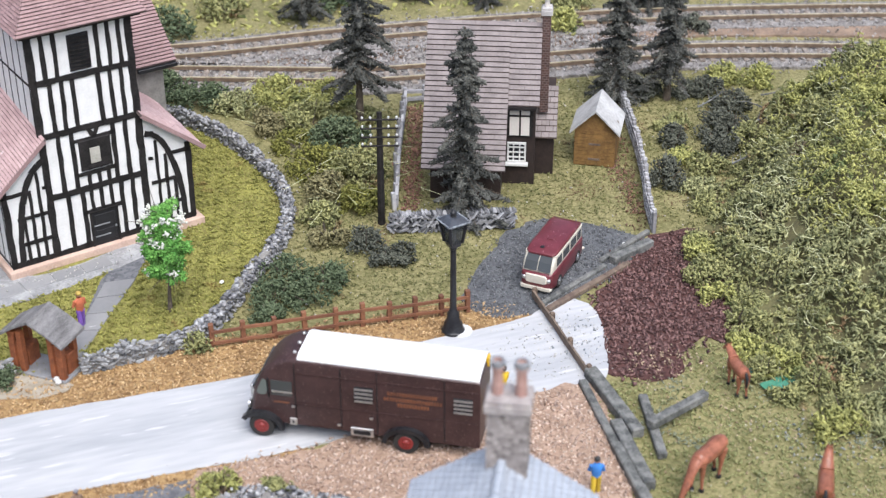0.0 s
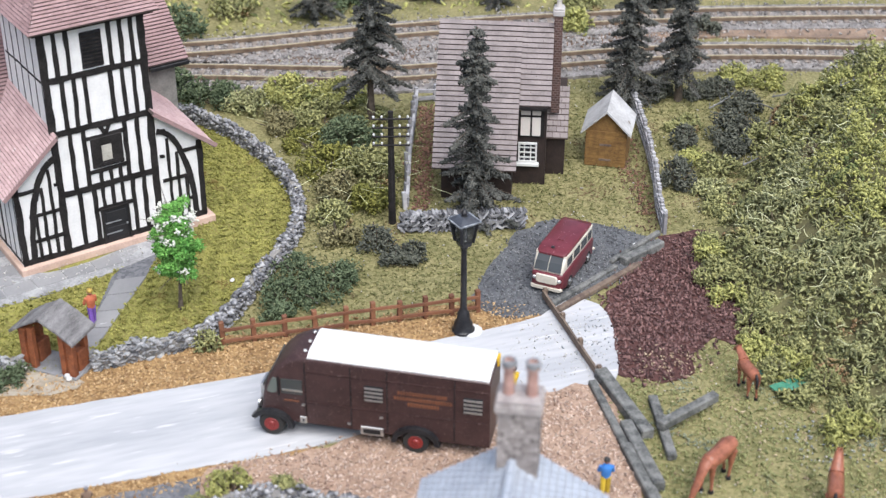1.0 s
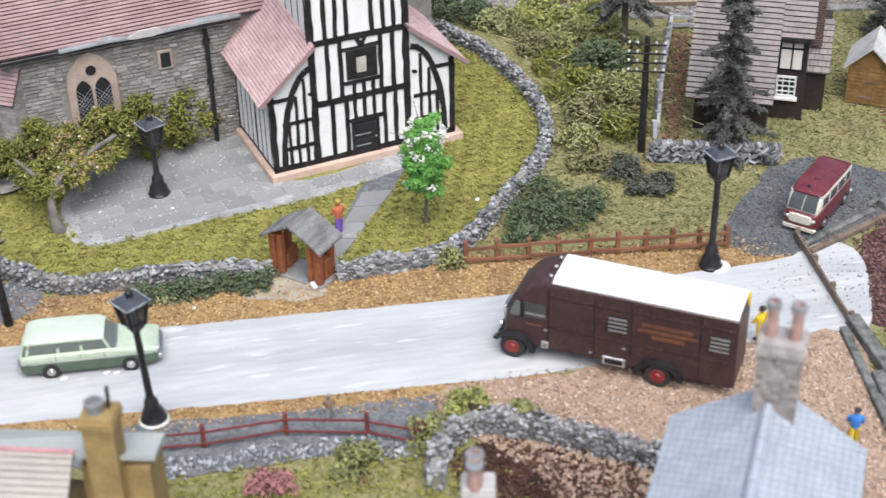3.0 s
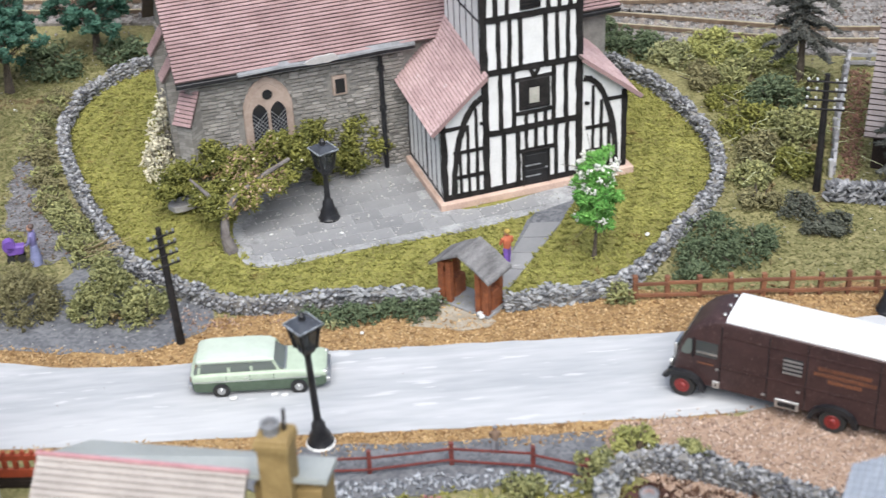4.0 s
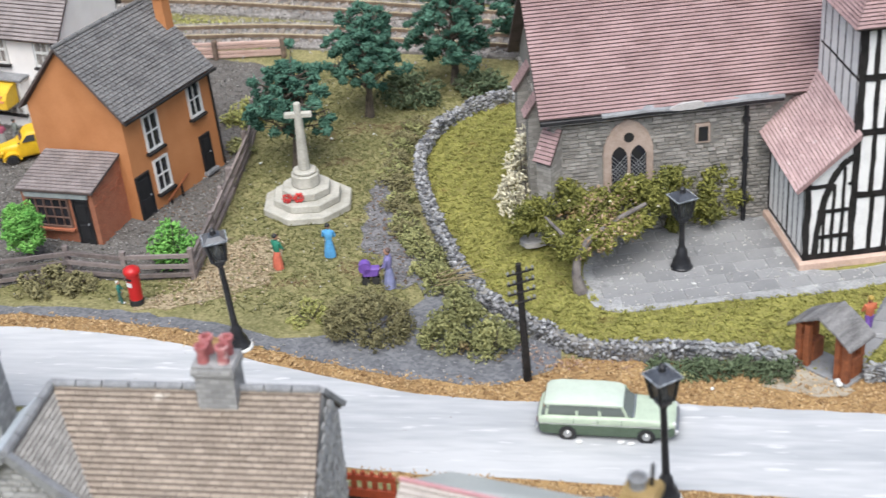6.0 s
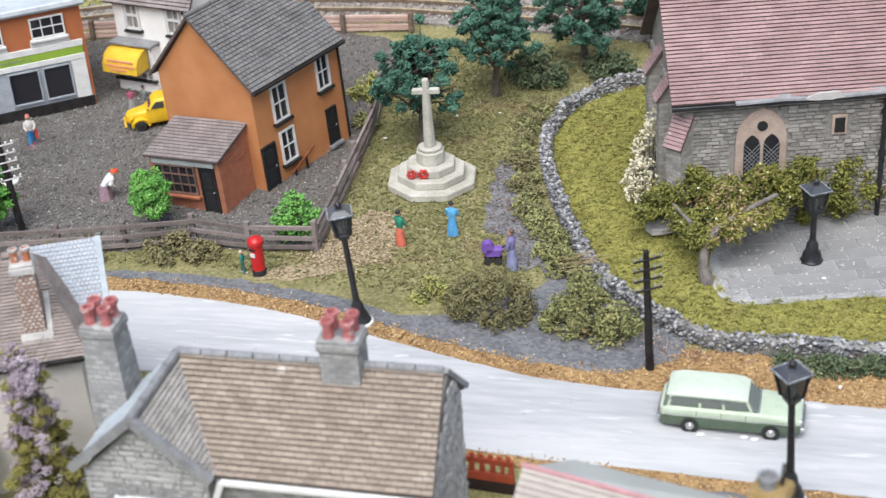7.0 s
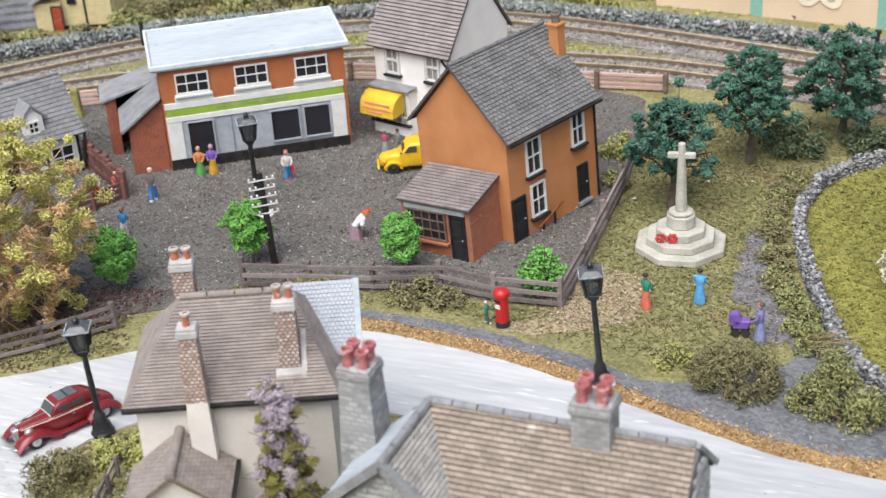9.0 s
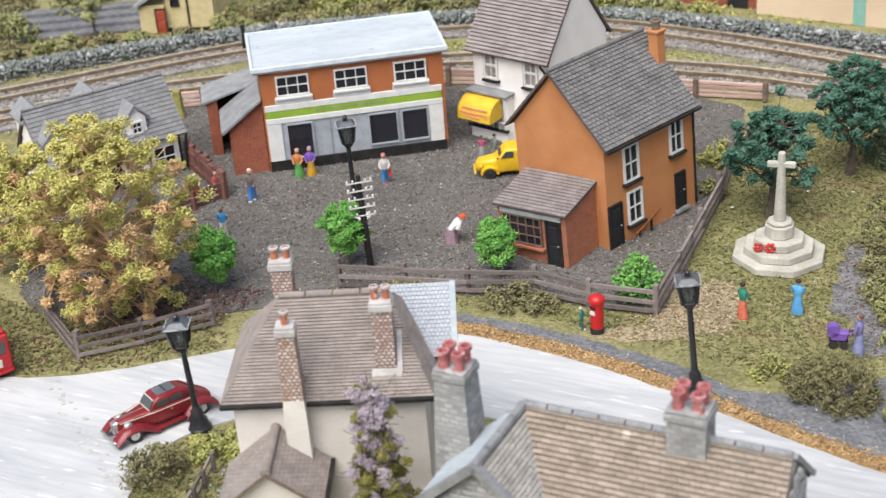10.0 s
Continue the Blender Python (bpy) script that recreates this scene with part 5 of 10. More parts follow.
# ---- the white cottage behind the golden tree ----
lc = thing("cottage", -56.2, 66.4, 0, 57, "low white cottage with grey slate roof and a dormer", "cottage")
part("wall", gable(M(), -8.5, 0.0, 0.0, 4.4, 0, 2.9, 5.5), m_whitewash, lc)
slope(lc, "roof", (-8.75, -0.5, 2.65), (0.35, -0.5, 2.65), (0.35, 2.2, 5.7), (-8.75, 2.2, 5.7), m_oldslate, course=0.3, width=0.4, groove=0.025, gap=0.008)
slope(lc, "roof", (0.35, 4.9, 2.65), (-8.75, 4.9, 2.65), (-8.75, 2.2, 5.7), (0.35, 2.2, 5.7), m_oldslate, course=0.5, width=0.6)
ridge_cap(lc, (-8.75, 2.2, 5.75), (0.35, 2.2, 5.75), m_oldslate, 0.11)
for x, back in ((-7.6, 0), (-2.6, 0), (-7.9, 1), (-4.1, 1)):
    dm = part("dormer", gable(M(), -0.65, 0.65, -0.2, 1.9, 2.7, 4.0, 4.7, "y"), m_whitewash, lc)
    dm.matrix_basis = pose(x * U, 4.4 * U, 0.9 * U, 0, 0, 180) if back else pose(x * U, 0.25 * U, 0.25 * U)
    window(dm, -0.35, 3.0, 0.7, 0.8, -0.22, 2, 2)
    for sx in (-1, 1):
        part("dormer_roof", M().hull([[(0, y, 4.75), (sx * 0.9, y, 3.85), (sx * 0.9, y, 3.95), (0, y, 4.88)] for y in (-0.4, 2.0)]), m_lead, dm)
window(lc, -1.9, 0.55, 1.5, 1.5, 0.0, 2, 2)
window(lc, -7.5, 0.7, 1.4, 1.3, 0.0, 2, 2)
door(lc, -5.0, 0.0, 1.0, 2.1)
for x in (-0.06, -2.1):
    part("corner_post", M().box(x - 0.1, x + 0.06, -0.06, 0, 0, 2.8), m_timber, lc)
part("downpipe", M().rod((0.3, -0.4, 2.6), (0.12, -0.15, 0.3), 0.08), m_timber, lc)

# ---- the dark boarded cottage and its shed ----
dc = thing("cottage", 31.75, 58.5, 0, -25, "dark boarded cottage with long brown tiled roof", "cottage")
part("wall", M().hull([[(x, 0, 0), (x, 7.2, 0), (x, 7.2, 4.8), (x, 4.0, 8.2), (x, 0, 2.3)] for x in (-3.7, 0.0)]), m_darkwood, dc)
slope(dc, "roof", (-4.15, -0.5, 1.95), (0.25, -0.5, 1.95), (0.25, 4.0, 8.5), (-4.15, 4.0, 8.5), m_browntile, course=0.27, width=0.6, th=0.08, groove=0.05, gap=0.004)
slope(dc, "roof", (1.9, 7.9, 4.6), (-4.15, 7.9, 4.6), (-4.15, 4.0, 8.5), (1.9, 4.0, 8.5), m_browntile, course=0.5, width=0.6)
part("side_wall", M().hull([[(x, 2.0, 0), (x, 7.0, 0), (x, 7.0, 4.8), (x, 4.0, 8.1), (x, 2.0, 5.1)] for x in (0.0, 1.7)]), m_darkwood, dc)
slope(dc, "roof", (0.25, 1.6, 4.75), (1.9, 1.6, 4.75), (1.9, 4.0, 8.5), (0.25, 4.0, 8.5), m_browntile, course=0.27, width=0.6, th=0.08, groove=0.05, gap=0.004)
part("outshot", M().hull([[(x, 3.3, 0), (x, 6.6, 0), (x, 6.6, 4.3), (x, 3.3, 2.6)] for x in (1.7, 2.7)]), m_darkwood, dc)
slope(dc, "outshot_roof", (1.6, 3.0, 2.3), (2.85, 3.0, 2.3), (2.85, 5.2, 4.4), (1.6, 5.2, 4.4), m_browntile, course=0.33, width=0.45)
window(dc, 0.25, 1.35, 1.0, 1.15, 2.0, 3, 4, sill=m_white)
dwn = part("window", M().box(0.15, 1.6, 1.9, 2.02, 2.85, 4.7), m_timber, dc)
for bx in ((0.35, 0.85, 4.15, 4.5), (0.95, 1.4, 4.15, 4.5), (0.35, 0.85, 2.95, 4.0), (0.95, 1.4, 2.95, 4.0)):
    part("pane", M().box(bx[0], bx[1], 1.85, 1.91, bx[2], bx[3]), m_cream, dwn)
part("bargeboard", M().box(0.1, 1.75, 1.5, 1.7, 4.55, 4.72), m_timber, dc)
stack(dc, 2.1, 4.0, 3.5, 9.3, 0.45, 0.6, m_chimbrick, [(0, 0)], cap=m_cap, pot=m_cream, pr=0.16, ph=0.5)
for i in range(9):
    part("board", M().box(-3.7 + i * 0.41, -3.34 + i * 0.41, -0.05, 0.0, 0.05, 2.2), m_darkwood, dc)

m_shedroof = mat("stained_pale_felt", (0.55, 0.55, 0.535), (0.36, 0.35, 0.34), rough=0.85, scale=0.9, fine=6, bump=0.3, speck=((0.22, 0.19, 0.16), 1.6, 0.7))
sh = thing("garden_shed", 37.15, 61.05, 0, -32, "honey brown boarded garden shed with pale roof", "shed")
part("wall", gable(M(), 0.0, 2.25, 0.0, 2.4, 0, 2.15, 3.2, "y"), m_shedwood, sh)
for sx, xe in ((-1, -0.25), (1, 2.5)):
    part("roof", M().hull([[(1.125, y, 3.35), (xe, y, 2.0), (xe, y, 2.1), (1.125, y, 3.48)] for y in (-0.3, 2.65)]), m_shedroof, sh)
for i in range(10):
    part("plank", M().box(0.03, 2.22, -0.05, 0.0, 0.05 + i * 0.21, 0.24 + i * 0.21), m_shedwood, sh)
sd = part("door", M().box(0.75, 1.5, -0.09, -0.04, 0.1, 1.75), m_shedwood, sh)
part("door_brace", M().box(0.8, 1.45, -0.12, -0.085, 1.3, 1.42).box(0.8, 1.45, -0.12, -0.085, 0.4, 0.52), m_oldwood, sd)

# ---- near houses, seen from above ----
m_gablestone = mat("pale_grey_gable_stone", (0.5, 0.495, 0.48), (0.27, 0.268, 0.262), rough=0.85, scale=2.5, fine=10, bump=0.6, spread="object", lot=0.5)
rh = thing("stone_house", -15.75, 36.5, 0, -1.5, "grey stone house with tan clay tiled roofs and rose chimney pots", "house")
part("wall", M().hull([[(x, -3.2, 0), (x, 1.3, 0), (x, 1.3, 6.95), (x - 0.1, 0.0, 8.42), (x, -3.2, 6.0)] for x in (-5.2, 4.56)]), m_rubblewall, rh)
part("wing_wall", gable(M(), -7.6, -3.1, -3.6, 0.0, 0, 5.8, 8.0, "y"), m_rubblewall, rh)
slope(rh, "roof", (-2.9, -3.5, 6.0), (4.68, -3.5, 6.05), (4.4, 0.0, 8.56), (-5.2, 0.0, 8.45), m_tantile, course=0.24, width=0.4, th=0.07, gap=0.013)
slope(rh, "roof", (4.66, 1.42, 6.98), (-6.6, 1.42, 6.9), (-5.2, 0.0, 8.45), (4.42, 0.0, 8.56), m_tantile, course=0.4, width=0.5)
slope(rh, "wing_roof", (-2.85, -3.75, 6.05), (-2.85, -3.3, 6.05), (-5.2, 0.0, 8.42), (-5.35, -3.75, 8.25), m_greystonetile, course=0.24, width=0.4, th=0.07)
slope(rh, "wing_roof", (-7.9, 0.4, 6.0), (-7.9, -3.75, 6.0), (-5.35, -3.75, 8.25), (-5.2, 0.2, 8.42), m_flatroof, course=0.4, width=0.5)
for xe in (-7.9, -2.85):
    part("coping", M().bar((xe, -3.85, 6.05), (-5.35, -3.85, 8.32), 0.28, 0.3), m_lead, rh)
ridge_cap(rh, (-5.35, -3.9, 8.36), (-5.2, 0.0, 8.5), m_lead, 0.17)
ridge_cap(rh, (-5.2, 0.0, 8.52), (4.42, 0.0, 8.62), m_lead, 0.15)
part("coping", M().bar((4.72, 1.4, 7.06), (4.42, 0, 8.62), 0.24, 0.2), m_lead, rh)
part("fascia", M().box(-2.6, 4.85, -3.7, -3.5, 5.75, 5.98), m_white, rh, bevel=0.04)
part("fascia", M().bar((-2.6, -3.6, 5.85), (-2.85, -3.6, 5.2), 0.2, 0.22), m_white, rh)
for x in (-1.9, 0.4, 2.7):
    window(rh, x, 3.9, 1.5, 1.5, -3.02, 3, 1)
ww = window(rh, -6.6, 3.3, 2.5, 1.55, -3.62, 5, 1)
for i in range(9):
    a = math.pi * (0.2 + 0.6 * i / 8)
    part("arch_brick", M().box(-0.14, 0.14, -0.07, 0.0, 0, 0.18, Matrix.Translation((-5.35 + 2.1 * math.cos(a), -3.62, 3.5 + 1.6 * math.sin(a))) @ Matrix.Rotation(math.pi / 2 - a, 4, "Y")), m_lead, ww)
for k in range(20):
    z = 2.6 + k * 0.25
    half = 2.22 if z < 5.6 else 2.22 - (z - 5.6) * 1.05
    if half > 0.3:
        courses(rh, "stone", -5.35 - half, -5.35 + half, z, z + 0.24, -3.6, m_gablestone, 0.42, 0.23, 0.035, skip=[(-6.7, -4.0, 3.1, 5.2)], seed=60 + k)
TG = Matrix.Translation((4.56 * U, -3.2 * U, 0)) @ Matrix.Rotation(math.pi / 2, 4, "Z")
for k in range(25):
    z = 0.6 + k * 0.3
    if z < 8.0:
        courses(rh, "stone", max(0.02, (z + 0.2 - 6.0) / 0.756), min(4.46, 4.46 - (z + 0.15 - 6.95) / 1.13), z, z + 0.29, 0, m_gablestone, 0.5, 0.28, 0.05, T=TG, seed=40 + k)
stack(rh, 0.95, -0.1, 7.6, 9.75, 1.35, 1.1, m_ashlar, [(-0.35, -0.28), (0.35, -0.28), (-0.35, 0.28), (0.35, 0.28)], cap=m_ashlar, pot=m_potpink, pr=0.22, ph=0.68)
stack(rh, -7.6, -0.4, 2.0, 9.75, 1.15, 1.1, m_ashlar, [(-0.3, -0.28), (0.3, -0.28), (-0.3, 0.28), (0.3, 0.28)], cap=m_ashlar, pot=m_potpink, pr=0.22, ph=0.68, flare=0.35)

hh = thing("rendered_house", -33.7, 36.2, 0, 23, "cream rendered house with hipped brown tiled roof and tall chimneys", "house")
part("wall", M().box(0.4, 8.0, 0.35, 6.0, 0, 6.1), m_cream, hh)
zr, e = 9.0, 6.0
slope(hh, "roof", (0, 0, e), (8.4, 0, e), (6.7, 3.2, zr), (2.3, 3.2, zr), m_thatchtile, course=0.16, width=0.5, th=0.05, groove=0.025, gap=0.006)
slope(hh, "roof", (0, 6.4, e), (0, 0, e), (2.3, 3.2, zr), (2.3, 3.2, zr), m_thatchtile, course=0.2, width=0.9, groove=0.03, gap=0.003)
slope(hh, "roof", (8.4, 6.4, e), (0, 6.4, e), (2.3, 3.2, zr), (6.7, 3.2, zr), m_thatchtile, course=0.4, width=0.6)
slope(hh, "roof", (8.4, 0, e), (8.4, 6.4, e), (6.7, 3.2, zr), (6.7, 3.2, zr), m_thatchtile, course=0.16, width=0.5, th=0.05, groove=0.025, gap=0.006)
ridge_cap(hh, (2.3, 3.2, 9.05), (6.7, 3.2, 9.05), m_thatchtile, 0.15)
part("gutter", M().box(-0.05, 8.45, -0.12, 0.08, 5.82, 6.02), m_timber, hh, bevel=0.03)
rw = part("rear_wing", M().hull([[(x, 3.0, 0), (x, 6.0, 0), (x, 6.0, 5.6), (x, 4.2, 8.4), (x, 3.0, 6.2)] for x in (6.5, 9.0)]), m_cream, hh)
slope(rw, "roof", (6.3, 2.6, 6.2), (9.2, 2.6, 6.2), (9.2, 4.2, 8.75), (6.3, 4.2, 8.75), m_slate, course=0.17, width=0.17, groove=0.02)
part("coping", M().bar((9.2, 2.5, 6.2), (9.2, 4.2, 8.8), 0.22, 0.26), m_flatroof, rw)
stack(hh, 2.97, -0.0, 5.6, 9.45, 0.66, 0.6, m_flint, [(0, 0)], flare=0.1, pr=0.16, ph=0.55)
part("chimney_breast", M().hull([[(2.97 + sx * w, -0.02 + sy * w * 0.9, z) for sx, sy in ((-1, -1), (1, -1), (1, 1), (-1, 1))] for z, w in ((0, 0.5), (5.7, 0.44), (6.3, 0.41))]), m_cream, hh)
stack(hh, 6.57, 1.2, 6.2, 9.7, 0.78, 0.72, m_flint, [(-0.22, 0), (0.22, 0)], pr=0.16, ph=0.55)
stack(hh, 2.23, 4.9, 6.4, 9.75, 0.85, 0.75, m_flint, [(-0.24, 0), (0.24, 0)], pr=0.18, ph=0.5)
part("flashing", M().hull([[(6.0, 0.55, 6.5), (7.15, 0.55, 6.5), (7.15, 0.78, 6.9), (6.0, 0.78, 6.9)], [(6.0, 0.55, 6.35), (7.15, 0.55, 6.35), (7.15, 0.78, 6.7), (6.0, 0.78, 6.7)]]).hull([[(7.0, 0.7, 6.78), (7.2, 0.7, 6.78), (7.2, 1.9, 7.95), (7.0, 1.9, 7.95)], [(7.0, 0.7, 6.5), (7.2, 0.7, 6.5), (7.2, 1.9, 7.6), (7.0, 1.9, 7.6)]]), m_cap, hh)
po = part("porch", gable(M(), 0.3, 3.7, -2.6, 0.3, 0, 3.3, 4.55, "y"), m_cream, hh)
for xa, xb, za, zb in ((-0.1, 2.0, 3.05, 4.72), (4.05, 2.0, 3.15, 4.72)):
    slope(po, "porch_roof", (xa, 0.3, za), (xa, -2.9, za), (xb, -2.9, zb), (xb, 0.3, zb), m_thatchtile, course=0.18, width=0.3, th=0.045, groove=0.02, gap=0.01)
    part("bargeboard", M().bar((xa, -2.93, za - 0.04), (xb, -2.93, zb - 0.04), 0.06, 0.12), m_oldwood, po)
part("ridge_roll", M().rod((2.0, -2.9, 4.72), (2.0, 0.3, 4.72), 0.2, seg=10), m_thatchtile, po, smooth=True)
part("gutter", M().box(4.0, 4.2, -2.9, 0.3, 2.95, 3.12), m_timber, po)

sr = thing("slate_roofed_house", 19.1, 27.2, 0, -28, "grey stone house with pale blue slate roof and mottled chimney", "house")
part("wall", gable(M(), -2.7, 2.7, -12.0, -0.15, 0, 7.9, 9.5, "y"), m_stone, sr)
slope(sr, "roof", (-2.95, 0.0, 7.95), (-2.95, -12.3, 7.95), (0, -12.3, 9.85), (0, 0, 9.85), m_slate, course=0.28, width=0.3)
slope(sr, "roof", (2.95, -12.3, 7.95), (2.95, 0, 7.95), (0, 0, 9.85), (0, -12.3, 9.85), m_slate, course=0.28, width=0.3)
ridge_cap(sr, (0, 0, 9.9), (0, -12.3, 9.9), m_slate, 0.15)
stack(sr, 0.15, -0.75, 8.6, 12.0, 1.25, 0.95, m_crazy, [(-0.35, 0), (0.35, 0)], pot=m_potpale, pr=0.19, ph=1.15, cap=m_potcap)

m_ribbed = mat("ribbed_tan_roofing", (0.42, 0.375, 0.335), (0.32, 0.285, 0.255), rough=0.8, scale=0.7)
m_zinc = mat("grey_green_zinc", (0.42, 0.44, 0.42), (0.33, 0.35, 0.335), rough=0.6, scale=0.5)
m_pinkridge = mat("faded_pink_ridge", (0.56, 0.3, 0.31), (0.42, 0.22, 0.23), rough=0.8)
br = thing("bungalow", -4.6, 31.5, 0, -15.7, "low house with ribbed tan roof, pink ridge and ochre chimney", "house")
part("wall", M().box(-3.2, 3.9, -3.6, 1.7, 0, 5.4), m_ochre, br)
slope(br, "roof", (-3.6, -3.9, 4.6), (3.2, -3.9, 4.6), (3.2, 0, 8.0), (-3.6, 0, 8.0), m_ribbed, course=0.22, width=7, th=0.06, gap=0.0, groove=0.025)
part("rear_roof", M().hull([[(-3.55, 0, z), (4.3, 0, z), (5.5, 0.5, z - 0.42), (5.45, 1.9, z - 0.66), (-2.75, 1.9, z - 0.84)] for z in (7.96, 7.76)]), m_zinc, br)
part("ridge", M().bar((-3.65, -0.02, 8.05), (3.25, -0.02, 8.05), 0.12, 0.1), m_pinkridge, br)
part("end_wall", M().box(3.2, 5.35, 0.35, 1.75, 0, 7.2), m_ochre, br)
bc = stack(br, 4.1, 0.3, 6.0, 9.3, 0.95, 0.9, m_ochre, [], cap=m_ochre)
pots(bc, 4.0, 0.25, 9.3, [(0, 0)], 0.27, 0.5, m_lead)
part("aerial", M().rod((4.35, 0.45, 9.2), (4.4, 0.45, 10.2), 0.06), m_timber, bc)

# a house close by, of which only the chimney top rises into view
nh = thing("stone_cottage", 10.35, 25.1, 0, -12, "low grey cottage with a stone chimney and pink pots", "cottage")
part("wall", gable(M(), -2.6, 2.6, -3.2, 2.2, 0, 3.4, 4.9), m_rubblewall, nh)
slope(nh, "roof", (-2.9, 2.6, 3.2), (2.9, 2.6, 3.2), (2.9, -0.5, 5.1), (-2.9, -0.5, 5.1), m_browntile, course=0.3, width=0.6)
slope(nh, "roof", (2.9, -3.6, 3.2), (-2.9, -3.6, 3.2), (-2.9, -0.5, 5.1), (2.9, -0.5, 5.1), m_browntile, course=0.3, width=0.6)
stack(nh, -0.6, 2.75, 0, 6.9, 0.9, 0.8, m_crazy, [(-0.1, 0.2), (-0.1, -0.25)], pot=m_potpale, pr=0.24, ph=0.95)

# ---- walls, fences, railway, street furniture ----
ROCKS = []
rr = random.Random(11)
for i in range(7):
    bm = bmesh.new()
    bmesh.ops.create_icosphere(bm, subdivisions=1, radius=1.0)
    for v in bm.verts:
        v.co = Vector((v.co.x, v.co.y * rr.uniform(0.7, 1.0), v.co.z * rr.uniform(0.6, 0.9))) * rr.uniform(0.75, 1.2)
        v.co *= U
    me = bpy.data.meshes.new("stone")
    bm.to_mesh(me)
    bm.free()
    me.materials.append(m_rubble)
    ROCKS.append(me)


def along(pts, step):
    """Points every step along a polyline, with the heading."""
    out = []
    for (x0, y0), (x1, y1) in zip(pts, pts[1:]):
        d = math.hypot(x1 - x0, y1 - y0)
        n = max(1, int(round(d / step)))
        for i in range(n):
            out.append((x0 + (x1 - x0) * i / n, y0 + (y1 - y0) * i / n, math.atan2(y1 - y0, x1 - x0)))
    return out


def curve_pts(pts, step=0.6):
    P, out = [Vector((*p, 0)) for p in pts], []
    for i in range(len(P) - 1):
        p0, p1, p2, p3 = P[max(0, i - 1)], P[i], P[i + 1], P[min(len(P) - 1, i + 2)]
        k = max(1, int((p2 - p1).length / step))
        for j in range(k):
            t = j / k
            q = 0.5 * (2 * p1 + (p2 - p0) * t + (2 * p0 - 5 * p1 + 4 * p2 - p3) * t * t + (3 * p1 - p0 - 3 * p2 + p3) * t**3)
            out.append((q.x, q.y))
    return out + [pts[-1]]


def ribbon(m, pts, w, z0, z1, off=0.0):
    """A strip of rectangular section along a polyline."""
    rings = []
    for i, (x, y) in enumerate(pts):
        xa, ya = pts[max(0, i - 1)]
        xb, yb = pts[min(len(pts) - 1, i + 1)]
        d = math.hypot(xb - xa, yb - ya) or 1
        nx, ny = -(yb - ya) / d, (xb - xa) / d
        a, b = off - w / 2, off + w / 2
        rings.append([(x + nx * a, y + ny * a, z0), (x + nx * b, y + ny * b, z0), (x + nx * b, y + ny * b, z1), (x + nx * a, y + ny * a, z1)])
    return m.hull(rings)


def dry_wall(pts, height, thick, label, single=300, size=0.15, seed=1, name="stone_wall"):
    """A dry-stone wall: rough core, single stones on the near stretch, the rest joined."""
    r = random.Random(seed)
    cp = curve_pts(pts, 0.5)
    w = part(name, ribbon(M(), cp, thick * 0.62, 0, height * 0.78), m_mortar)
    tagged(w, label, "wall")
    spots = []
    tall = height
    for x, y, a in along(cp, size * 1.2):
        height = tall * (0.9 + 0.3 * noise.noise(Vector((x * 0.9, y * 0.9, seed))) + 0.12 * noise.noise(Vector((x * 3, y * 3, seed))))
        nx, ny = -math.sin(a), math.cos(a)
        rows = max(1, int(height / (size * 1.05)))
        for k in range(rows):
            for s in (-0.42, 0.42):
                spots.append((x + nx * thick * s + r.uniform(-0.08, 0.08), y + ny * thick * s + r.uniform(-0.08, 0.08), size * 0.5 + k * height / rows, a))
        for s in (-0.26, 0.0, 0.26):
            spots.append((x + nx * thick * s + r.uniform(-0.1, 0.1), y + ny * thick * s + r.uniform(-0.1, 0.1), height * 0.9 + r.uniform(-0.1, 0.16), a))
    for i, (x, y, z, a) in enumerate(spots[:single]):
        ob = new("stone", r.choice(ROCKS))
        ob.parent = w
        s = size * r.choice((0.4, 0.55, 0.7, 0.85, 1.15))
        ob.matrix_basis = pose(x * U, y * U, z * U, r.uniform(-35, 35), r.uniform(-35, 35), math.degrees(a) + r.uniform(-50, 50)) @ Matrix.Diagonal((s * 1.45, s, s * 0.75, 1))
    if spots[single:]:
        V, F = clumps([p[:3] for p in spots[single:]], size * 0.82, 0.7, 0.5)
        rest = cloud("stone_rest", V, F, m_rubble_far, w)
        rest["kind"] = "stuff"
    return w


dry_wall([(8.6, 50.0), (10.5, 50.2), (13.4, 50.6), (15.4, 52.2), (17.1, 54.6), (19.8, 58.2), (21.1, 62.5), (20.5, 67.8), (18.7, 72.6), (15, 77)], 0.9, 0.52, "grey dry-stone churchyard wall curving past the church", 300, seed=2)
dry_wall([(5.6, 50.9), (2.5, 51.4), (-0.5, 51.4), (-3.4, 51.7), (-6.6, 54.0), (-8.9, 56.9), (-10.8, 61.5), (-12.5, 66.6), (-13.2, 71.4), (-12, 76), (-8.7, 79.0), (-3, 81)], 0.9, 0.52, "grey dry-stone churchyard wall beside the green", 300, seed=3)
dry_wall([(10.3, 35.5), (10.9, 37.4), (12.2, 38.4), (14.4, 37.7), (18.4, 35.1), (20.5, 33.2)], 1.15, 0.62, "low mossy stone wall round the kitchen garden", 250, seed=4)
dry_wall([(-84, 71), (-79.4, 76.8), (-65.2, 88.4), (-50.9, 95.6), (-38.5, 98.9), (-18.7, 97.2), (0, 93)], 1.0, 0.9, "low blue-grey stone wall beyond the railway", 0, 0.27, seed=5)
sw2 = thing("slate_wall", 25.2, 57.3, 0, math.degrees(math.atan2(-1.7, 6.2)), "low wall of slanting black slate pieces", "wall")
part("core", M().box(0, 6.4, -0.1, 0.3, 0, 0.95), m_dark, sw2)
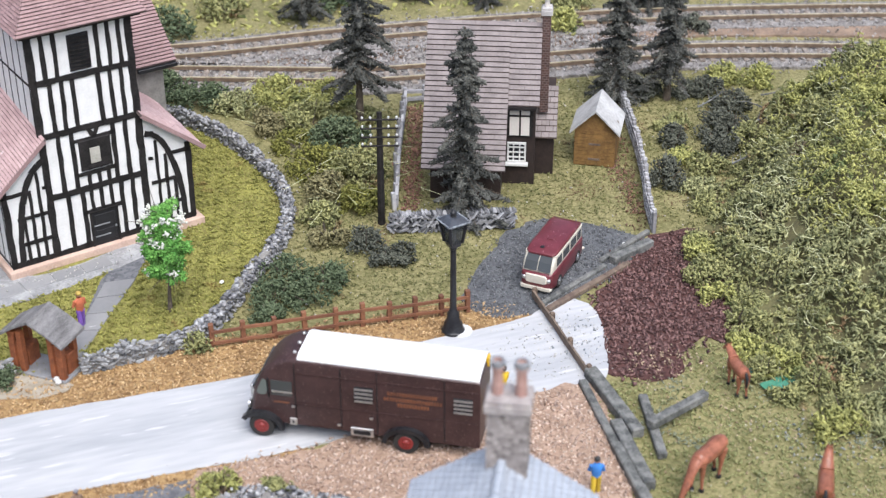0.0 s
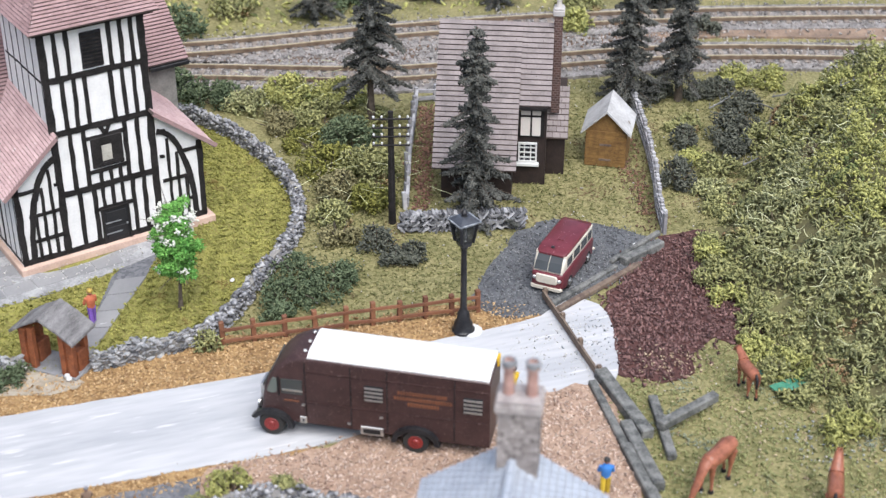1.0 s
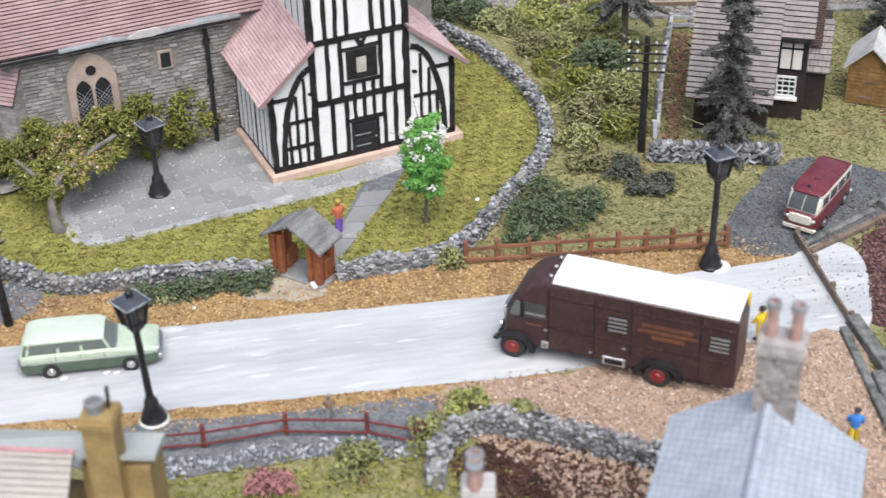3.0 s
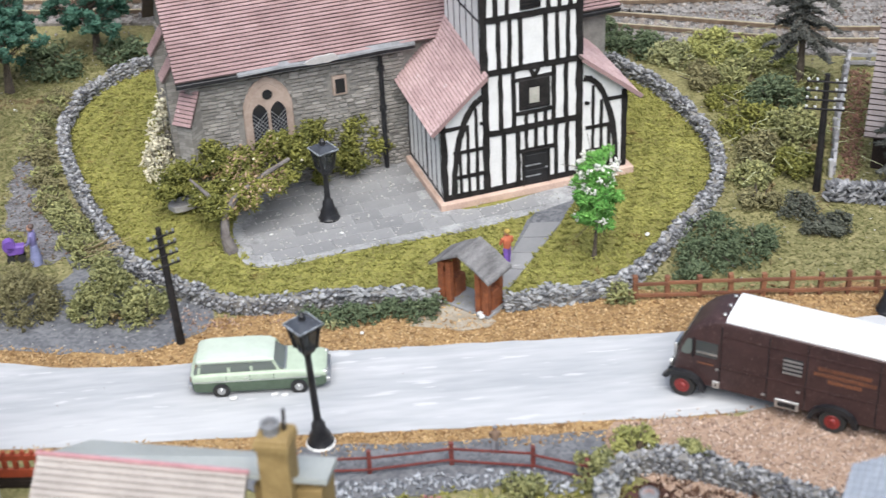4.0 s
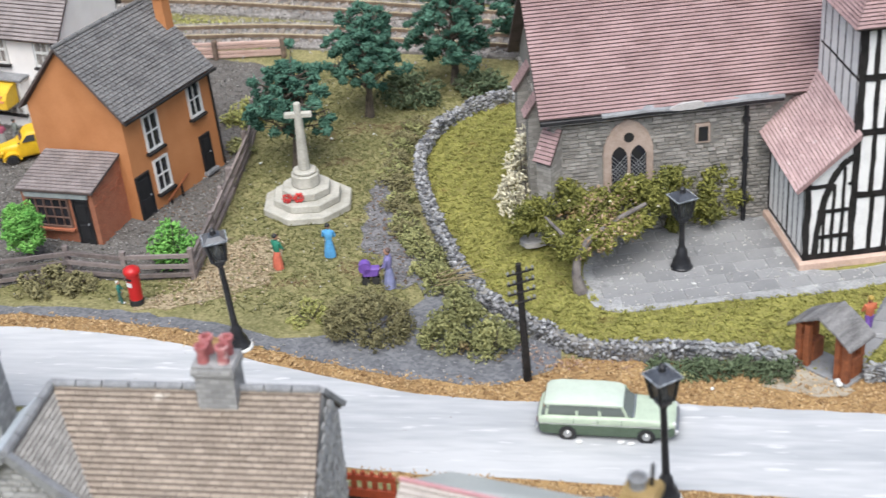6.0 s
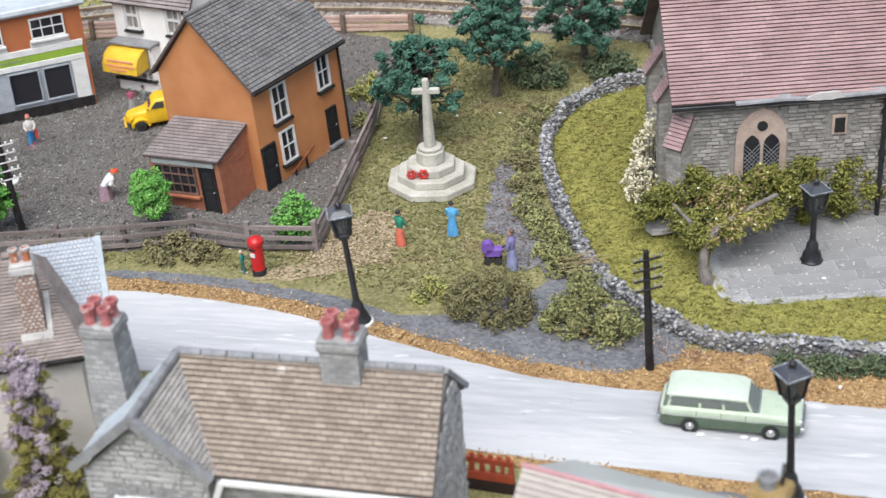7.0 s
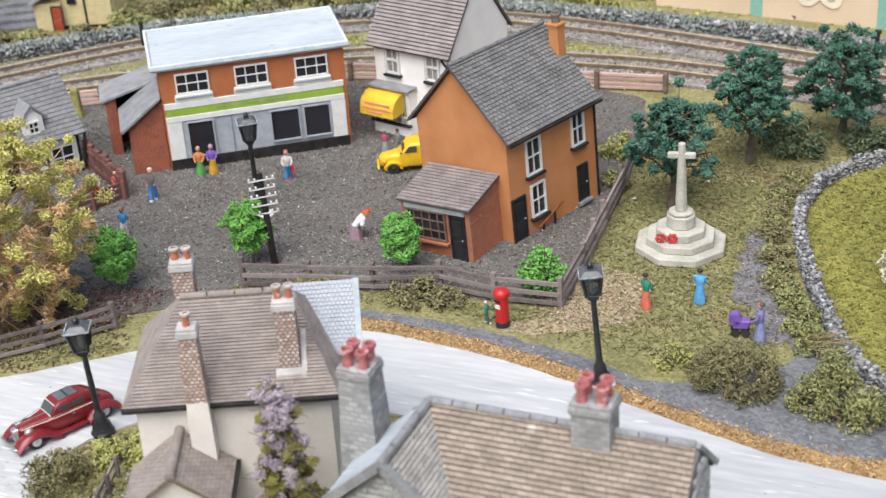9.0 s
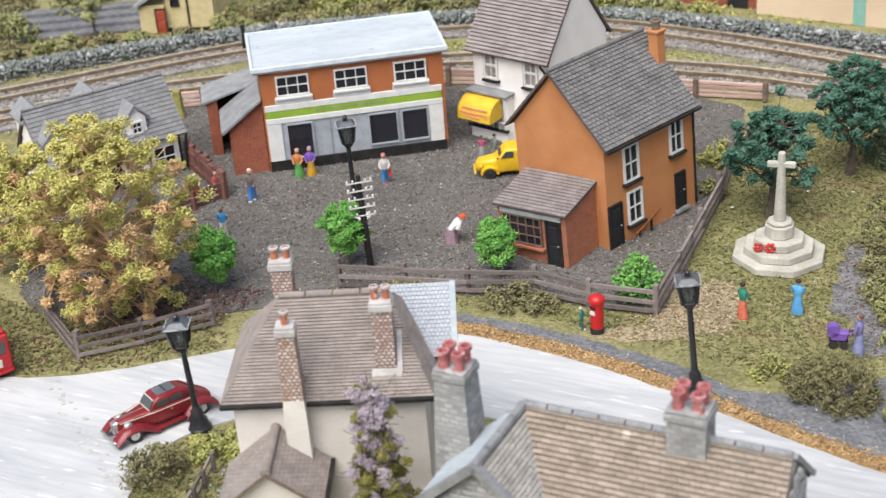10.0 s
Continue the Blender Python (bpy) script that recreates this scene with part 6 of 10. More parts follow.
m_slatewall = mat("split_dark_slate", (0.5, 0.5, 0.51), (0.035, 0.036, 0.04), rough=0.75, scale=4, fine=12, bump=0.5, spread="object")
for i in range(46):
    for k in (0, 1, 2):
        T = Matrix.Translation((0.08 + i * 0.138 + rr.uniform(-0.05, 0.05), -0.17 + rr.uniform(-0.06, 0.05), 0.18 + k * 0.33 + rr.uniform(-0.06, 0.06))) @ Matrix.Rotation(radians(rr.choice((-52, 38, 55)) + rr.uniform(-14, 14)), 4, "Y") @ Matrix.Rotation(radians(rr.uniform(-18, 18)), 4, "X")
        part("slate", M().box(-0.04, 0.045, -0.1, 0.16, -0.2, 0.2 + rr.uniform(-0.06, 0.1), T), m_slatewall, sw2)
for i in range(40):
    part("coping_slate", M().box(-0.1, 0.1, -0.22, 0.24, 0, 0.07, Matrix.Translation((0.1 + i * 0.16, rr.uniform(-0.06, 0.1), 0.93 + rr.uniform(0, 0.08))) @ Matrix.Rotation(radians(rr.uniform(10, 50)), 4, "Y") @ Matrix.Rotation(radians(rr.uniform(-25, 25)), 4, "Z")), m_slatewall, sw2)


def fence(name, pts, height, label, mt, rails=3, spacing=3.2, rail_h=0.24, post=0.28, group="", lean=0.0, rail_w=0.1, seed=1):
    """Posts and rails along a polyline."""
    r = random.Random(seed)
    f = thing(name, pts[0][0], pts[0][1], 0, 0, label, "fence", group)
    ox, oy = pts[0]
    ps = along(pts, spacing) + [(pts[-1][0], pts[-1][1], 0)]
    for x, y, a in ps:
        lx, ly = r.uniform(-lean, lean), r.uniform(-lean, lean)
        part("post", M().hull([[(x - ox + dx * post / 2 + k * lx, y - oy + dy * post / 2 + k * ly, z) for dx, dy in ((-1, -1), (1, -1), (1, 1), (-1, 1))] for k, z in ((0, -0.1), (1, height * r.uniform(1.0, 1.12)))]), mt, f, bevel=0.02)
    for (xa, ya, _), (xb, yb, _) in zip(ps, ps[1:]):
        d = math.hypot(xb - xa, yb - ya) or 1
        nx, ny = (yb - ya) / d * post * 0.55, -(xb - xa) / d * post * 0.55
        for k in range(rails):
            z = height * (k + 0.65) / rails - 0.05
            part("rail", M().bar((xa - ox + nx, ya - oy + ny, z + r.uniform(-0.05, 0.05)), (xb - ox + nx, yb - oy + ny, z + r.uniform(-0.05, 0.05)), rail_w, rail_h), mt, f)
    return f


fence("rail_fence", [(14.4, 50.0), (20, 49.5), (26.2, 48.8)], 1.15, "brown wooden post-and-rail fence beside the lane", m_railfence, 2, 1.28, 0.14, 0.22, lean=0.04)
fence("yard_fence", [(-39.4, 55.7), (-35.9, 56.4), (-32.7, 57.1), (-29.3, 58.1), (-26.3, 57.7), (-22.9, 57.9), (-23.0, 62.0), (-23.2, 67), (-23.4, 71.4), (-24, 76)], 1.6, "weathered dark three-rail fence round the yard", m_fence, 3, 3.3, 0.2, 0.26, lean=0.1, rail_w=0.14)
fence("yard_fence", [(-54.5, 51), (-52.4, 47.9), (-48.6, 45.3), (-46.2, 47.5), (-43.8, 50.2)], 1.5, "weathered dark three-rail fence under the golden tree", m_fence, 3, 3.3, 0.18, 0.26, lean=0.08, seed=4)
fence("picket_fence", [(-56.2, 67.0), (-53.7, 65.3), (-51.4, 63.5)], 1.65, "dark red-brown close paling fence by the white cottage", m_paling, 2, 0.5, 0.2, 0.34, lean=0.06, seed=5)
fence("rail_fence", [(-51.4, 63.4), (-52.3, 61.6), (-53.7, 59.2)], 1.2, "dark red-brown rail fence by the white cottage", m_paling, 3, 1.5, 0.24, 0.24, lean=0.05, seed=6)
m_gardenred = mat("dark_red_fence_paint", (0.2, 0.05, 0.04), (0.12, 0.032, 0.028), rough=0.6, scale=2.5, bump=0.2)
fence("garden_fence", [(-0.6, 39.9), (2.1, 39.7), (5.25, 39.8), (8.3, 39.1), (10.2, 38.1)], 1.05, "dark red two-rail garden fence", m_gardenred, 2, 3.2, 0.08, 0.17, rail_w=0.07, seed=6)
fence("cottage_fence", [(43.4, 68.5), (42.7, 66), (41.2, 61.4), (39.8, 57.6), (38.6, 54.9), (37.8, 52.6)], 1.15, "grey weathered fence of close uprights by the shed", m_paledfence, 3, 0.36, 0.13, 0.2, lean=0.05, rail_w=0.09, seed=7)
fence("cottage_fence", [(26.2, 59.5), (28.2, 65), (31.0, 72.0), (34.5, 71.5)], 0.95, "pale grey-blue weathered rail fence", m_paledfence, 2, 1.1, 0.2, 0.22, lean=0.08, rail_w=0.16, seed=8)
pf = thing("red_gate", -12.2, 40.75, 0, -6, "red painted gate with slots and spiked top over dark planks", "gate")
for x0, x1, z0, z1 in ((0, 2.2, 0.55, 0.95), (0, 2.2, 1.35, 1.62), (0, 0.2, 0.95, 1.35), (2.0, 2.2, 0.95, 1.35), (0.42, 0.62, 0.95, 1.35), (0.84, 1.04, 0.95, 1.35), (1.26, 1.46, 0.95, 1.35), (1.68, 1.82, 0.95, 1.35)):
    part("gate_rail" if x1 - x0 > 1 else "picket", M().box(x0, x1, 0, 0.14, z0, z1), m_redfence, pf, bevel=0.02)
for i in range(6):
    part("spike", M().ball((0.2 + i * 0.36, 0.07, 1.7), 0.1, 6, sz=1.2), m_redfence, pf)
for k in range(3):
    part("base_plank", M().box(0, 2.2, 0.02, 0.16, 0.02 + k * 0.18, 0.17 + k * 0.18), m_darkwood, pf)

plank_fence_pts = [(-63.5, 74.6), (-60.9, 76.1), (-53.5, 80.2), (-45.9, 84.0), (-37, 85.6), (-29, 86.0), (-24.5, 86.4)]
bf = thing("plank_fence", -63.5, 74.6, 0, 0, "weathered pinkish plank fence along the railway with mossy posts", "fence")
pp = along(plank_fence_pts, 4.2) + [(-24.5, 86.4, 0)]
for (xa, ya, _), (xb, yb, _) in zip(pp, pp[1:]):
    for k in range(4):
        part("plank", M().bar((xa + 63.5, ya - 74.6, 0.2 + k * 0.3), (xb + 63.5, yb - 74.6, 0.2 + k * 0.3 + rr.uniform(-0.07, 0.07)), 0.18, 0.22), m_plank, bf, bevel=0.03)
for x, y, _ in pp:
    part("post", M().box(-0.16, 0.16, -0.3, 0.1, 0, 1.4, Matrix.Translation((x + 63.5, y - 74.6, 0))), m_oldwood, bf, bevel=0.06)

solo("mossy_post", M().hull([[(-w, -w, z), (w, -w, z), (w, w, z), (-w, w, z)] for z, w in ((0, 0.42), (0.5, 0.3), (1.9, 0.26), (2.05, 0.18))]), mat("mossy_wood", (0.33, 0.31, 0.09), (0.16, 0.14, 0.06), rough=0.9, scale=2, bump=0.6), -61.5, 73.9, 0, 20, "stout post thick with yellow-green moss", "post", bevel=0.06)

# timber baulks lying about
BAULKS = [(34.4, 50.4, 37.0, 51.35, 0.6, 0.55, 0, 0), (29.7, 47.5, 35.1, 50.0, 0.38, 0.34, 1, 0), (29.5, 48.0, 34.0, 50.25, 0.34, 0.3, 0, 0), (33.9, 50.7, 37.5, 52.6, 0.34, 0.3, 0, 0), (29.35, 42.1, 29.3, 37.3, 0.72, 0.6, 0, 0), (28.75, 41.6, 28.1, 36.8, 0.45, 0.4, 0, 0), (28.75, 38.3, 28.2, 34.1, 0.66, 0.6, 0, 0), (28.15, 37.0, 27.4, 31.0, 0.6, 0.5, 0, 0), (30.7, 39.7, 29.6, 35.7, 0.5, 0.42, 0, 0), (29.8, 37.3, 33.0, 38.4, 0.5, 0.5, 0, 0.38)]
for xa, ya, xb, yb, w, h, brown, lift in BAULKS:
    d, a = math.hypot(xb - xa, yb - ya), math.atan2(yb - ya, xb - xa)
    solo("timber_baulk", M().box(0, d, -w * 0.4, w * 0.4, 0, h * 0.85), m_oldwood if brown else m_baulk, xa, ya, lift, math.degrees(a), "brown weathered timber baulk on the ground" if brown else "grey weathered timber baulk on the ground", "timber", "timber baulks", bevel=0.05)
edge = fence("plank_edging", [(29.6, 48.8), (29.5, 46.5), (29.4, 44.3), (29.3, 42.1)], 0.6, "low reddish plank edging with stub posts", m_oldwood, 1, 1.6, 0.36, 0.2, seed=9)

# railway
INNER = [(-84, 60), (-73, 70.5), (-63.2, 78.8), (-46.2, 88.2), (-30.7, 90.0), (-22, 89.6), (-8, 87.4), (5, 84.6), (17.9, 80.6), (28.3, 76.5), (33.6, 75.2), (41, 74.3), (49.7, 72.6), (62, 67.9), (82, 58)]
OUTER = [(-88, 62), (-76.3, 73.4), (-63.6, 86.6), (-51.3, 94.4), (-38.3, 97.2), (-18.1, 93.7), (0, 88.8), (18.7, 83.9), (31.5, 82.5), (44.4, 80.4), (60, 76.2), (85, 67.5)]


def track(pts, label):
    cp = curve_pts(pts, 0.8)
    tr = thing("railway_track", 0, 0, 0, 0, label, "railway")
    part("ballast_bed", ribbon(M(), cp, 4.4, -0.1, 0.16), m_ballast, tr)
    sl = M()
    for x, y, a in along(cp, 0.8):
        T = Matrix.Translation((x, y, 0.0)) @ Matrix.Rotation(a, 4, "Z")
        sl.box(-0.16, 0.16, -1.3, 1.3, 0.1, 0.24, T)
    part("sleeper_bed", sl, m_sleeper, tr)["kind"] = "stuff"
    for off in (-0.86, 0.86):
        rail = part("rail", ribbon(M(), cp, 0.15, 0.26, 0.49, off), m_rail, tr)
        part("rail_head", ribbon(M(), cp, 0.12, 0.49, 0.53, off), m_railhead, rail)
    V, n = [], 0
    for x, y, a in along(cp, 0.16):
        for _ in range(13):
            o = rng.normal(0, 1.3)
            V.append((x - math.sin(a) * o + rng.normal(0, 0.1), y + math.cos(a) * o + rng.normal(0, 0.1), 0.2 + rng.normal(0, 0.03)))
    P, F = tufts(V, 0.125, 0.9)
    cloud("ballast", P, F, p_stone, tr)["kind"] = "stuff"


track(INNER, "single railway track with rusty rails on grey ballast")
track(OUTER, "outer railway track with rusty rails on grey ballast")

BED = [(10, 83.4), (18, 80.8), (28, 76.8), (34, 75.4), (41, 74.6), (50, 73), (51, 77.6), (44, 80.2), (31.5, 82.6), (18.7, 83.9), (11, 85.8)]
lay("railway_bed", BED, 0.06, m_ballast, "grey-brown ballast between the two tracks", 0.3)
scatter("ballast_stones", BED, 16, 0.13, p_stone, "loose grey ballast between the two tracks", 0.08, 0.6)
scatter("brown_grit", BED, 5, 0.13, p_bark, "rusty litter in the ballast", 0.1, 0.6)

# street lamps
m_lampcap = mat("glossy_blue_black_enamel", (0.075, 0.082, 0.095), (0.045, 0.048, 0.056), rough=0.2, scale=2, bump=0.05)
m_lamprim = mat("worn_pale_rim", (0.4, 0.43, 0.46), (0.12, 0.13, 0.14), rough=0.4, scale=4)


def street_lamp(x, y, h, rz, lean, label):
    """A cast post with a four-sided lantern; h is the height over all."""
    lamp = thing("street_lamp", x, y, 0.05, rz, label, "street lamp", "street lamps", ry=lean)
    b = h - 1.95
    part("base", M().lathe([(0.52, 0), (0.54, 0.14), (0.46, 0.22), (0.42, 0.5), (0.3, 0.68), (0.27, 1.02), (0.19, 1.12), (0.155, 1.3)], 16), m_black, lamp, smooth=True)
    part("post", M().lathe([(0.155, 1.2), (0.13, b - 0.1), (0.18, b - 0.06), (0.2, b + 0.12)], 12), m_black, lamp, smooth=True)
    part("lantern_frame", M().hull([[(sx * w, sy * w, b + z) for sx, sy in ((-1, -1), (1, -1), (1, 1), (-1, 1))] for z, w in ((0.05, 0.22), (0.3, 0.3))]), m_black, lamp, bevel=0.02)
    for sx, sy in ((-1, -1), (1, -1), (1, 1), (-1, 1)):
        part("glazing_bar", M().bar((sx * 0.29, sy * 0.29, b + 0.28), (sx * 0.43, sy * 0.43, b + 1.28), 0.12, 0.12), m_black, lamp)
        lo_, hi_ = [(sx * 0.265, sy * 0.265), (-sy * 0.265, sx * 0.265)], [(-sy * 0.4, sx * 0.4), (sx * 0.4, sy * 0.4)]
        part("pane", M().hull([[(q * x_, q * y_, b + 0.28) for x_, y_ in lo_] + [(q * x_, q * y_, b + 1.26) for x_, y_ in hi_] for q in (1.0, 0.94)]), m_clear, lamp)
    part("mantle", M().lathe([(0.08, b + 0.2), (0.12, b + 0.5), (0.13, b + 0.8), (0.08, b + 1.1)], 8), m_white, lamp)
    part("lantern_roof", M().hull([[(sx * w, sy * w, b + z) for sx, sy in ((-1, -1), (1, -1), (1, 1), (-1, 1))] for z, w in ((1.25, 0.53), (1.34, 0.55), (1.56, 0.27))]), m_lampcap, lamp, bevel=0.02)
    for sx, sy in ((-1, -1), (1, -1), (1, 1), (-1, 1)):
        part("roof_rim", M().bar((sx * 0.54, sy * 0.54, b + 1.345), (-sy * 0.54, sx * 0.54, b + 1.345), 0.05, 0.05), m_lamprim, lamp)
    part("finial", M().lathe([(0.17, b + 1.54), (0.12, b + 1.66), (0.15, b + 1.76), (0.05, b + 1.88)], 8), m_black, lamp, smooth=True)


street_lamp(24.97, 47.43, 6.4, 12, 0, "tall black enamelled street lamp with glazed lantern")
street_lamp(1.03, 59.2, 4.5, 30, 0, "short black enamelled lamp on the church terrace")
street_lamp(0.27, 41.76, 6.4, 35, -2.5, "tall black enamelled street lamp leaning beside the lane")
street_lamp(-19.05, 51.78, 6.4, 20, -4, "tall black enamelled street lamp leaning by the green")
street_lamp(-39.3, 41.9, 6.1, 25, -2.5, "tall black enamelled street lamp beside a clipped hedge")
street_lamp(-42.6, 63.7, 6.3, 35, -1, "tall black enamelled street lamp in the gravel yard")
for x, y, s in ((-42.3, 63.6, 0.6), (0.27, 41.76, 0.62), (-19.05, 51.78, 0.66), (25.3, 47.3, 0.55)):
    solo("lamp_footing", M().lathe([(s, 0), (s * 0.95, 0.1), (s * 0.8, 0.13)], 12), m_white, x, y, 0.04, 0, "dab of white plaster under a lamp", "footing", bevel=0.02)


def pole(x, y, h, rz, arms, label, lean=0, china=m_white, w=0.95, arm=m_cap):
    p = thing("telegraph_pole", x, y, 0, rz, label, "telegraph pole", "telegraph poles", ry=lean)
    part("post", M().lathe([(0.2, -0.1), (0.16, h * 0.7), (0.13, h)], 8), m_timber, p, smooth=True)
    for k in range(arms):
        z = h - 0.35 - k * 0.48
        ar = part("crossarm", M().box(-w, w, -0.2, -0.1, z - 0.04, z + 0.04), arm, p, bevel=0.02)
        for dx in (-0.9 * w, -0.47 * w, 0.47 * w, 0.9 * w):
            part("insulator", M().lathe([(0.035, z + 0.05), (0.06, z + 0.1), (0.06, z + 0.16), (0.03, z + 0.19)], 6, Matrix.Translation((dx, -0.15, 0))), china, ar)


pole(25.1, 58.3, 6.3, -18, 4, "black telegraph pole with four dark crossarms of white insulators", arm=m_timber)
pole(-5.67, 49.6, 5.9, 28, 4, "thin dark telegraph pole with small crossarms", -2, m_lead, 0.62, m_timber)
pole(-38.96, 58.3, 5.45, 35, 5, "dark telegraph pole with pale crossarms by the yard fence", -2, w=0.7)

# lychgate
m_lychroof = mat("weathered_grey_boarding", (0.25, 0.242, 0.235), (0.105, 0.1, 0.098), rough=0.85, scale=1.2, fine=10, bump=0.5, stretch=(3, 0.6, 1))
ly = thing("lychgate", 6.7, 50.25, 0, -41, "small lychgate with brown timber sides and grey slab roof", "gate")
part("floor_slab", M().hull([[(-1.45, 0, z), (1.42, -0.02, z), (1.5, 1.5, z), (-1.4, 1.6, z)] for z in (-0.05, 0.17)]), m_lead, ly, bevel=0.04)
for sx in (-1, 1):
    part("side_wall", M().hull([[(sx * 0.72, 0.55, z), (sx * 1.28, 0.55, z), (sx * 1.28, 1.35, z - 0.05), (sx * 0.72, 1.35, z - 0.05)] for z in (0.12, 1.15)]), m_wood, ly, bevel=0.04)
    for x, w in ((0.78, 0.13), (1.2, 0.15)):
        part("post", M().box(sx * x - w, sx * x + w, 0.06, 0.36, 0.12, 2.2), m_wood, ly, bevel=0.03)
    part("panel", M().box(sx * 1.0 - 0.16, sx * 1.0 + 0.16, 0.16, 0.4, 0.12, 1.6 if sx < 0 else 1.85), m_wood, ly)
    part("post", M().box(sx * 1.15 - 0.13, sx * 1.15 + 0.13, 1.1, 1.36, 1.0, 2.2), m_wood, ly)
    part("top_beam", M().box(sx * 1.1 - 0.18, sx * 1.1 + 0.18, -0.02, 1.45, 2.05, 2.22), m_wood, ly)
    for xa, za, xb, zb in ((1.62, 1.98, 0.84, 2.5), (0.86, 2.49, 0.03, 2.92)):
        part("roof_slab", M().hull([[(sx * xa, y, za - 0.03), (sx * xb, y, zb - 0.03), (sx * xb, y + 0.01, zb + 0.12), (sx * xa, y, za + 0.14)] for y in (-0.22 - 0.03 * (sx > 0), 1.55 + 0.04 * sx)]), m_lychroof, ly, bevel=0.03)
part("ridge", M().hull([[(-0.16, y, 2.9), (0.16, y, 2.9), (0.07, y, 3.07), (-0.07, y, 3.07)] for y in (-0.25, 1.58)]), m_lychroof, ly, bevel=0.03)
for x, y in ((-1.15, -0.12), (0.95, 0.02), (1.15, -0.14)):
    part("pebble", M().ball((x, y, 0.2), 0.15, 6, sz=0.75), m_white, ly)

# war memorial
mm = thing("war_memorial", -18.65, 65.65, 0, 8, "pale weathered stone cross on octagonal steps with red wreaths", "memorial")


def octa(d):
    return [(d / 2 / math.cos(math.pi / 8) * math.cos(math.pi / 8 + i * math.pi / 4), d / 2 / math.cos(math.pi / 8) * math.sin(math.pi / 8 + i * math.pi / 4)) for i in range(8)]


for d, z0, z1 in ((4.6, 0, 0.42), (3.5, 0.42, 0.85), (2.5, 0.85, 1.3)):
    part("step", M().prism(octa(d), z0, z1), m_memorial, mm, bevel=0.05)
part("plinth", M().prism(octa(1.45), 1.3, 2.0), m_memorial, mm, bevel=0.06)
part("cap_stone", M().prism(octa(1.25), 2.0, 2.2), m_memorial, mm, bevel=0.06)
part("shaft", M().hull([[(x * s, y * s, z) for x, y in octa(1.0)] for z, s in ((2.2, 0.62), (5.0, 0.42), (6.0, 0.36))]), m_memorial, mm, bevel=0.04)
part("cross_arm", M().box(-0.72, 0.72, -0.15, 0.15, 5.15, 5.48), m_memorial, mm, bevel=0.06)
m_red = mat("poppy_red", (0.6, 0.05, 0.04), (0.45, 0.03, 0.03), rough=0.7, bump=0.4)
for x in (-0.95, -0.35):
    V, F = clumps([(x + q * math.cos(a), -1.28, 1.15 + q * math.sin(a)) for q, n_ in ((0.22, 13), (0.12, 7)) for a in [i * 6.283 / n_ for i in range(n_)]], 0.085)
    wr_ = cloud("wreath", V, F, m_red, mm)
    wr_["label"], wr_["kind"] = "small red poppy wreath", "stuff"

# pillar box
pb = thing("pillar_box", -25.08, 55.5, 0, -20, "red pillar box with black foot", "post box")
m_pbred = mat("pillar_box_red", (0.5, 0.02, 0.02), (0.4, 0.015, 0.015), rough=0.35, bump=0.04)
part("foot", M().lathe([(0.36, 0), (0.36, 0.28), (0.33, 0.32)], 14), m_black, pb, smooth=True)
part("body", M().lathe([(0.33, 0.3), (0.33, 1.75)], 14), m_pbred, pb, smooth=True)
part("cap", M().lathe([(0.4, 1.72), (0.42, 1.85), (0.36, 1.98), (0.15, 2.1), (0.02, 2.12)], 14), m_pbred, pb, smooth=True)
part("slot", M().box(-0.16, 0.16, -0.36, -0.3, 1.45, 1.55), m_black, pb)
part("notice", M().box(-0.13, 0.13, -0.355, -0.3, 1.1, 1.32), m_white, pb)

for x, y, h in ((-12.1, 93.8, 2.5), (-63.9, 86.4, 2.1)):
    solo("railside_post", M().lathe([(0.16, 0), (0.15, h * 0.9), (0.22, h * 0.92), (0.2, h)], 8), m_timber, x, y, 0, 0, "short black post beside the track", "post", "railside posts", smooth=True)

g_moss = leaf("blue_grey_moss", (0.33, 0.36, 0.33), (0.12, 0.14, 0.13))
mp_ = []
for x, y, a in along(curve_pts([(-84, 71), (-79.4, 76.8), (-65.2, 88.4), (-50.9, 95.6), (-38.5, 98.9), (-18.7, 97.2), (0, 93)], 0.5), 0.25):
    for _ in range(26):
        o = rng.normal(0, 0.45)
        mp_.append((x - math.sin(a) * o, y + math.cos(a) * o, max(0.1, 1.08 - 0.9 * o * o - abs(rng.normal(0, 0.16)))))
V, F = tufts(mp_, 0.17)
tagged(cloud("wall_moss", V, F, g_moss), "blue-grey moss over the far stone wall", "moss", kind="stuff")

# ---- vehicles ----
m_tyre = mat("black_tyre", (0.02, 0.02, 0.02), (0.035, 0.033, 0.03), rough=0.85)
m_chrome = mat("dull_chrome", (0.62, 0.62, 0.6), (0.45, 0.45, 0.44), rough=0.3, metal=0.8, bump=0)
m_maroon = mat("dusty_maroon_paint", (0.06, 0.031, 0.029), (0.038, 0.02, 0.019), rough=0.45, bump=0.05, speck=((0.24, 0.17, 0.155), 15, 0.65))
m_lorryroof = mat("white_roof_paint", (0.86, 0.86, 0.84), (0.74, 0.74, 0.72), rough=0.5, scale=0.5, bump=0.05)
m_hubred = mat("red_wheel_paint", (0.24, 0.03, 0.026), (0.15, 0.018, 0.016), rough=0.45)
m_gilt = mat("faded_gilt_lettering", (0.22, 0.085, 0.04), (0.12, 0.05, 0.03), rough=0.6)
m_vwred = mat("dark_red_paint", (0.16, 0.036, 0.045), (0.11, 0.024, 0.03), rough=0.28, bump=0.03, speck=((0.32, 0.16, 0.17), 7, 0.68))
m_ivory = mat("ivory_paint", (0.62, 0.575, 0.48), (0.52, 0.48, 0.4), rough=0.4, bump=0.03)
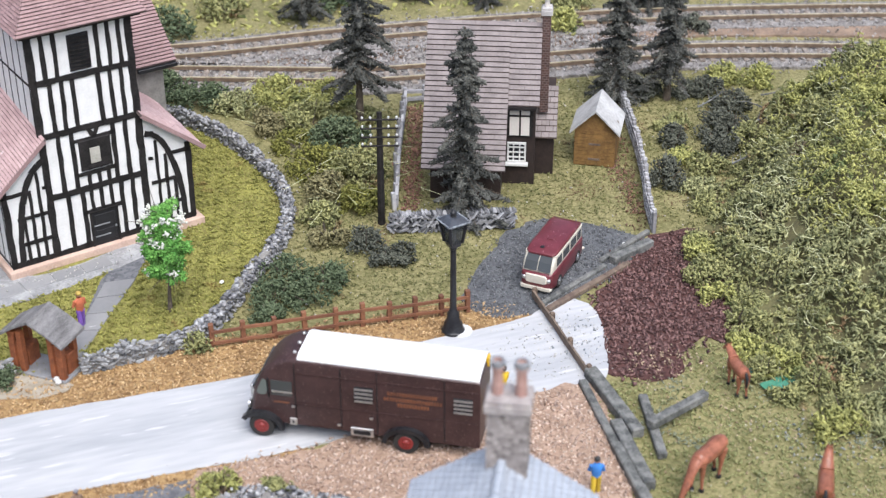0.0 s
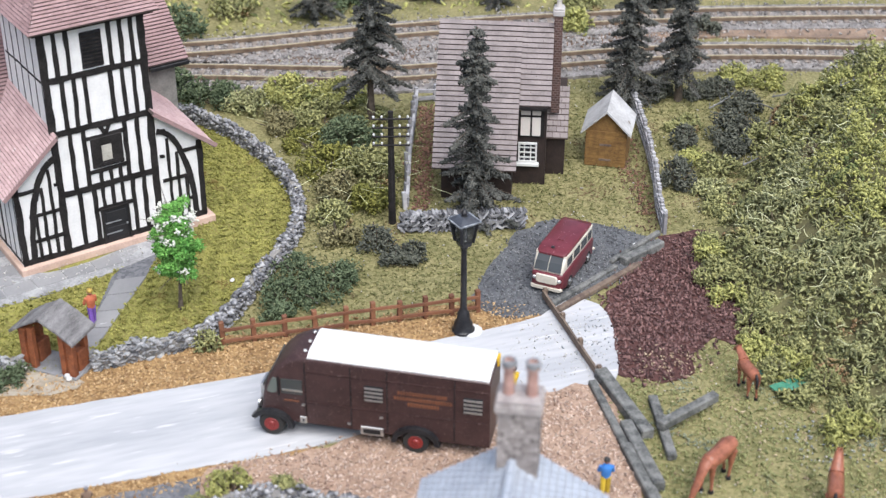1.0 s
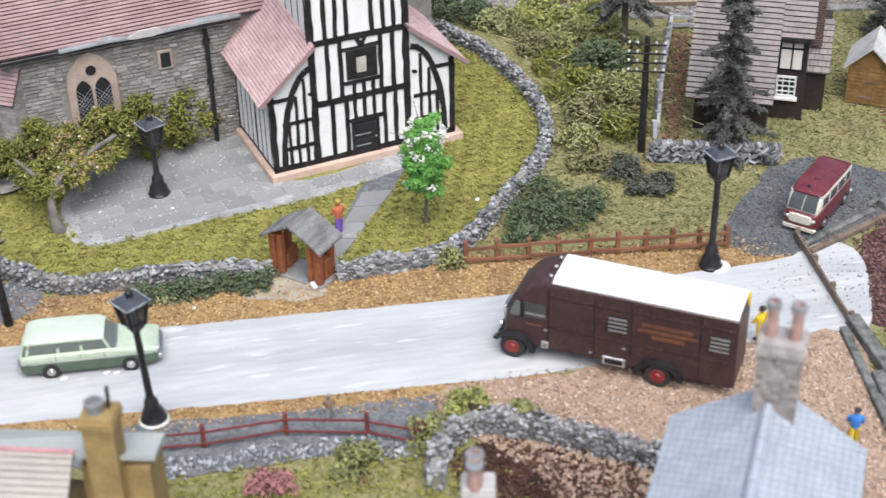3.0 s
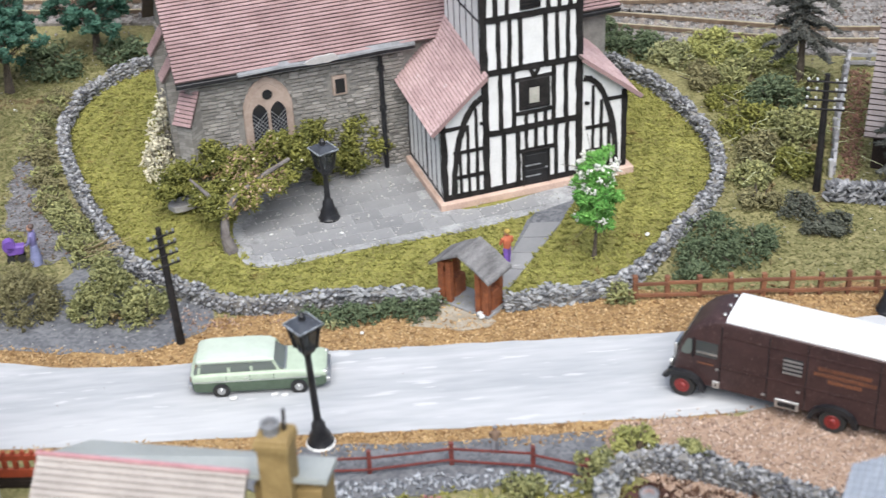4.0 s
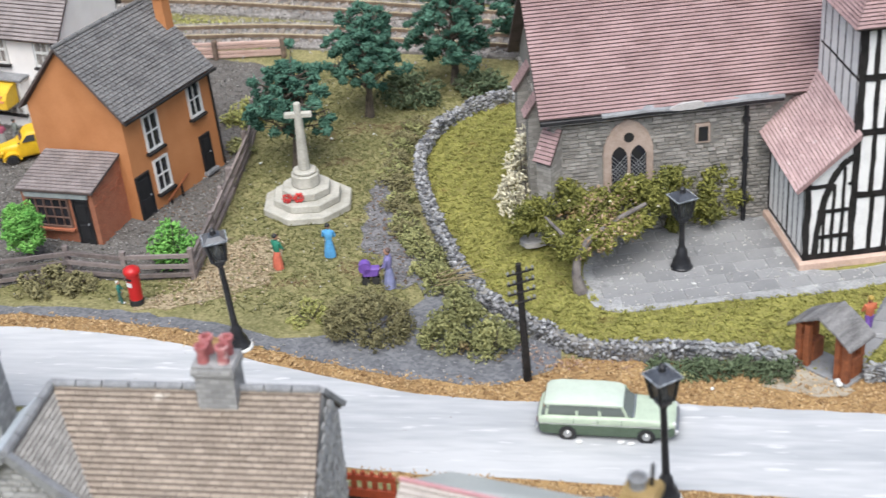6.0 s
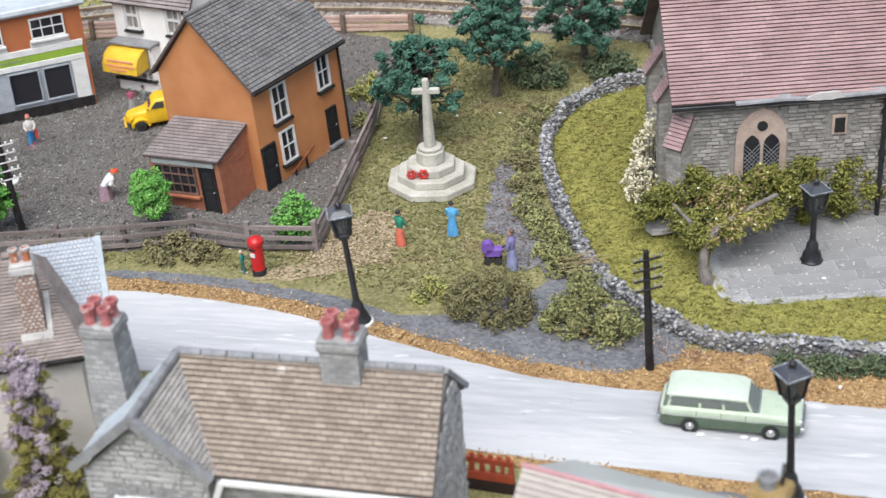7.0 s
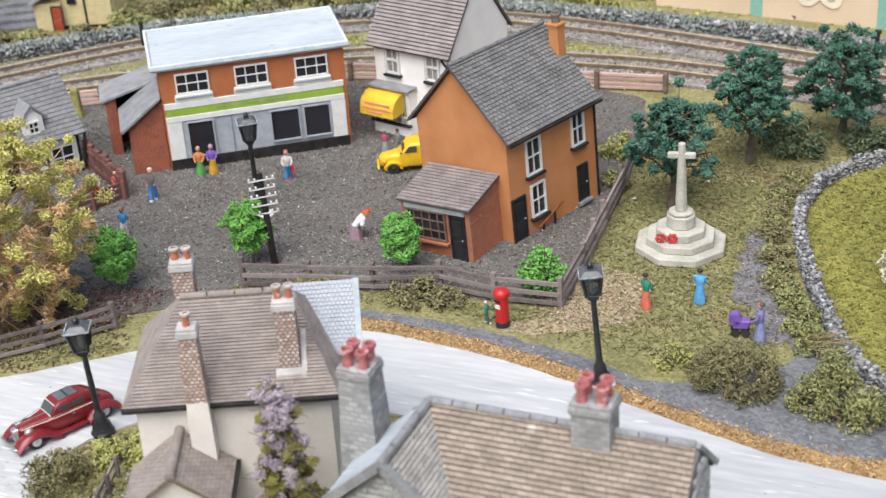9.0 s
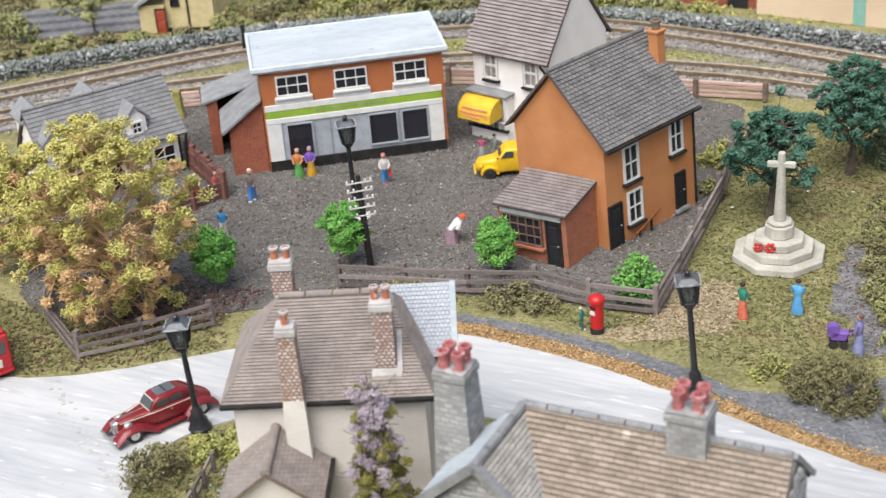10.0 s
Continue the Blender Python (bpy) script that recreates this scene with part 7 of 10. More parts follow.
m_mint = mat("pale_mint_paint", (0.47, 0.55, 0.42), (0.4, 0.47, 0.36), rough=0.35, bump=0.03)
m_mintroof = mat("pale_green_roof_paint", (0.55, 0.62, 0.52), (0.48, 0.54, 0.45), rough=0.3, bump=0.03)
m_mintdark = mat("sage_green_sill_paint", (0.1, 0.14, 0.095), (0.07, 0.1, 0.065), rough=0.45)
m_claret = mat("claret_paint", (0.21, 0.022, 0.026), (0.14, 0.015, 0.018), rough=0.22, bump=0.02)
m_canary = mat("canary_yellow_paint", (0.72, 0.45, 0.02), (0.6, 0.36, 0.02), rough=0.35, bump=0.03)
m_lampgrey = mat("blue_grey_roof_cloth", (0.13, 0.145, 0.16), (0.08, 0.09, 0.1), rough=0.5)
m_yellowdim = mat("dull_yellow_paint", (0.45, 0.27, 0.02), (0.32, 0.19, 0.015), rough=0.5)
m_carglass = glassy("car_glass", (0.06, 0.065, 0.065), 0.12)
m_greyglass = glassy("pale_car_glass", (0.13, 0.15, 0.138), 0.18)


def wheel(parent, x, y, r, w, side, hub=m_chrome):
    T = Matrix.Translation((x, y, r)) @ Matrix.Rotation(math.pi / 2, 4, "X")
    wh_ = part("wheel", M().lathe([(r * 0.55, -w / 2), (r * 0.93, -w / 2), (r, -w / 4), (r, w / 4), (r * 0.93, w / 2), (r * 0.55, w / 2)], 18, T), m_tyre, parent, smooth=True)
    s = 1 if side > 0 else -1
    part("hub", M().lathe([(r * 0.62, s * w * 0.42), (r * 0.55, s * w * 0.56), (r * 0.3, s * w * 0.5), (r * 0.2, s * w * 0.68), (0.01, s * w * 0.7)], 14, T), hub, wh_, smooth=True)


# horse-transport lorry: x runs back from the front axle, y across
lo = thing("lorry", 14.91, 42.85, 0.07, -31.5, "dusty maroon horse-transport lorry with white roof and red wheels", "lorry")
W = 2.3
side = [(-0.55, 0.75), (9.05, 0.62), (9.05, 3.75), (8.95, 3.85), (1.6, 3.95), (1.2, 3.9), (0.85, 3.78), (0.52, 3.58), (0.22, 3.28), (-0.02, 2.95), (-0.2, 2.58), (-0.34, 2.15), (-0.44, 1.7), (-0.52, 1.2)]
part("body", M().hull([[(x + (0.22 * (1 - k) / 0.07 if x < 1.0 and z > 1 else 0), y, z if z < 2 else 2 + (z - 2) * k) for x, z in side] for y, k in ((0.0, 0.93), (0.06, 0.965), (0.2, 0.99), (0.5, 1.0), (W - 0.5, 1.0), (W - 0.2, 0.99), (W - 0.06, 0.965), (W, 0.93))]), m_maroon, lo, smooth=True)
for y in (0.45, 1.15, 1.85):
    part("marker_lamp", M().ball((1.42, y, 3.98), 0.09, 7, sz=0.7), m_chrome, lo)
part("roof", M().hull([[(x, y, z + dz) for x, z in ((1.55, 3.9), (9.0, 3.82), (9.0, 3.95), (1.6, 4.06))] for y, dz in ((0.05, -0.12), (0.35, 0.0), (W - 0.35, 0.0), (W - 0.05, -0.12))]), m_lorryroof, lo)
for x, hub in ((0.0, m_hubred), (6.05, m_hubred)):
    for y, sd_ in ((0.02, 1), (W - 0.02, -1)):
        wheel(lo, x, y, 0.55, 0.34, sd_, hub)
for x0, x1 in ((-0.75, 0.75), (5.25, 6.85)):
    for yy in (-0.06, W + 0.06):
        rings = []
        for i in range(9):
            a = math.pi * (0.84 if x0 < 0 else 1.0) * i / 8
            c = (x0 + x1) / 2
            rx = (x1 - x0) / 2
            rings.append([(c + (rx + d) * math.cos(a), yy + o, 0.48 + (0.6 + d) * math.sin(a)) for d, o in ((0, -0.16), (0.2, -0.16), (0.2, 0.12), (0, 0.12))])
        part("mudguard", M().hull(rings), m_black, lo)
for xa, xb, z in ((1.5, 9.0, 3.25), (1.5, 9.0, 1.75)):
    part("beading", M().box(xa, xb, -0.03, 0.02, z, z + 0.05), m_maroon, lo)
for x in (1.45, 3.35, 4.85, 7.6):
    part("panel_seam", M().box(x, x + 0.035, -0.025, 0.02, 0.75, 3.7), m_black, lo)
for x0, x1 in ((3.95, 4.7), (8.0, 8.75)):
    vt = part("vent", M().box(x0, x1, -0.04, 0.03, 2.2, 2.95), m_black, lo)
    for i in range(4):
        part("slat", M().box(x0, x1, -0.09, -0.02, 2.25 + i * 0.19, 2.32 + i * 0.19), m_chrome, vt)
cabw = part("cab_window", M().box(0.45, 1.35, -0.035, 0.03, 2.1, 2.8), m_carglass, lo)
part("window_bar", M().box(0.5, 1.35, -0.06, -0.03, 2.25, 2.33), m_chrome, cabw)
part("quarter_light", M().prism(smooth_poly([(-0.14, 2.12), (0.26, 2.12), (0.27, 2.78), (0.12, 2.8), (-0.02, 2.5)], 0.15, 0.0), -0.03, 0.04, upright(0, 0, 0)), m_greyglass, lo)
part("window_rim", M().bar((0.36, -0.05, 2.0), (0.36, -0.05, 2.9), 0.05, 0.06), m_black, lo)
part("windscreen", M().hull([[(-0.42, y, 2.2), (0.0, y, 3.05), (0.05, y, 3.02), (-0.36, y, 2.15)] for y in (0.25, W - 0.25)]), m_carglass, lo)
part("grille", M().box(-0.68, -0.5, 0.7, W - 0.7, 0.9, 1.9), m_chrome, lo, bevel=0.04)
for y in (0.35, W - 0.35):
    part("headlamp", M().lathe([(0.06, 0), (0.19, 0.05), (0.2, 0.14), (0.02, 0.2)], 10, Matrix.Translation((-0.5, y, 1.25)) @ Matrix.Rotation(-math.pi / 2, 4, "Y")), m_chrome, lo, smooth=True)
part("bumper", M().box(-0.8, -0.68, 0.05, W - 0.05, 0.62, 0.82), m_black, lo, bevel=0.03)
for x0, x1, z0, z1 in ((1.2, 1.5, 0.72, 1.05), (3.75, 4.7, 0.55, 0.95)):
    st_ = part("step_locker", M().box(x0, x1, -0.07, 0.02, z0, z1), m_chrome, lo, bevel=0.02)
    part("recess", M().box(x0 + 0.12, x1 - 0.12, -0.09, -0.05, z0 + 0.1, z1 - 0.1), m_dark, st_)
for x, z in ((1.3, 1.6), (4.55, 1.45), (3.2, 0.95)):
    part("handle", M().box(x, x + 0.14, -0.08, 0.0, z, z + 0.06), m_chrome, lo)
for z, xa, n in ((2.72, 5.3, 17), (2.46, 5.15, 20), (2.2, 5.7, 11)):
    for i in range(n):
        part("lettering", M().box(xa + i * 0.12, xa + i * 0.12 + 0.085, -0.022, 0.01, z, z + 0.16), m_gilt, lo)
part("lettering", M().box(0.55, 1.2, -0.03, 0.01, 1.72, 1.8), m_gilt, lo)
part("roof_marker", M().box(9.02, 9.12, W - 0.75, W - 0.4, 3.55, 3.95), m_canary, lo, "yellow marker on the rear corner")

# camper van
vw = thing("camper_van", 29.9, 49.3, 0.06, 45.2, "dark red and ivory camper van on dark gravel", "van")
part("body", M().loft([(-0.1, 0.62, 0.3, 0.98, 0.16), (-0.02, 0.76, 0.24, 1.06, 0.14), (0.3, 0.84, 0.22, 1.14, 0.1), (3.9, 0.84, 0.22, 1.14, 0.1), (4.2, 0.76, 0.26, 1.08, 0.14), (4.28, 0.64, 0.32, 1.0, 0.16)]), m_vwred, vw, smooth=True)
part("window_band", M().loft([(0.02, 0.72, 1.0, 1.2, 0.06), (0.22, 0.76, 1.0, 1.55, 0.12), (0.5, 0.78, 1.0, 1.88, 0.14), (3.85, 0.78, 1.0, 1.88, 0.14), (4.12, 0.72, 1.0, 1.5, 0.12), (4.2, 0.66, 1.0, 1.2, 0.06)]), m_ivory, vw, smooth=True)
part("roof", M().loft([(0.36, 0.6, 1.82, 1.9, 0.03), (0.5, 0.74, 1.8, 1.98, 0.08), (0.95, 0.78, 1.8, 2.06, 0.12), (3.5, 0.78, 1.8, 2.06, 0.12), (3.9, 0.74, 1.8, 1.98, 0.08), (4.0, 0.62, 1.82, 1.9, 0.03)]), m_vwred, vw, smooth=True)
part("gutter", M().loft([(0.4, 0.76, 1.8, 1.86, 0.02), (0.6, 0.82, 1.8, 1.86, 0.02), (3.8, 0.82, 1.8, 1.86, 0.02), (3.98, 0.76, 1.8, 1.86, 0.02)]), m_ivory, vw)
for y0, y1 in ((-0.66, -0.03), (0.03, 0.66)):
    part("windscreen", M().hull([[(-0.05, y, 1.18), (0.14, y * 0.98, 1.56), (0.4, y * 0.94, 1.82), (0.5, y * 0.94, 1.8), (0.26, y * 0.98, 1.52), (0.08, y, 1.16)] for y in (y0, y1)]), m_carglass, vw)
for x0, x1 in ((0.55, 1.2), (1.4, 2.2), (2.4, 3.15), (3.3, 3.8)):
    for s in (-1, 1):
        part("side_window", M().box(x0, x1, min(s * 0.76, s * 0.795), max(s * 0.76, s * 0.795), 1.24, 1.68), m_carglass, vw, bevel=0.01)
part("front_panel", M().loft([(-0.17, 0.5, 0.56, 0.96, 0.1), (-0.06, 0.58, 0.52, 1.0, 0.1)]), m_ivory, vw, "ivory front panel", smooth=True)
for x0, x1 in ((-0.2, -0.04), (4.24, 4.38)):
    part("bumper", M().loft([(x0, 0.74, 0.22, 0.36, 0.05), (x1, 0.82, 0.22, 0.36, 0.05)]), m_ivory, vw)
for y in (-0.62, 0.62):
    part("headlamp", M().ball((-0.05, y, 0.74), 0.12, 8), m_chrome, vw, smooth=True)
part("spare_lamp", M().ball((0.75, 0.05, 2.06), 0.11, 8, sz=0.5), m_black, vw)
part("roof_vent", M().box(1.5, 1.95, -0.2, 0.15, 2.04, 2.1), m_vwred, vw, bevel=0.02)
for x in (0.85, 3.35):
    for y, sd_ in ((-0.74, 1), (0.74, -1)):
        wheel(vw, x, y, 0.34, 0.22, sd_)

# estate car
ec = thing("estate_car", -4.85, 46.35, 0.07, -2.5, "pale mint green estate car with lighter roof", "car")
part("sill_body", M().loft([(0.02, 0.86, 0.26, 0.72, 0.12), (0.15, 0.93, 0.22, 0.74, 0.08), (1.0, 0.965, 0.2, 0.74, 0.06), (4.6, 0.965, 0.2, 0.74, 0.06), (5.3, 0.93, 0.22, 0.74, 0.08), (5.48, 0.84, 0.26, 0.7, 0.12)]), m_mintdark, ec, smooth=True)
part("body", M().loft([(-0.04, 0.8, 0.62, 0.98, 0.12), (0.06, 0.92, 0.6, 1.05, 0.14), (0.6, 0.96, 0.6, 1.08, 0.12), (3.7, 0.965, 0.6, 1.1, 0.12), (4.3, 0.955, 0.6, 1.08, 0.16), (5.1, 0.93, 0.6, 1.0, 0.2), (5.42, 0.88, 0.6, 0.93, 0.16), (5.52, 0.8, 0.62, 0.86, 0.1)]), m_mint, ec, smooth=True)
part("cabin", M().loft([(0.12, 0.84, 1.0, 1.2, 0.1), (0.36, 0.82, 1.0, 1.6, 0.16), (1.2, 0.83, 1.0, 1.62, 0.16), (3.3, 0.82, 1.0, 1.6, 0.16), (3.62, 0.82, 1.0, 1.3, 0.14), (3.86, 0.82, 1.0, 1.1, 0.05)]), m_greyglass, ec, smooth=True)
part("roof", M().loft([(0.22, 0.7, 1.5, 1.58, 0.04), (0.34, 0.82, 1.5, 1.68, 0.09), (0.8, 0.86, 1.52, 1.76, 0.12), (2.6, 0.86, 1.52, 1.76, 0.12), (3.2, 0.84, 1.5, 1.71, 0.1), (3.42, 0.76, 1.5, 1.6, 0.05)]), m_mintroof, ec, smooth=True)
for x, lean in ((0.24, 0.12), (1.5, 0.0), (2.44, -0.04), (3.56, -0.24)):
    for s in (-1, 1):
        part("pillar", M().hull([[(x, s * 0.86, 1.05), (x + 0.11, s * 0.86, 1.05), (x + 0.11 + lean, s * 0.8, 1.58), (x + lean, s * 0.8, 1.58)], [(x, s * 0.8, 1.05), (x + 0.11, s * 0.8, 1.05), (x + 0.11 + lean, s * 0.74, 1.58), (x + lean, s * 0.74, 1.58)]]), m_mint, ec)
part("windscreen_frame", M().bar((3.84, -0.8, 1.1), (3.84, 0.8, 1.1), 0.1, 0.06), m_chrome, ec)
part("bumper", M().loft([(5.5, 0.9, 0.36, 0.6, 0.1), (5.64, 0.86, 0.38, 0.58, 0.09)]), m_chrome, ec, "chrome front bumper", smooth=True)
part("bumper", M().loft([(-0.16, 0.86, 0.38, 0.58, 0.09), (-0.02, 0.9, 0.36, 0.6, 0.1)]), m_chrome, ec, "chrome rear bumper", smooth=True)
part("grille", M().box(5.5, 5.57, -0.55, 0.55, 0.64, 0.82), m_chrome, ec, bevel=0.02)
for y in (-0.72, 0.72):
    part("headlamp", M().ball((5.47, y, 0.8), 0.13, 8), m_chrome, ec, smooth=True)
    part("tail_lamp", M().box(-0.07, 0.02, y - 0.07, y + 0.07, 0.7, 0.92), m_hubred, ec)
    part("trim_strip", M().box(0.1, 5.3, y / 0.72 * 0.965, y / 0.72 * 0.985, 0.74, 0.78), m_chrome, ec)
    for x in (1.42, 2.4, 3.36):
        part("door_gap", M().box(x, x + 0.025, y / 0.72 * 0.962, y / 0.72 * 0.972, 0.32, 1.02), m_mintdark, ec)
    part("door_handle", M().box(2.18, 2.36, y / 0.72 * 0.965, y / 0.72 * 0.99, 0.88, 0.92), m_chrome, ec)
for x in (1.18, 4.36):
    for y, sd_ in ((-0.84, 1), (0.84, -1)):
        part("wheel_arch", M().lathe([(0.36, -0.04), (0.36, 0.04)], 16, Matrix.Translation((x, y * 1.15, 0.3)) @ Matrix.Rotation(math.pi / 2, 4, "X")), m_black, ec)
        wheel(ec, x, y * 1.08, 0.3, 0.2, sd_)
for x, y, s in ((-3.25, 45.1, 0.13), (-1.55, 45.15, 0.12), (-1.15, 45.05, 0.12)):
    solo("white_chip", M().ball((0, 0, s * 0.4), s, 6, sz=0.5, sx=1.5), m_white, x, y, 0.07, 10, "small white plaster chip on the lane beside the car", "debris", "white chips")

# claret saloon, nose towards -x
rc = thing("vintage_saloon", -41.34, 41.75, 0.07, 61.3, "claret vintage saloon with black sunroof and chrome trim", "car")
part("body", M().loft([(-0.75, 0.56, 0.34, 1.08, 0.2), (-0.5, 0.64, 0.32, 1.12, 0.16), (0.6, 0.68, 0.32, 1.12, 0.14), (1.5, 0.64, 0.32, 1.1, 0.22), (2.1, 0.54, 0.34, 0.98, 0.28), (2.5, 0.36, 0.4, 0.7, 0.14)]), m_claret, rc, smooth=True)
part("bonnet", M().loft([(-2.16, 0.24, 0.42, 0.98, 0.14), (-2.0, 0.28, 0.4, 1.02, 0.16), (-1.2, 0.42, 0.38, 1.08, 0.2), (-0.6, 0.56, 0.36, 1.12, 0.2)]), m_claret, rc, smooth=True)
part("cabin", M().loft([(-0.6, 0.54, 1.0, 1.16, 0.06), (-0.35, 0.56, 1.0, 1.52, 0.14), (-0.1, 0.56, 1.0, 1.64, 0.18), (0.8, 0.57, 1.0, 1.66, 0.2), (1.35, 0.54, 1.0, 1.52, 0.22), (1.8, 0.46, 0.98, 1.16, 0.1)]), m_claret, rc, smooth=True)
part("sunroof", M().hull([[(-0.1, y, 1.635), (0.85, y, 1.665), (0.85, y, 1.7), (-0.1, y, 1.67)] for y in (-0.36, 0.36)]), m_lampgrey, rc, "grey sliding sunroof", bevel=0.015)
part("sunroof_bar", M().box(0.33, 0.38, -0.36, 0.36, 1.69, 1.72), m_black, rc)
part("windscreen", M().hull([[(-0.6, y, 1.16), (-0.36, y * 0.95, 1.5), (-0.4, y * 0.95, 1.52), (-0.65, y, 1.17)] for y in (-0.46, 0.46)]), m_carglass, rc)
part("windscreen_frame", M().bar((-0.66, -0.5, 1.14), (-0.66, 0.5, 1.14), 0.04, 0.05).bar((-0.38, -0.46, 1.54), (-0.38, 0.46, 1.54), 0.04, 0.05), m_ivory, rc)
part("bonnet_strip", M().box(-2.1, -0.62, -0.025, 0.025, 1.02, 1.13), m_chrome, rc)
part("grille", M().loft([(-2.32, 0.17, 0.42, 0.98, 0.08), (-2.14, 0.22, 0.4, 1.02, 0.08)]), m_chrome, rc, smooth=True)
part("bumper", M().loft([(-2.66, 0.7, 0.32, 0.42, 0.04), (-2.56, 0.78, 0.32, 0.42, 0.04)]), m_chrome, rc)
for s in (-1, 1):
    for x0, x1 in ((-0.25, 0.32), (0.42, 1.0)):
        part("side_window", M().box(x0, x1, min(s * 0.545, s * 0.58), max(s * 0.545, s * 0.58), 1.17, 1.46), m_carglass, rc, bevel=0.01)
    part("chrome_strip", M().bar((-2.05, s * 0.34, 0.97), (-0.55, s * 0.66, 1.06), 0.03, 0.035).bar((-0.55, s * 0.675, 1.06), (1.5, s * 0.665, 1.04), 0.03, 0.035), m_ivory, rc)
    part("headlamp", M().ball((-1.75, s * 0.46, 0.82), 0.17, 10, sx=1.3), m_chrome, rc, smooth=True)
    part("running_board", M().box(-0.75, 0.95, min(s * 0.62, s * 0.9), max(s * 0.62, s * 0.9), 0.24, 0.32), m_claret, rc, bevel=0.02)
    part("door_handle", M().box(0.3, 0.42, min(s * 0.67, s * 0.7), max(s * 0.67, s * 0.7), 0.9, 0.94), m_chrome, rc)
    for xs, h in (((-2.55, -2.3, -2.0, -1.65, -1.3, -1.0, -0.7, -0.4), (0.36, 0.6, 0.76, 0.82, 0.78, 0.64, 0.44, 0.32)), ((0.9, 1.15, 1.45, 1.8, 2.15, 2.4, 2.6), (0.32, 0.58, 0.78, 0.84, 0.74, 0.56, 0.4))):
        part("wing", M().hull([[(x, s * 0.36, z), (x, s * 0.62, z + 0.03), (x, s * 0.82, z - 0.04), (x, s * 0.92, z - 0.18), (x, s * 0.9, z - 0.26), (x, s * 0.36, z - 0.12)] for x, z in zip(xs, h)]), m_claret, rc, smooth=True)
for x in (-1.62, 1.78):
    for y, sd_ in ((-0.72, 1), (0.72, -1)):
        wheel(rc, x, y, 0.38, 0.2, sd_)

# yellow van, nose towards -x
yv = thing("yellow_van", -36.5, 71.5, 0.05, 26, "rounded canary yellow delivery van parked by the shop", "van")
part("bonnet", M().loft([(-1.78, 0.3, 0.42, 0.86, 0.14), (-1.62, 0.42, 0.34, 1.02, 0.2), (-1.0, 0.52, 0.34, 1.14, 0.26), (-0.45, 0.62, 0.34, 1.22, 0.28)]), m_canary, yv, smooth=True)
part("cab", M().loft([(-0.62, 0.66, 0.32, 1.16, 0.1), (-0.42, 0.72, 0.3, 1.3, 0.16), (-0.12, 0.7, 0.3, 1.72, 0.2), (0.1, 0.72, 0.3, 1.84, 0.22), (0.8, 0.74, 0.3, 1.86, 0.2)]), m_canary, yv, smooth=True)
part("box_body", M().loft([(0.78, 0.74, 0.32, 1.9, 0.16), (0.86, 0.8, 0.3, 2.04, 0.16), (2.6, 0.8, 0.3, 2.04, 0.16), (2.72, 0.74, 0.34, 1.96, 0.16)]), m_canary, yv, smooth=True)
for s in (-1, 1):
    for x0, h in ((-1.0, 0.5), (1.75, 0.5)):
        wing = [[(x0 + 0.56 * math.cos(a), s * (0.44 if o == 0 else 0.84), 0.3 + h * math.sin(a) * (1.0 if o == 0 else 0.86)) for o in (0, 1)] + [(x0 + 0.4 * math.cos(a), s * 0.8, 0.3 + (h - 0.16) * math.sin(a)), (x0 + 0.4 * math.cos(a), s * 0.44, 0.3 + (h - 0.16) * math.sin(a))] for a in [math.pi * i / 9 for i in range(10)]]
        part("wing", M().hull(wing), m_canary, yv, smooth=True)
        wheel(yv, x0, s * 0.7, 0.33, 0.2, -s, m_black)
    part("headlamp", M().ball((-1.5, s * 0.5, 0.74), 0.15, 8), m_canary, yv, smooth=True)
    part("side_window", M().prism([(-0.3, 1.28), (0.45, 1.28), (0.45, 1.66), (0.0, 1.66)], -0.02, 0.02, upright(0, s * 0.735, 0)), m_carglass, yv)
    part("mirror", M().ball((-0.5, s * 0.8, 1.3), 0.06, 6), m_black, yv)
part("windscreen", M().hull([[(-0.44, y, 1.28), (-0.16, y * 0.92, 1.66), (-0.12, y * 0.92, 1.64), (-0.38, y, 1.26)] for y in (-0.55, 0.55)]), m_carglass, yv)
part("bumper", M().loft([(-1.94, 0.7, 0.34, 0.44, 0.04), (-1.82, 0.74, 0.34, 0.44, 0.04)]), m_canary, yv)
part("grille", M().box(-1.83, -1.76, -0.2, 0.2, 0.48, 0.84), m_yellowdim, yv, bevel=0.03)

# red bus at the end of the lane
bs = thing("bus", -52.75, 43.1, 0.07, -28, "dark red bus standing in the lane", "bus")
bs.matrix_basis = bs.matrix_basis @ Matrix.Scale(0.7, 4)
m_busred = mat("bus_red_paint", (0.42, 0.02, 0.025), (0.32, 0.015, 0.02), rough=0.35, bump=0.03)
part("body", M().box(-5.0, 2.6, -1.3, 1.3, 0.4, 3.3), m_busred, bs, bevel=0.15)
part("roof", M().box(-4.9, 2.5, -1.2, 1.2, 3.3, 3.55), m_busred, bs, bevel=0.12)
for i in range(6):
    for y in (-1.34, 1.3):
        part("side_window", M().box(-4.7 + i * 1.2, -3.7 + i * 1.2, y, y + 0.04, 1.9, 2.8), m_carglass, bs)
part("rear_window", M().box(2.58, 2.64, -0.9, 0.9, 1.9, 2.8), m_carglass, bs)
part("rear_panel", M().box(2.59, 2.65, -0.5, 0.5, 0.9, 1.5), m_ivory, bs)
part("bumper", M().box(2.6, 2.75, -1.2, 1.2, 0.4, 0.6), m_busred, bs, bevel=0.03)
for x in (-3.8, 1.2):
    for y, sd_ in ((-1.1, 1), (1.1, -1)):
        wheel(bs, x, y, 0.5, 0.3, sd_, m_hubred)

# ---- painted figures ----
PAINT = {}


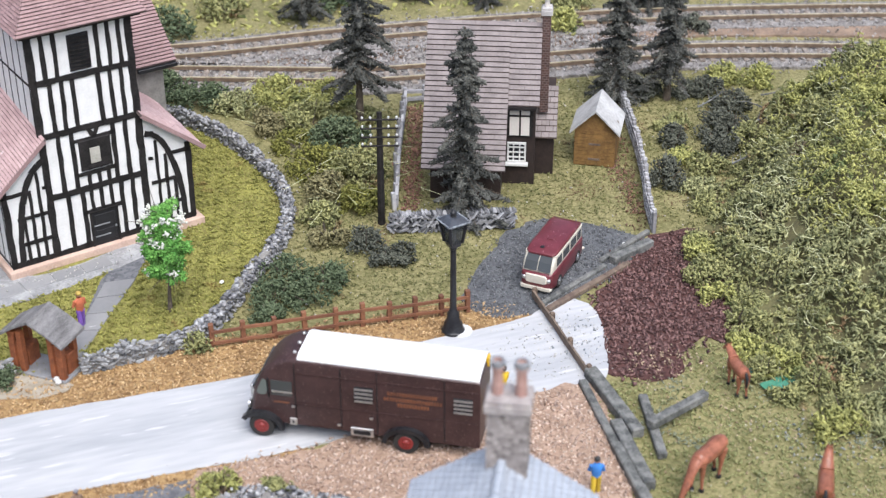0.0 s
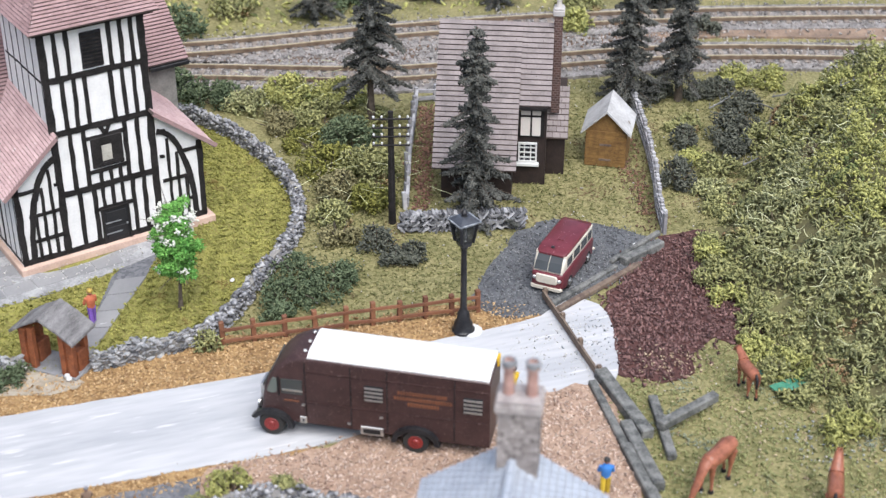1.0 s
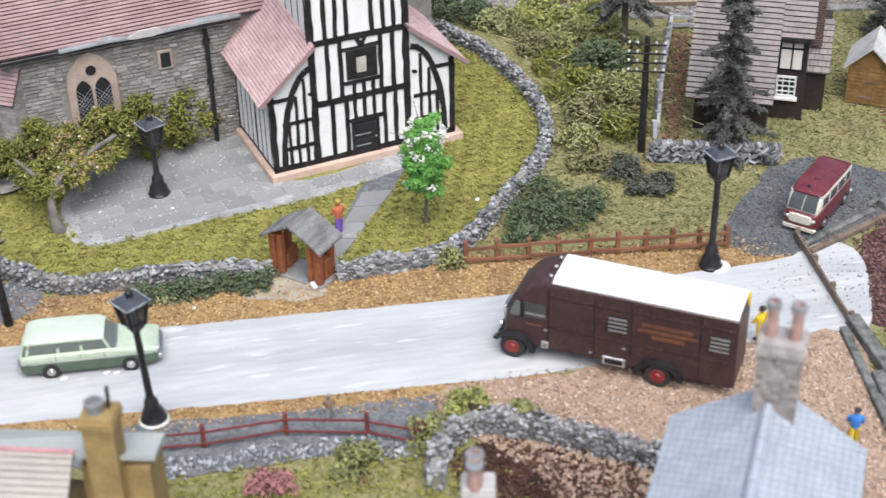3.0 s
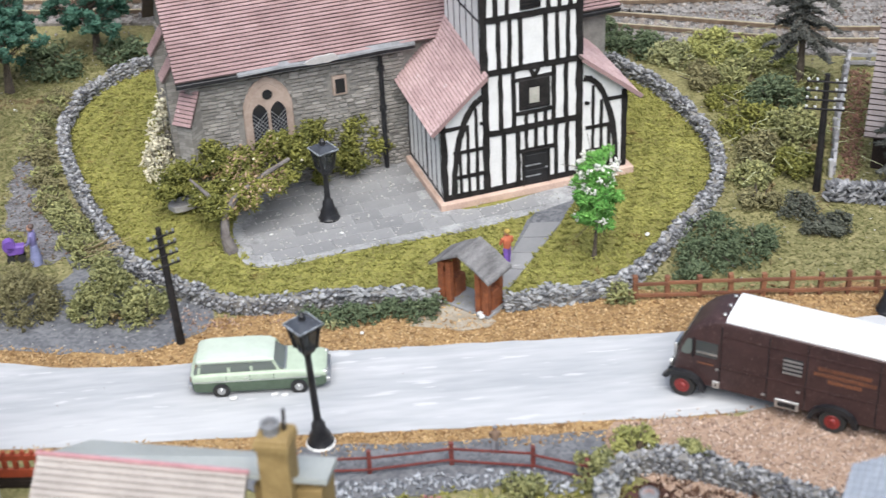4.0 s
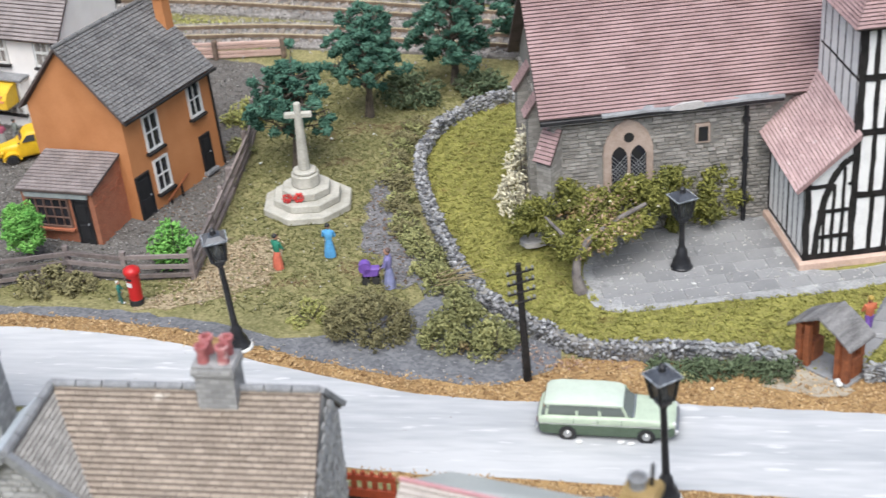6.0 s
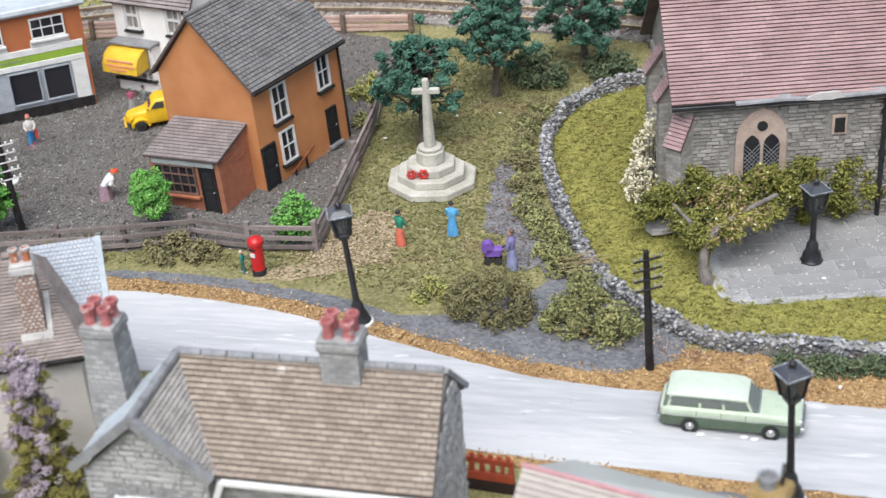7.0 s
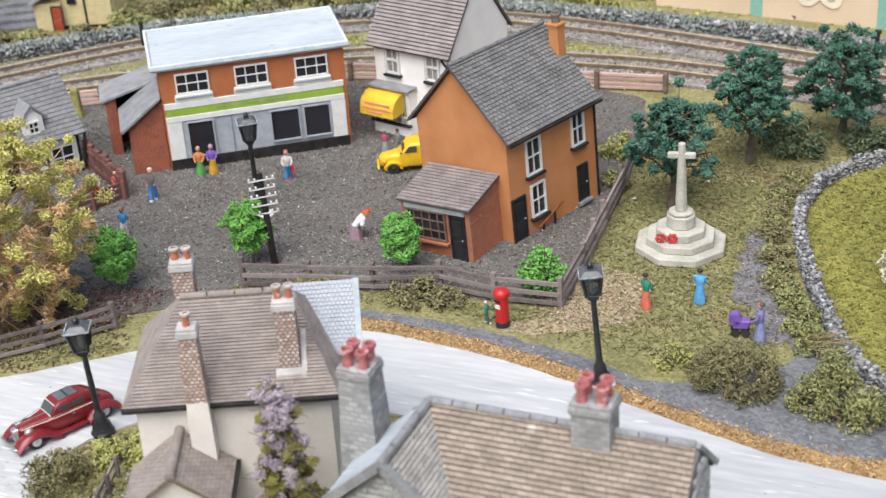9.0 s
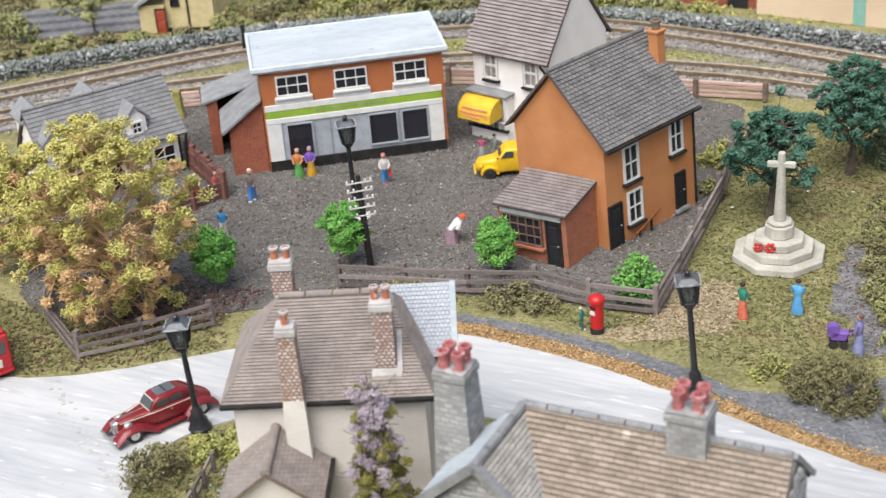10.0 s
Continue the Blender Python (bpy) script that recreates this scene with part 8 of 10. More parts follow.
def paint(c):
    if c not in PAINT:
        PAINT[c] = mat("figure_paint", c, tuple(v * 0.7 for v in c), rough=0.55, scale=3, bump=0.1)
    return PAINT[c]


SKIN = (0.55, 0.3, 0.2)


def figure(x, y, rz, coat, legs, hat, label, h=1.95, skirt=False, bag=None, bend=0.0, z=0.05, sq=(1, 1, 1)):
    """A plain painted figure, one mesh."""
    m, s = M(), h / 1.95
    if skirt:
        m.lathe([(0.3 * s, 0), (0.27 * s, 0.4 * s), (0.17 * s, 0.95 * s)], 9, None, 1, 1.0, 0.8)
    else:
        for dx, dy in ((-0.1, -0.08), (0.1, 0.08)):
            m.rod((dx * s * 1.2, dy * s * 2, 0), (dx * s, 0, 0.92 * s), 0.1 * s, 0.12 * s, 7, 1)
            m.box(dx * s - 0.08 * s, dx * s + 0.08 * s, dy * s * 2 - 0.2 * s, dy * s * 2 + 0.08 * s, 0, 0.08 * s, None, 3)
    T = Matrix.Translation((0, 0, 0.88 * s)) @ Matrix.Rotation(bend, 4, "X")
    m.lathe([(0.16 * s, 0), (0.2 * s, 0.25 * s), (0.23 * s, 0.55 * s), (0.12 * s, 0.68 * s)], 9, T, 0, 1.05, 0.72)
    for sx in (-1, 1):
        a, b, c = T @ Vector((sx * 0.23 * s, 0, 0.58 * s)), T @ Vector((sx * 0.3 * s, -0.08 * s, 0.28 * s)), T @ Vector((sx * 0.2 * s, -0.28 * s, 0.12 * s))
        m.rod(a, b, 0.075 * s, 0.07 * s, 6, 0).rod(b, c, 0.07 * s, 0.05 * s, 6, 0)
        m.ball(c, 0.06 * s, 6, 2)
    m.ball(T @ Vector((0, -0.02 * s, 0.86 * s)), 0.14 * s, 8, 2, sz=1.15)
    m.ball(T @ Vector((0, 0.03 * s, 0.93 * s)), 0.145 * s, 8, 3, sz=0.8)
    if bag:
        m.box(0.22 * s, 0.4 * s, -0.25 * s, 0.15 * s, 0.45 * s, 0.85 * s, None, 4)
    mats = [paint(coat), paint(legs), paint(SKIN), paint(hat)] + ([paint(bag)] if bag else [])
    ob = solo("figurine", m, mats, x, y, z, rz, label, "figurine", "painted figures", smooth=True)
    if sq != (1, 1, 1):
        ob.data.transform(Matrix.Diagonal((*sq, 1)))
    return ob


BLUE, WHITE, GREEN, PURPLE, BROWN, BLACK, RED, GREY, ORANGE = (0.05, 0.22, 0.6), (0.7, 0.7, 0.68), (0.03, 0.22, 0.14), (0.2, 0.1, 0.42), (0.16, 0.08, 0.05), (0.03, 0.03, 0.03), (0.55, 0.04, 0.03), (0.25, 0.25, 0.27), (0.55, 0.16, 0.08)
figure(9.15, 53.7, 200, ORANGE, PURPLE, (0.5, 0.35, 0.08), "painted figure in an orange top on the church path")
figure(26.1, 34.6, 160, BLUE, (0.6, 0.42, 0.04), BLACK, "painted figure in a blue top on the gravel", 1.85, z=0.12)
figure(7.0, 40.25, 180, (0.25, 0.17, 0.12), GREY, GREY, "small drab painted figure by the rail fence", 1.35)
figure(-18.8, 58.9, 150, GREEN, (0.62, 0.16, 0.1), BLACK, "painted figure in a green top and coral skirt", 2.0, skirt=True)
figure(-16.4, 60.1, 180, (0.12, 0.4, 0.7), (0.1, 0.34, 0.62), BLACK, "painted figure in a long sky-blue coat", 1.95, skirt=True)
figure(-12.9, 57.2, 260, (0.22, 0.2, 0.4), (0.28, 0.3, 0.5), (0.12, 0.08, 0.07), "painted figure in a lilac-grey coat with a purple pram", 2.2, skirt=True)
figure(-49.6, 63.7, 20, (0.16, 0.13, 0.12), (0.06, 0.2, 0.5), (0.6, 0.6, 0.58), "painted figure in brown and blue with a pale cap", 2.1)
figure(-48.8, 59.2, 190, (0.04, 0.25, 0.5), (0.62, 0.6, 0.56), BROWN, "painted figure in a blue jacket", 1.75)
figure(-43.0, 68.2, 30, (0.66, 0.62, 0.58), (0.05, 0.24, 0.5), (0.5, 0.1, 0.1), "painted figure in white and blue with a red bag", 1.95, bag=(0.5, 0.05, 0.05))
figure(-35.9, 62.2, 120, WHITE, (0.3, 0.2, 0.24), (0.62, 0.08, 0.02), "crouching painted figure in a white coat and orange hat", 2.0, skirt=True, bend=0.45, sq=(1.5, 1.7, 0.86))
figure(-47.9, 67.9, 20, PURPLE, (0.55, 0.3, 0.03), (0.3, 0.18, 0.4), "painted figure in purple and gold by the shop", 1.95, skirt=True)
figure(-48.55, 67.5, 20, (0.6, 0.22, 0.08), (0.1, 0.32, 0.08), (0.55, 0.3, 0.3), "painted figure in orange and green by the shop", 1.9, skirt=True)
figure(-53.2, 63.2, 40, (0.6, 0.5, 0.46), RED, (0.6, 0.55, 0.5), "painted figure in cream and red by the paling fence", 1.55)
figure(-52.2, 63.9, 40, (0.45, 0.1, 0.09), (0.6, 0.5, 0.46), (0.4, 0.25, 0.2), "painted figure in dark red by the paling fence", 1.5)
figure(-38.8, 73.2, 200, (0.4, 0.1, 0.16), (0.3, 0.3, 0.28), (0.1, 0.15, 0.1), "painted figure in dusky pink by the bay window", 1.5, skirt=True)
figure(-38.1, 73.6, 160, (0.2, 0.22, 0.2), (0.2, 0.2, 0.2), BLACK, "painted figure in dark grey by the bay window", 1.5)
figure(-25.9, 55.5, 90, (0.03, 0.2, 0.16), (0.05, 0.14, 0.12), WHITE, "small painted figure in dark green beside the pillar box", 1.25)
figure(25.0, 41.5, 200, (0.75, 0.5, 0.03), (0.72, 0.48, 0.03), BLACK, "painted figure in yellow behind the lorry", 1.95)
# pram
pr = thing("pram", -13.9, 57.6, 0.05, 10, "purple toy pram on dark wheels", "pram")
m_purple = paint(PURPLE)
part("body", M().hull([[(-0.35, y, 0.4), (0.35, y, 0.4), (0.5, y, 0.85), (-0.45, y, 0.9)] for y in (-0.22, 0.22)]), m_purple, pr, bevel=0.06)
part("hood", M().lathe([(0.3, -0.22), (0.3, 0.22)], 10, Matrix.Translation((-0.25, 0, 0.9)) @ Matrix.Rotation(math.pi / 2, 4, "X")), m_purple, pr, smooth=True)
part("handle", M().rod((0.5, 0, 0.8), (0.75, 0, 1.05), 0.04), m_black, pr)
for x in (-0.25, 0.25):
    for y in (-0.24, 0.24):
        part("wheel", M().lathe([(0.2, -0.03), (0.2, 0.03)], 10, Matrix.Translation((x, y, 0.2)) @ Matrix.Rotation(math.pi / 2, 4, "X")), m_tyre, pr)

# ---- model horses ----
m_chestnut = mat("chestnut_gloss_paint", (0.36, 0.14, 0.085), (0.19, 0.07, 0.04), rough=0.3, scale=2.2, bump=0.12)


def horse(x, y, rz, neck, label, s=1.0):
    """A plain moulded horse shape, one mesh; the head is at +x. neck: 'down', 'level' or 'up'."""
    m = M()

    def limb(pts, k=0, seg=10):
        rings = []
        for i, (px, py, pz, ry, rz_) in enumerate(pts):
            a = Vector(pts[max(0, i - 1)][:3])
            b = Vector(pts[min(len(pts) - 1, i + 1)][:3])
            q = (b - a).to_track_quat("Z", "Y").to_matrix()
            rings.append([tuple((Vector((px, py, pz)) + q @ Vector((0.86 * ry * math.cos(6.283 * j / seg), 0.86 * rz_ * math.sin(6.283 * j / seg), 0))) * s) for j in range(seg)])
        m.hull(rings, k)

    limb([(-1.3, 0, 1.8, 0.14, 0.14), (-1.2, 0, 1.82, 0.4, 0.38), (-0.85, 0, 1.85, 0.52, 0.46), (-0.3, 0, 1.74, 0.5, 0.46), (0.3, 0, 1.72, 0.5, 0.44), (0.75, 0, 1.8, 0.46, 0.38), (1.0, 0, 1.9, 0.28, 0.26)])
    if neck == "down":
        limb([(0.65, 0, 1.95, 0.4, 0.3), (1.05, 0, 1.72, 0.34, 0.24), (1.35, 0, 1.3, 0.27, 0.19), (1.55, 0, 0.95, 0.23, 0.17)])
        limb([(1.5, 0, 1.02, 0.2, 0.18), (1.68, 0, 0.78, 0.24, 0.19), (1.9, 0, 0.45, 0.17, 0.15), (2.02, 0, 0.25, 0.14, 0.13)])
        ear, tip = (1.42, 1.12), (1.34, 1.3)
    elif neck == "level":
        limb([(0.65, 0, 1.95, 0.42, 0.3), (1.05, 0, 2.1, 0.34, 0.24), (1.4, 0, 2.22, 0.28, 0.19), (1.62, 0, 2.3, 0.22, 0.17)])
        limb([(1.55, 0, 2.34, 0.18, 0.18), (1.78, 0, 2.2, 0.23, 0.18), (2.1, 0, 1.88, 0.16, 0.14), (2.22, 0, 1.76, 0.12, 0.11)])
        ear, tip = (1.56, 2.46), (1.5, 2.66)
    else:
        limb([(0.65, 0, 1.95, 0.44, 0.32), (0.98, 0, 2.2, 0.36, 0.25), (1.22, 0, 2.52, 0.29, 0.2), (1.36, 0, 2.78, 0.23, 0.18)])
        limb([(1.28, 0, 2.84, 0.18, 0.18), (1.52, 0, 2.74, 0.24, 0.18), (1.86, 0, 2.46, 0.17, 0.14), (1.98, 0, 2.36, 0.12, 0.11)])
        ear, tip = (1.3, 2.94), (1.24, 3.16)
    for sy in (-1, 1):
        m.rod((ear[0] * s, sy * 0.1 * s, ear[1] * s), (tip[0] * s, sy * 0.13 * s, tip[1] * s), 0.06 * s, 0.02 * s)
    for lx, ly, dx in ((0.68, -0.22, 0.12), (0.74, 0.22, -0.12), (-1.0, -0.24, -0.14), (-0.92, 0.24, 0.1)):
        big = 1.25 if lx < 0 else 1.0
        limb([(lx, ly, 1.65, 0.24 * big, 0.2 * big), (lx + dx * 0.4, ly, 1.15, 0.17 * big, 0.14), (lx + dx * (0.8 if lx > 0 else 0.2), ly, 0.68, 0.105, 0.1), (lx + dx, ly, 0.3, 0.085, 0.085), (lx + dx, ly, 0.12, 0.11, 0.1)])
        m.lathe([(0.14 * s, 0), (0.11 * s, 0.16 * s)], 7, Matrix.Translation(((lx + dx) * s, ly * s, 0)), 1)
    limb([(-1.24, 0, 2.05, 0.09, 0.1), (-1.48, 0, 1.75, 0.14, 0.13), (-1.52, 0, 1.1, 0.08, 0.08)], 1)
    return solo("model_horse", m, [m_chestnut, m_black], x, y, 0.06, rz, label, "model horse", "model horses", smooth=True)


horse(34.8, 39.0, 84, "level", "small chestnut model horse standing in the paddock", 0.66)
horse(30.45, 33.75, 208, "down", "chestnut model horse grazing in the paddock", 0.84)
horse(34.0, 30.9, 56, "up", "chestnut model horse with raised head in the paddock", 0.74)

# ---- planting ----
def dome(cx, cy, cz, r, h, n, k=9, fill=0.25):
    """Points on a heap of rounded sub-lumps over the spot cx, cy."""
    out = []
    k = max(k, int(6 + 8.5 * r * (r + h) / 2))
    m = max(8, n // k)
    for i in range(k):
        a, q = rng.uniform(0, 6.28), math.sqrt(rng.uniform(0, 1)) * 0.86
        lx, ly = cx + r * q * math.cos(a), cy + r * q * math.sin(a)
        lz = cz + h * (1 - 0.9 * q * q) * (0.86 if i % 3 else rng.uniform(0.3, 0.7)) * rng.uniform(0.85, 1.05) - 0.1
        lr = (0.19 + 0.16 * min(r, h)) * rng.uniform(0.75, 1.3)
        d = rng.normal(0, 1, (m, 3))
        d /= np.linalg.norm(d, axis=1)[:, None]
        rad = lr * (1 - fill * rng.uniform(0, 1, m) ** 2) * (1 + 0.14 * np.sin(d[:, 0] * 7 + i) * np.cos(d[:, 1] * 6))
        out.append(np.array([lx, ly, lz]) + d * rad[:, None] * np.array([1, 1, 0.85]))
    P = np.concatenate(out)
    P[:, 2] = np.maximum(P[:, 2], cz + 0.03)
    return P


def bush(x, y, r, h, mt, label, n=900, size=0.13, z=0.0, name="bush", k=9):
    """A heap of fine flock on a few woody stems."""
    P = dome(0, 0, 0, r, h, int(n * 0.74), k)
    ob = thing(name, x, y, z, 0, label, "shrub")
    V, F = tufts(P + rng.normal(0, 0.035, P.shape), size)
    cloud("foliage", V, F, mt, ob)
    st = M()
    for i in range(5):
        a, q = 1.257 * i + rng.uniform(-0.5, 0.5), rng.uniform(0.35, 0.95)
        st.rod((0.12 * math.cos(a), 0.12 * math.sin(a), 0), (r * q * math.cos(a), r * q * math.sin(a), h * rng.uniform(0.75, 1.08) * (1.05 - 0.6 * q * q)), 0.04, 0.018, 4)
    part("stem", st, m_bark, ob)
    return ob


def trunk(pts, r0, r1, mt, parent, name="trunk", seg=8):
    m, n = M(), len(pts)
    rings = []
    for i, p in enumerate(pts):
        a, b = Vector(pts[max(0, i - 1)]), Vector(pts[min(n - 1, i + 1)])
        q = (b - a).to_track_quat("Z", "Y").to_matrix()
        r = (r0 + (r1 - r0) * i / (n - 1)) * (1.35 if i == 0 else 1)
        rings.append([tuple(Vector(p) + q @ Vector((r * math.cos(6.283 * j / seg), r * math.sin(6.283 * j / seg), 0))) for j in range(seg)])
    return part(name, m.hull(rings), mt, parent, smooth=True)


def tree(x, y, h, r, mt, label, base=0.35, n=1500, size=0.14, blossom=None, limbs=5, k=14, tr=0.16, name="tree", bark=m_bark, share=0.1, squash=1.0, lean=(0, 0), lump=1.0):
    """A trunk with forked limbs and a crown of many leaf clumps set on the limbs."""
    t = thing(name, x, y, 0, rng.uniform(0, 360), label, "tree")
    top = Vector((lean[0], lean[1], h * base))
    trunk([(0, 0, 0), (0.05, 0.03, h * base * 0.5), tuple(top), (lean[0] * 1.3, lean[1] * 1.3, h * 0.75)], tr, tr * 0.35, bark, t)
    P = []
    for i in range(limbs):
        a = 6.283 * i / limbs + rng.uniform(-0.4, 0.4)
        end = Vector((lean[0] + math.cos(a) * r * rng.uniform(0.5, 0.8), lean[1] + math.sin(a) * r * rng.uniform(0.5, 0.8), h * rng.uniform(base + 0.12, 0.85)))
        mid = top.lerp(end, 0.5) + Vector((0, 0, -0.05 * h))
        trunk([tuple(top - Vector((0, 0, 0.1 * h * rng.uniform(0, 1)))), tuple(mid), tuple(end)], tr * 0.5, tr * 0.15, bark, t, "limb", 6)
    for i in range(k):
        a, q = rng.uniform(0, 6.283), math.sqrt(rng.uniform(0, 1)) * 0.75
        f = rng.uniform(0, 1)
        wide = math.sin(math.pi * min(1, 0.22 + 0.72 * f)) ** 0.7
        c = np.array([lean[0] + r * q * wide * math.cos(a), lean[1] + r * q * wide * math.sin(a), h * (base + (0.93 - base) * f)])
        lr = r * lump * rng.uniform(0.28, 0.42)
        m = int(n * 1.9) // k
        d = rng.normal(0, 1, (m, 3))
        d /= np.linalg.norm(d, axis=1)[:, None]
        P.append(c + d * (lr * (1 - 0.5 * rng.uniform(0, 1, m) ** 2))[:, None] * np.array([1, 1, 0.8 * squash]))
    P = np.concatenate(P)
    V, F = tufts(P, size * 0.95)
    cloud("crown", V, F, mt, t)
    if blossom is not None:
        pick = P[rng.permutation(len(P))[: int(len(P) * share)]]
        V, F = clumps(pick + rng.normal(0, 0.06, pick.shape), size * 0.9, 0.8, 0.5)
        cloud("blossom", V, F, blossom, t)
    return t


def spruce(x, y, h, r, label, base=0.18, tr=0.2, lean=0.0):
    """A straight stem with drooping whorls of needled boughs."""
    t = thing("spruce_tree", x, y, 0, rng.uniform(0, 360), label, "tree", ry=lean)
    trunk([(0, 0, 0), (0.03, 0, h * 0.5), (0, 0, h * 0.97)], tr, 0.05, m_bark, t)
    V0, bough = [], M()
    z = h * base
    while z < h * 0.985:
        f = (z - h * base) / (h * (1 - base))
        reach = r * (1 - f) ** 0.7 * rng.uniform(0.75, 1.15) + 0.16
        for i in range(5):
            a = 1.257 * i + rng.uniform(-0.6, 0.6)
            L = reach * rng.choice([0.5, 0.7, 0.9, 1.0, 1.25])
            droop, lift = rng.uniform(0.45, 0.85) * (1.1 - 0.7 * f), rng.uniform(0.0, 0.25)
            nseg = max(4, int(L / 0.055))
            bough.rod((0, 0, z), (math.cos(a) * L * 0.8, math.sin(a) * L * 0.8, z - droop * L * 0.6), 0.035, 0.014, 4)
            for j in range(nseg):
                q = (j + 0.5) / nseg
                w = 0.035 + 0.12 * math.sin(math.pi * min(1, 0.25 + 0.75 * q))
                for _ in range(5):
                    o = rng.normal(0, w)
                    V0.append((math.cos(a) * L * q - math.sin(a) * o, math.sin(a) * L * q + math.cos(a) * o, z - droop * L * q + lift * L * q * q + rng.normal(0, 0.035) - 0.45 * abs(o)))
        z += h * rng.uniform(0.03, 0.05)
    V, F = tufts(V0, 0.085, 1.8)
    cloud("foliage", V, F, g_pine, t)
    part("bough", bough, m_bark, t)
    return t


spruce(29.25, 57.3, 10.9, 1.95, "blue-black spruce in front of the dark cottage", 0.06)
spruce(27.6, 69.9, 11.0, 2.1, "blue-black spruce with bare stem by the railway", 0.3)
spruce(42.9, 67.6, 9.8, 1.75, "blue-black spruce behind the shed", 0.1)
spruce(46.0, 67.0, 9.8, 1.5, "slim blue-black spruce behind the shed", 0.2)
spruce(41.6, 85.6, 8.0, 1.7, "blue-black spruce beyond the railway", 0.1)
spruce(28.9, 87.2, 8.0, 1.9, "blue-black spruce beyond the outer track", 0.12)
spruce(37.6, 88.0, 7.0, 1.5, "dark spruce beyond the outer track", 0.12)
spruce(51.5, 80.5, 6.5, 1.4, "dark spruce beyond the outer track", 0.12)

bush(-24.25, 59.3, 1.15, 2.8, g_bright, "rounded bright green bush in the fence corner", 1300, 0.12)
bush(-15.0, 79.4, 2.0, 2.0, g_dark, "dark green undergrowth below the trees", 900, 0.16)
bush(-10.8, 80.2, 1.8, 1.6, g_dark, "dark green undergrowth by the stone wall", 800, 0.15)


def feathered_tree(x, y, h, r, label, limbs, mt, twig, per=110, lump=(0.3, 0.6), base=0.1, profile=((0, 0.55), (0.25, 0.95), (0.55, 1.0), (0.8, 0.72), (1.0, 0.3)), tr=0.24, bare=0.3, tip=None, tips=0.0, size=0.1, stray=0.45, low=None):
    """An open tree: many thin limbs, bare twigs between, and separate foliage puffs at the limb ends."""
    t = thing("tree", x, y, 0, 0, label, "tree")
    trunk([(0, 0, 0), (0.1, 0.05, h * 0.3), (-0.05, 0.1, h * 0.6), (0.05, 0, h * 0.92)], tr, tr * 0.2, twig, t)
    zs, ws = [p[0] for p in profile], [p[1] for p in profile]
    puffs, tw, flowers, dry = [], M(), [], []
    for i in range(limbs):
        f = (i + rng.uniform(0, 1)) / limbs
        a = 2.39996 * i + rng.uniform(-0.4, 0.4)
        rad = r * float(np.interp(f, zs, ws)) * math.sqrt(rng.uniform(0.12, 1.0))
        end = Vector((rad * math.cos(a), rad * math.sin(a), h * (base + (0.97 - base) * f)))
        root = Vector((0, 0, max(h * 0.06, end.z - rad * rng.uniform(0.3, 0.7))))
        mid = root.lerp(end, 0.5) + Vector((0, 0, 0.12 * rad))
        trunk([tuple(root), tuple(mid), tuple(end)], tr * 0.3, 0.03, twig, t, "limb", 5)
        for j in range(4):
            tipv = end + Vector(rng.normal(0, stray, 3))
            tw.rod(tuple(mid.lerp(end, rng.uniform(0.2, 1))), tuple(tipv), 0.03, 0.014, 4)
            tw.rod(tuple(root.lerp(end, rng.uniform(0.2, 0.8))), tuple(root.lerp(end, rng.uniform(0.3, 0.9)) + Vector(rng.normal(0, 0.5, 3))), 0.026, 0.012, 4)
            if rng.uniform() < bare * (1.25 - f):
                continue
            lr = rng.uniform(*lump)
            d = rng.normal(0, 1, (per, 3))
            d *= (rng.uniform(0.1, 1, per) ** 0.5 / np.linalg.norm(d, axis=1))[:, None]
            pts = np.array(tipv) + d * lr * np.array([1, 1, 0.75])
            if low is not None and rng.uniform() < 0.75 - 0.9 * f:
                dry.append(pts)
                continue
            (flowers if tip is not None and rng.uniform() < tips * (0.3 + 1.3 * f * f) else puffs).append(pts)
    V, F = tufts(np.concatenate(puffs), size, 1.5)
    cloud("crown", V, F, mt, t)
    part("twig", tw, twig, t)
    if dry:
        V, F = tufts(np.concatenate(dry), size, 2.4)
        cloud("dry_foliage", V, F, low, t)
    if flowers:
        V, F = tufts(np.concatenate(flowers), size, 1.0)
        cloud("blossom", V, F, tip, t)
    return t


feathered_tree(-49.4, 49.9, 10.5, 4.7, "large golden tree with ginger twigs", 104, g_autumn, g_rust, 100, (0.28, 0.6), bare=0.28, size=0.08, tr=0.12, low=g_ginger)
feathered_tree(-57.8, 53.0, 6.6, 3.0, "golden shrubby tree beside the white cottage", 34, g_autumn, g_rust, 110, low=g_ginger)
feathered_tree(-26.9, 36.2, 8.4, 1.4, "tall lilac in blossom against the rendered wall", 66, g_lilacleaf, m_bark, 85, (0.19, 0.32), 0.04, ((0, 1.0), (0.45, 0.82), (0.75, 0.48), (1.0, 0.05)), 0.12, 0.0, g_lilac, 0.62, 0.06, 0.24)
bush(-26.6, 35.2, 1.1, 1.6, g_olive, "olive undergrowth below the lilac", 700, 0.1)
bush(-27.8, 36.8, 0.9, 1.3, g_brown, "brown-green undergrowth below the lilac", 500, 0.1)

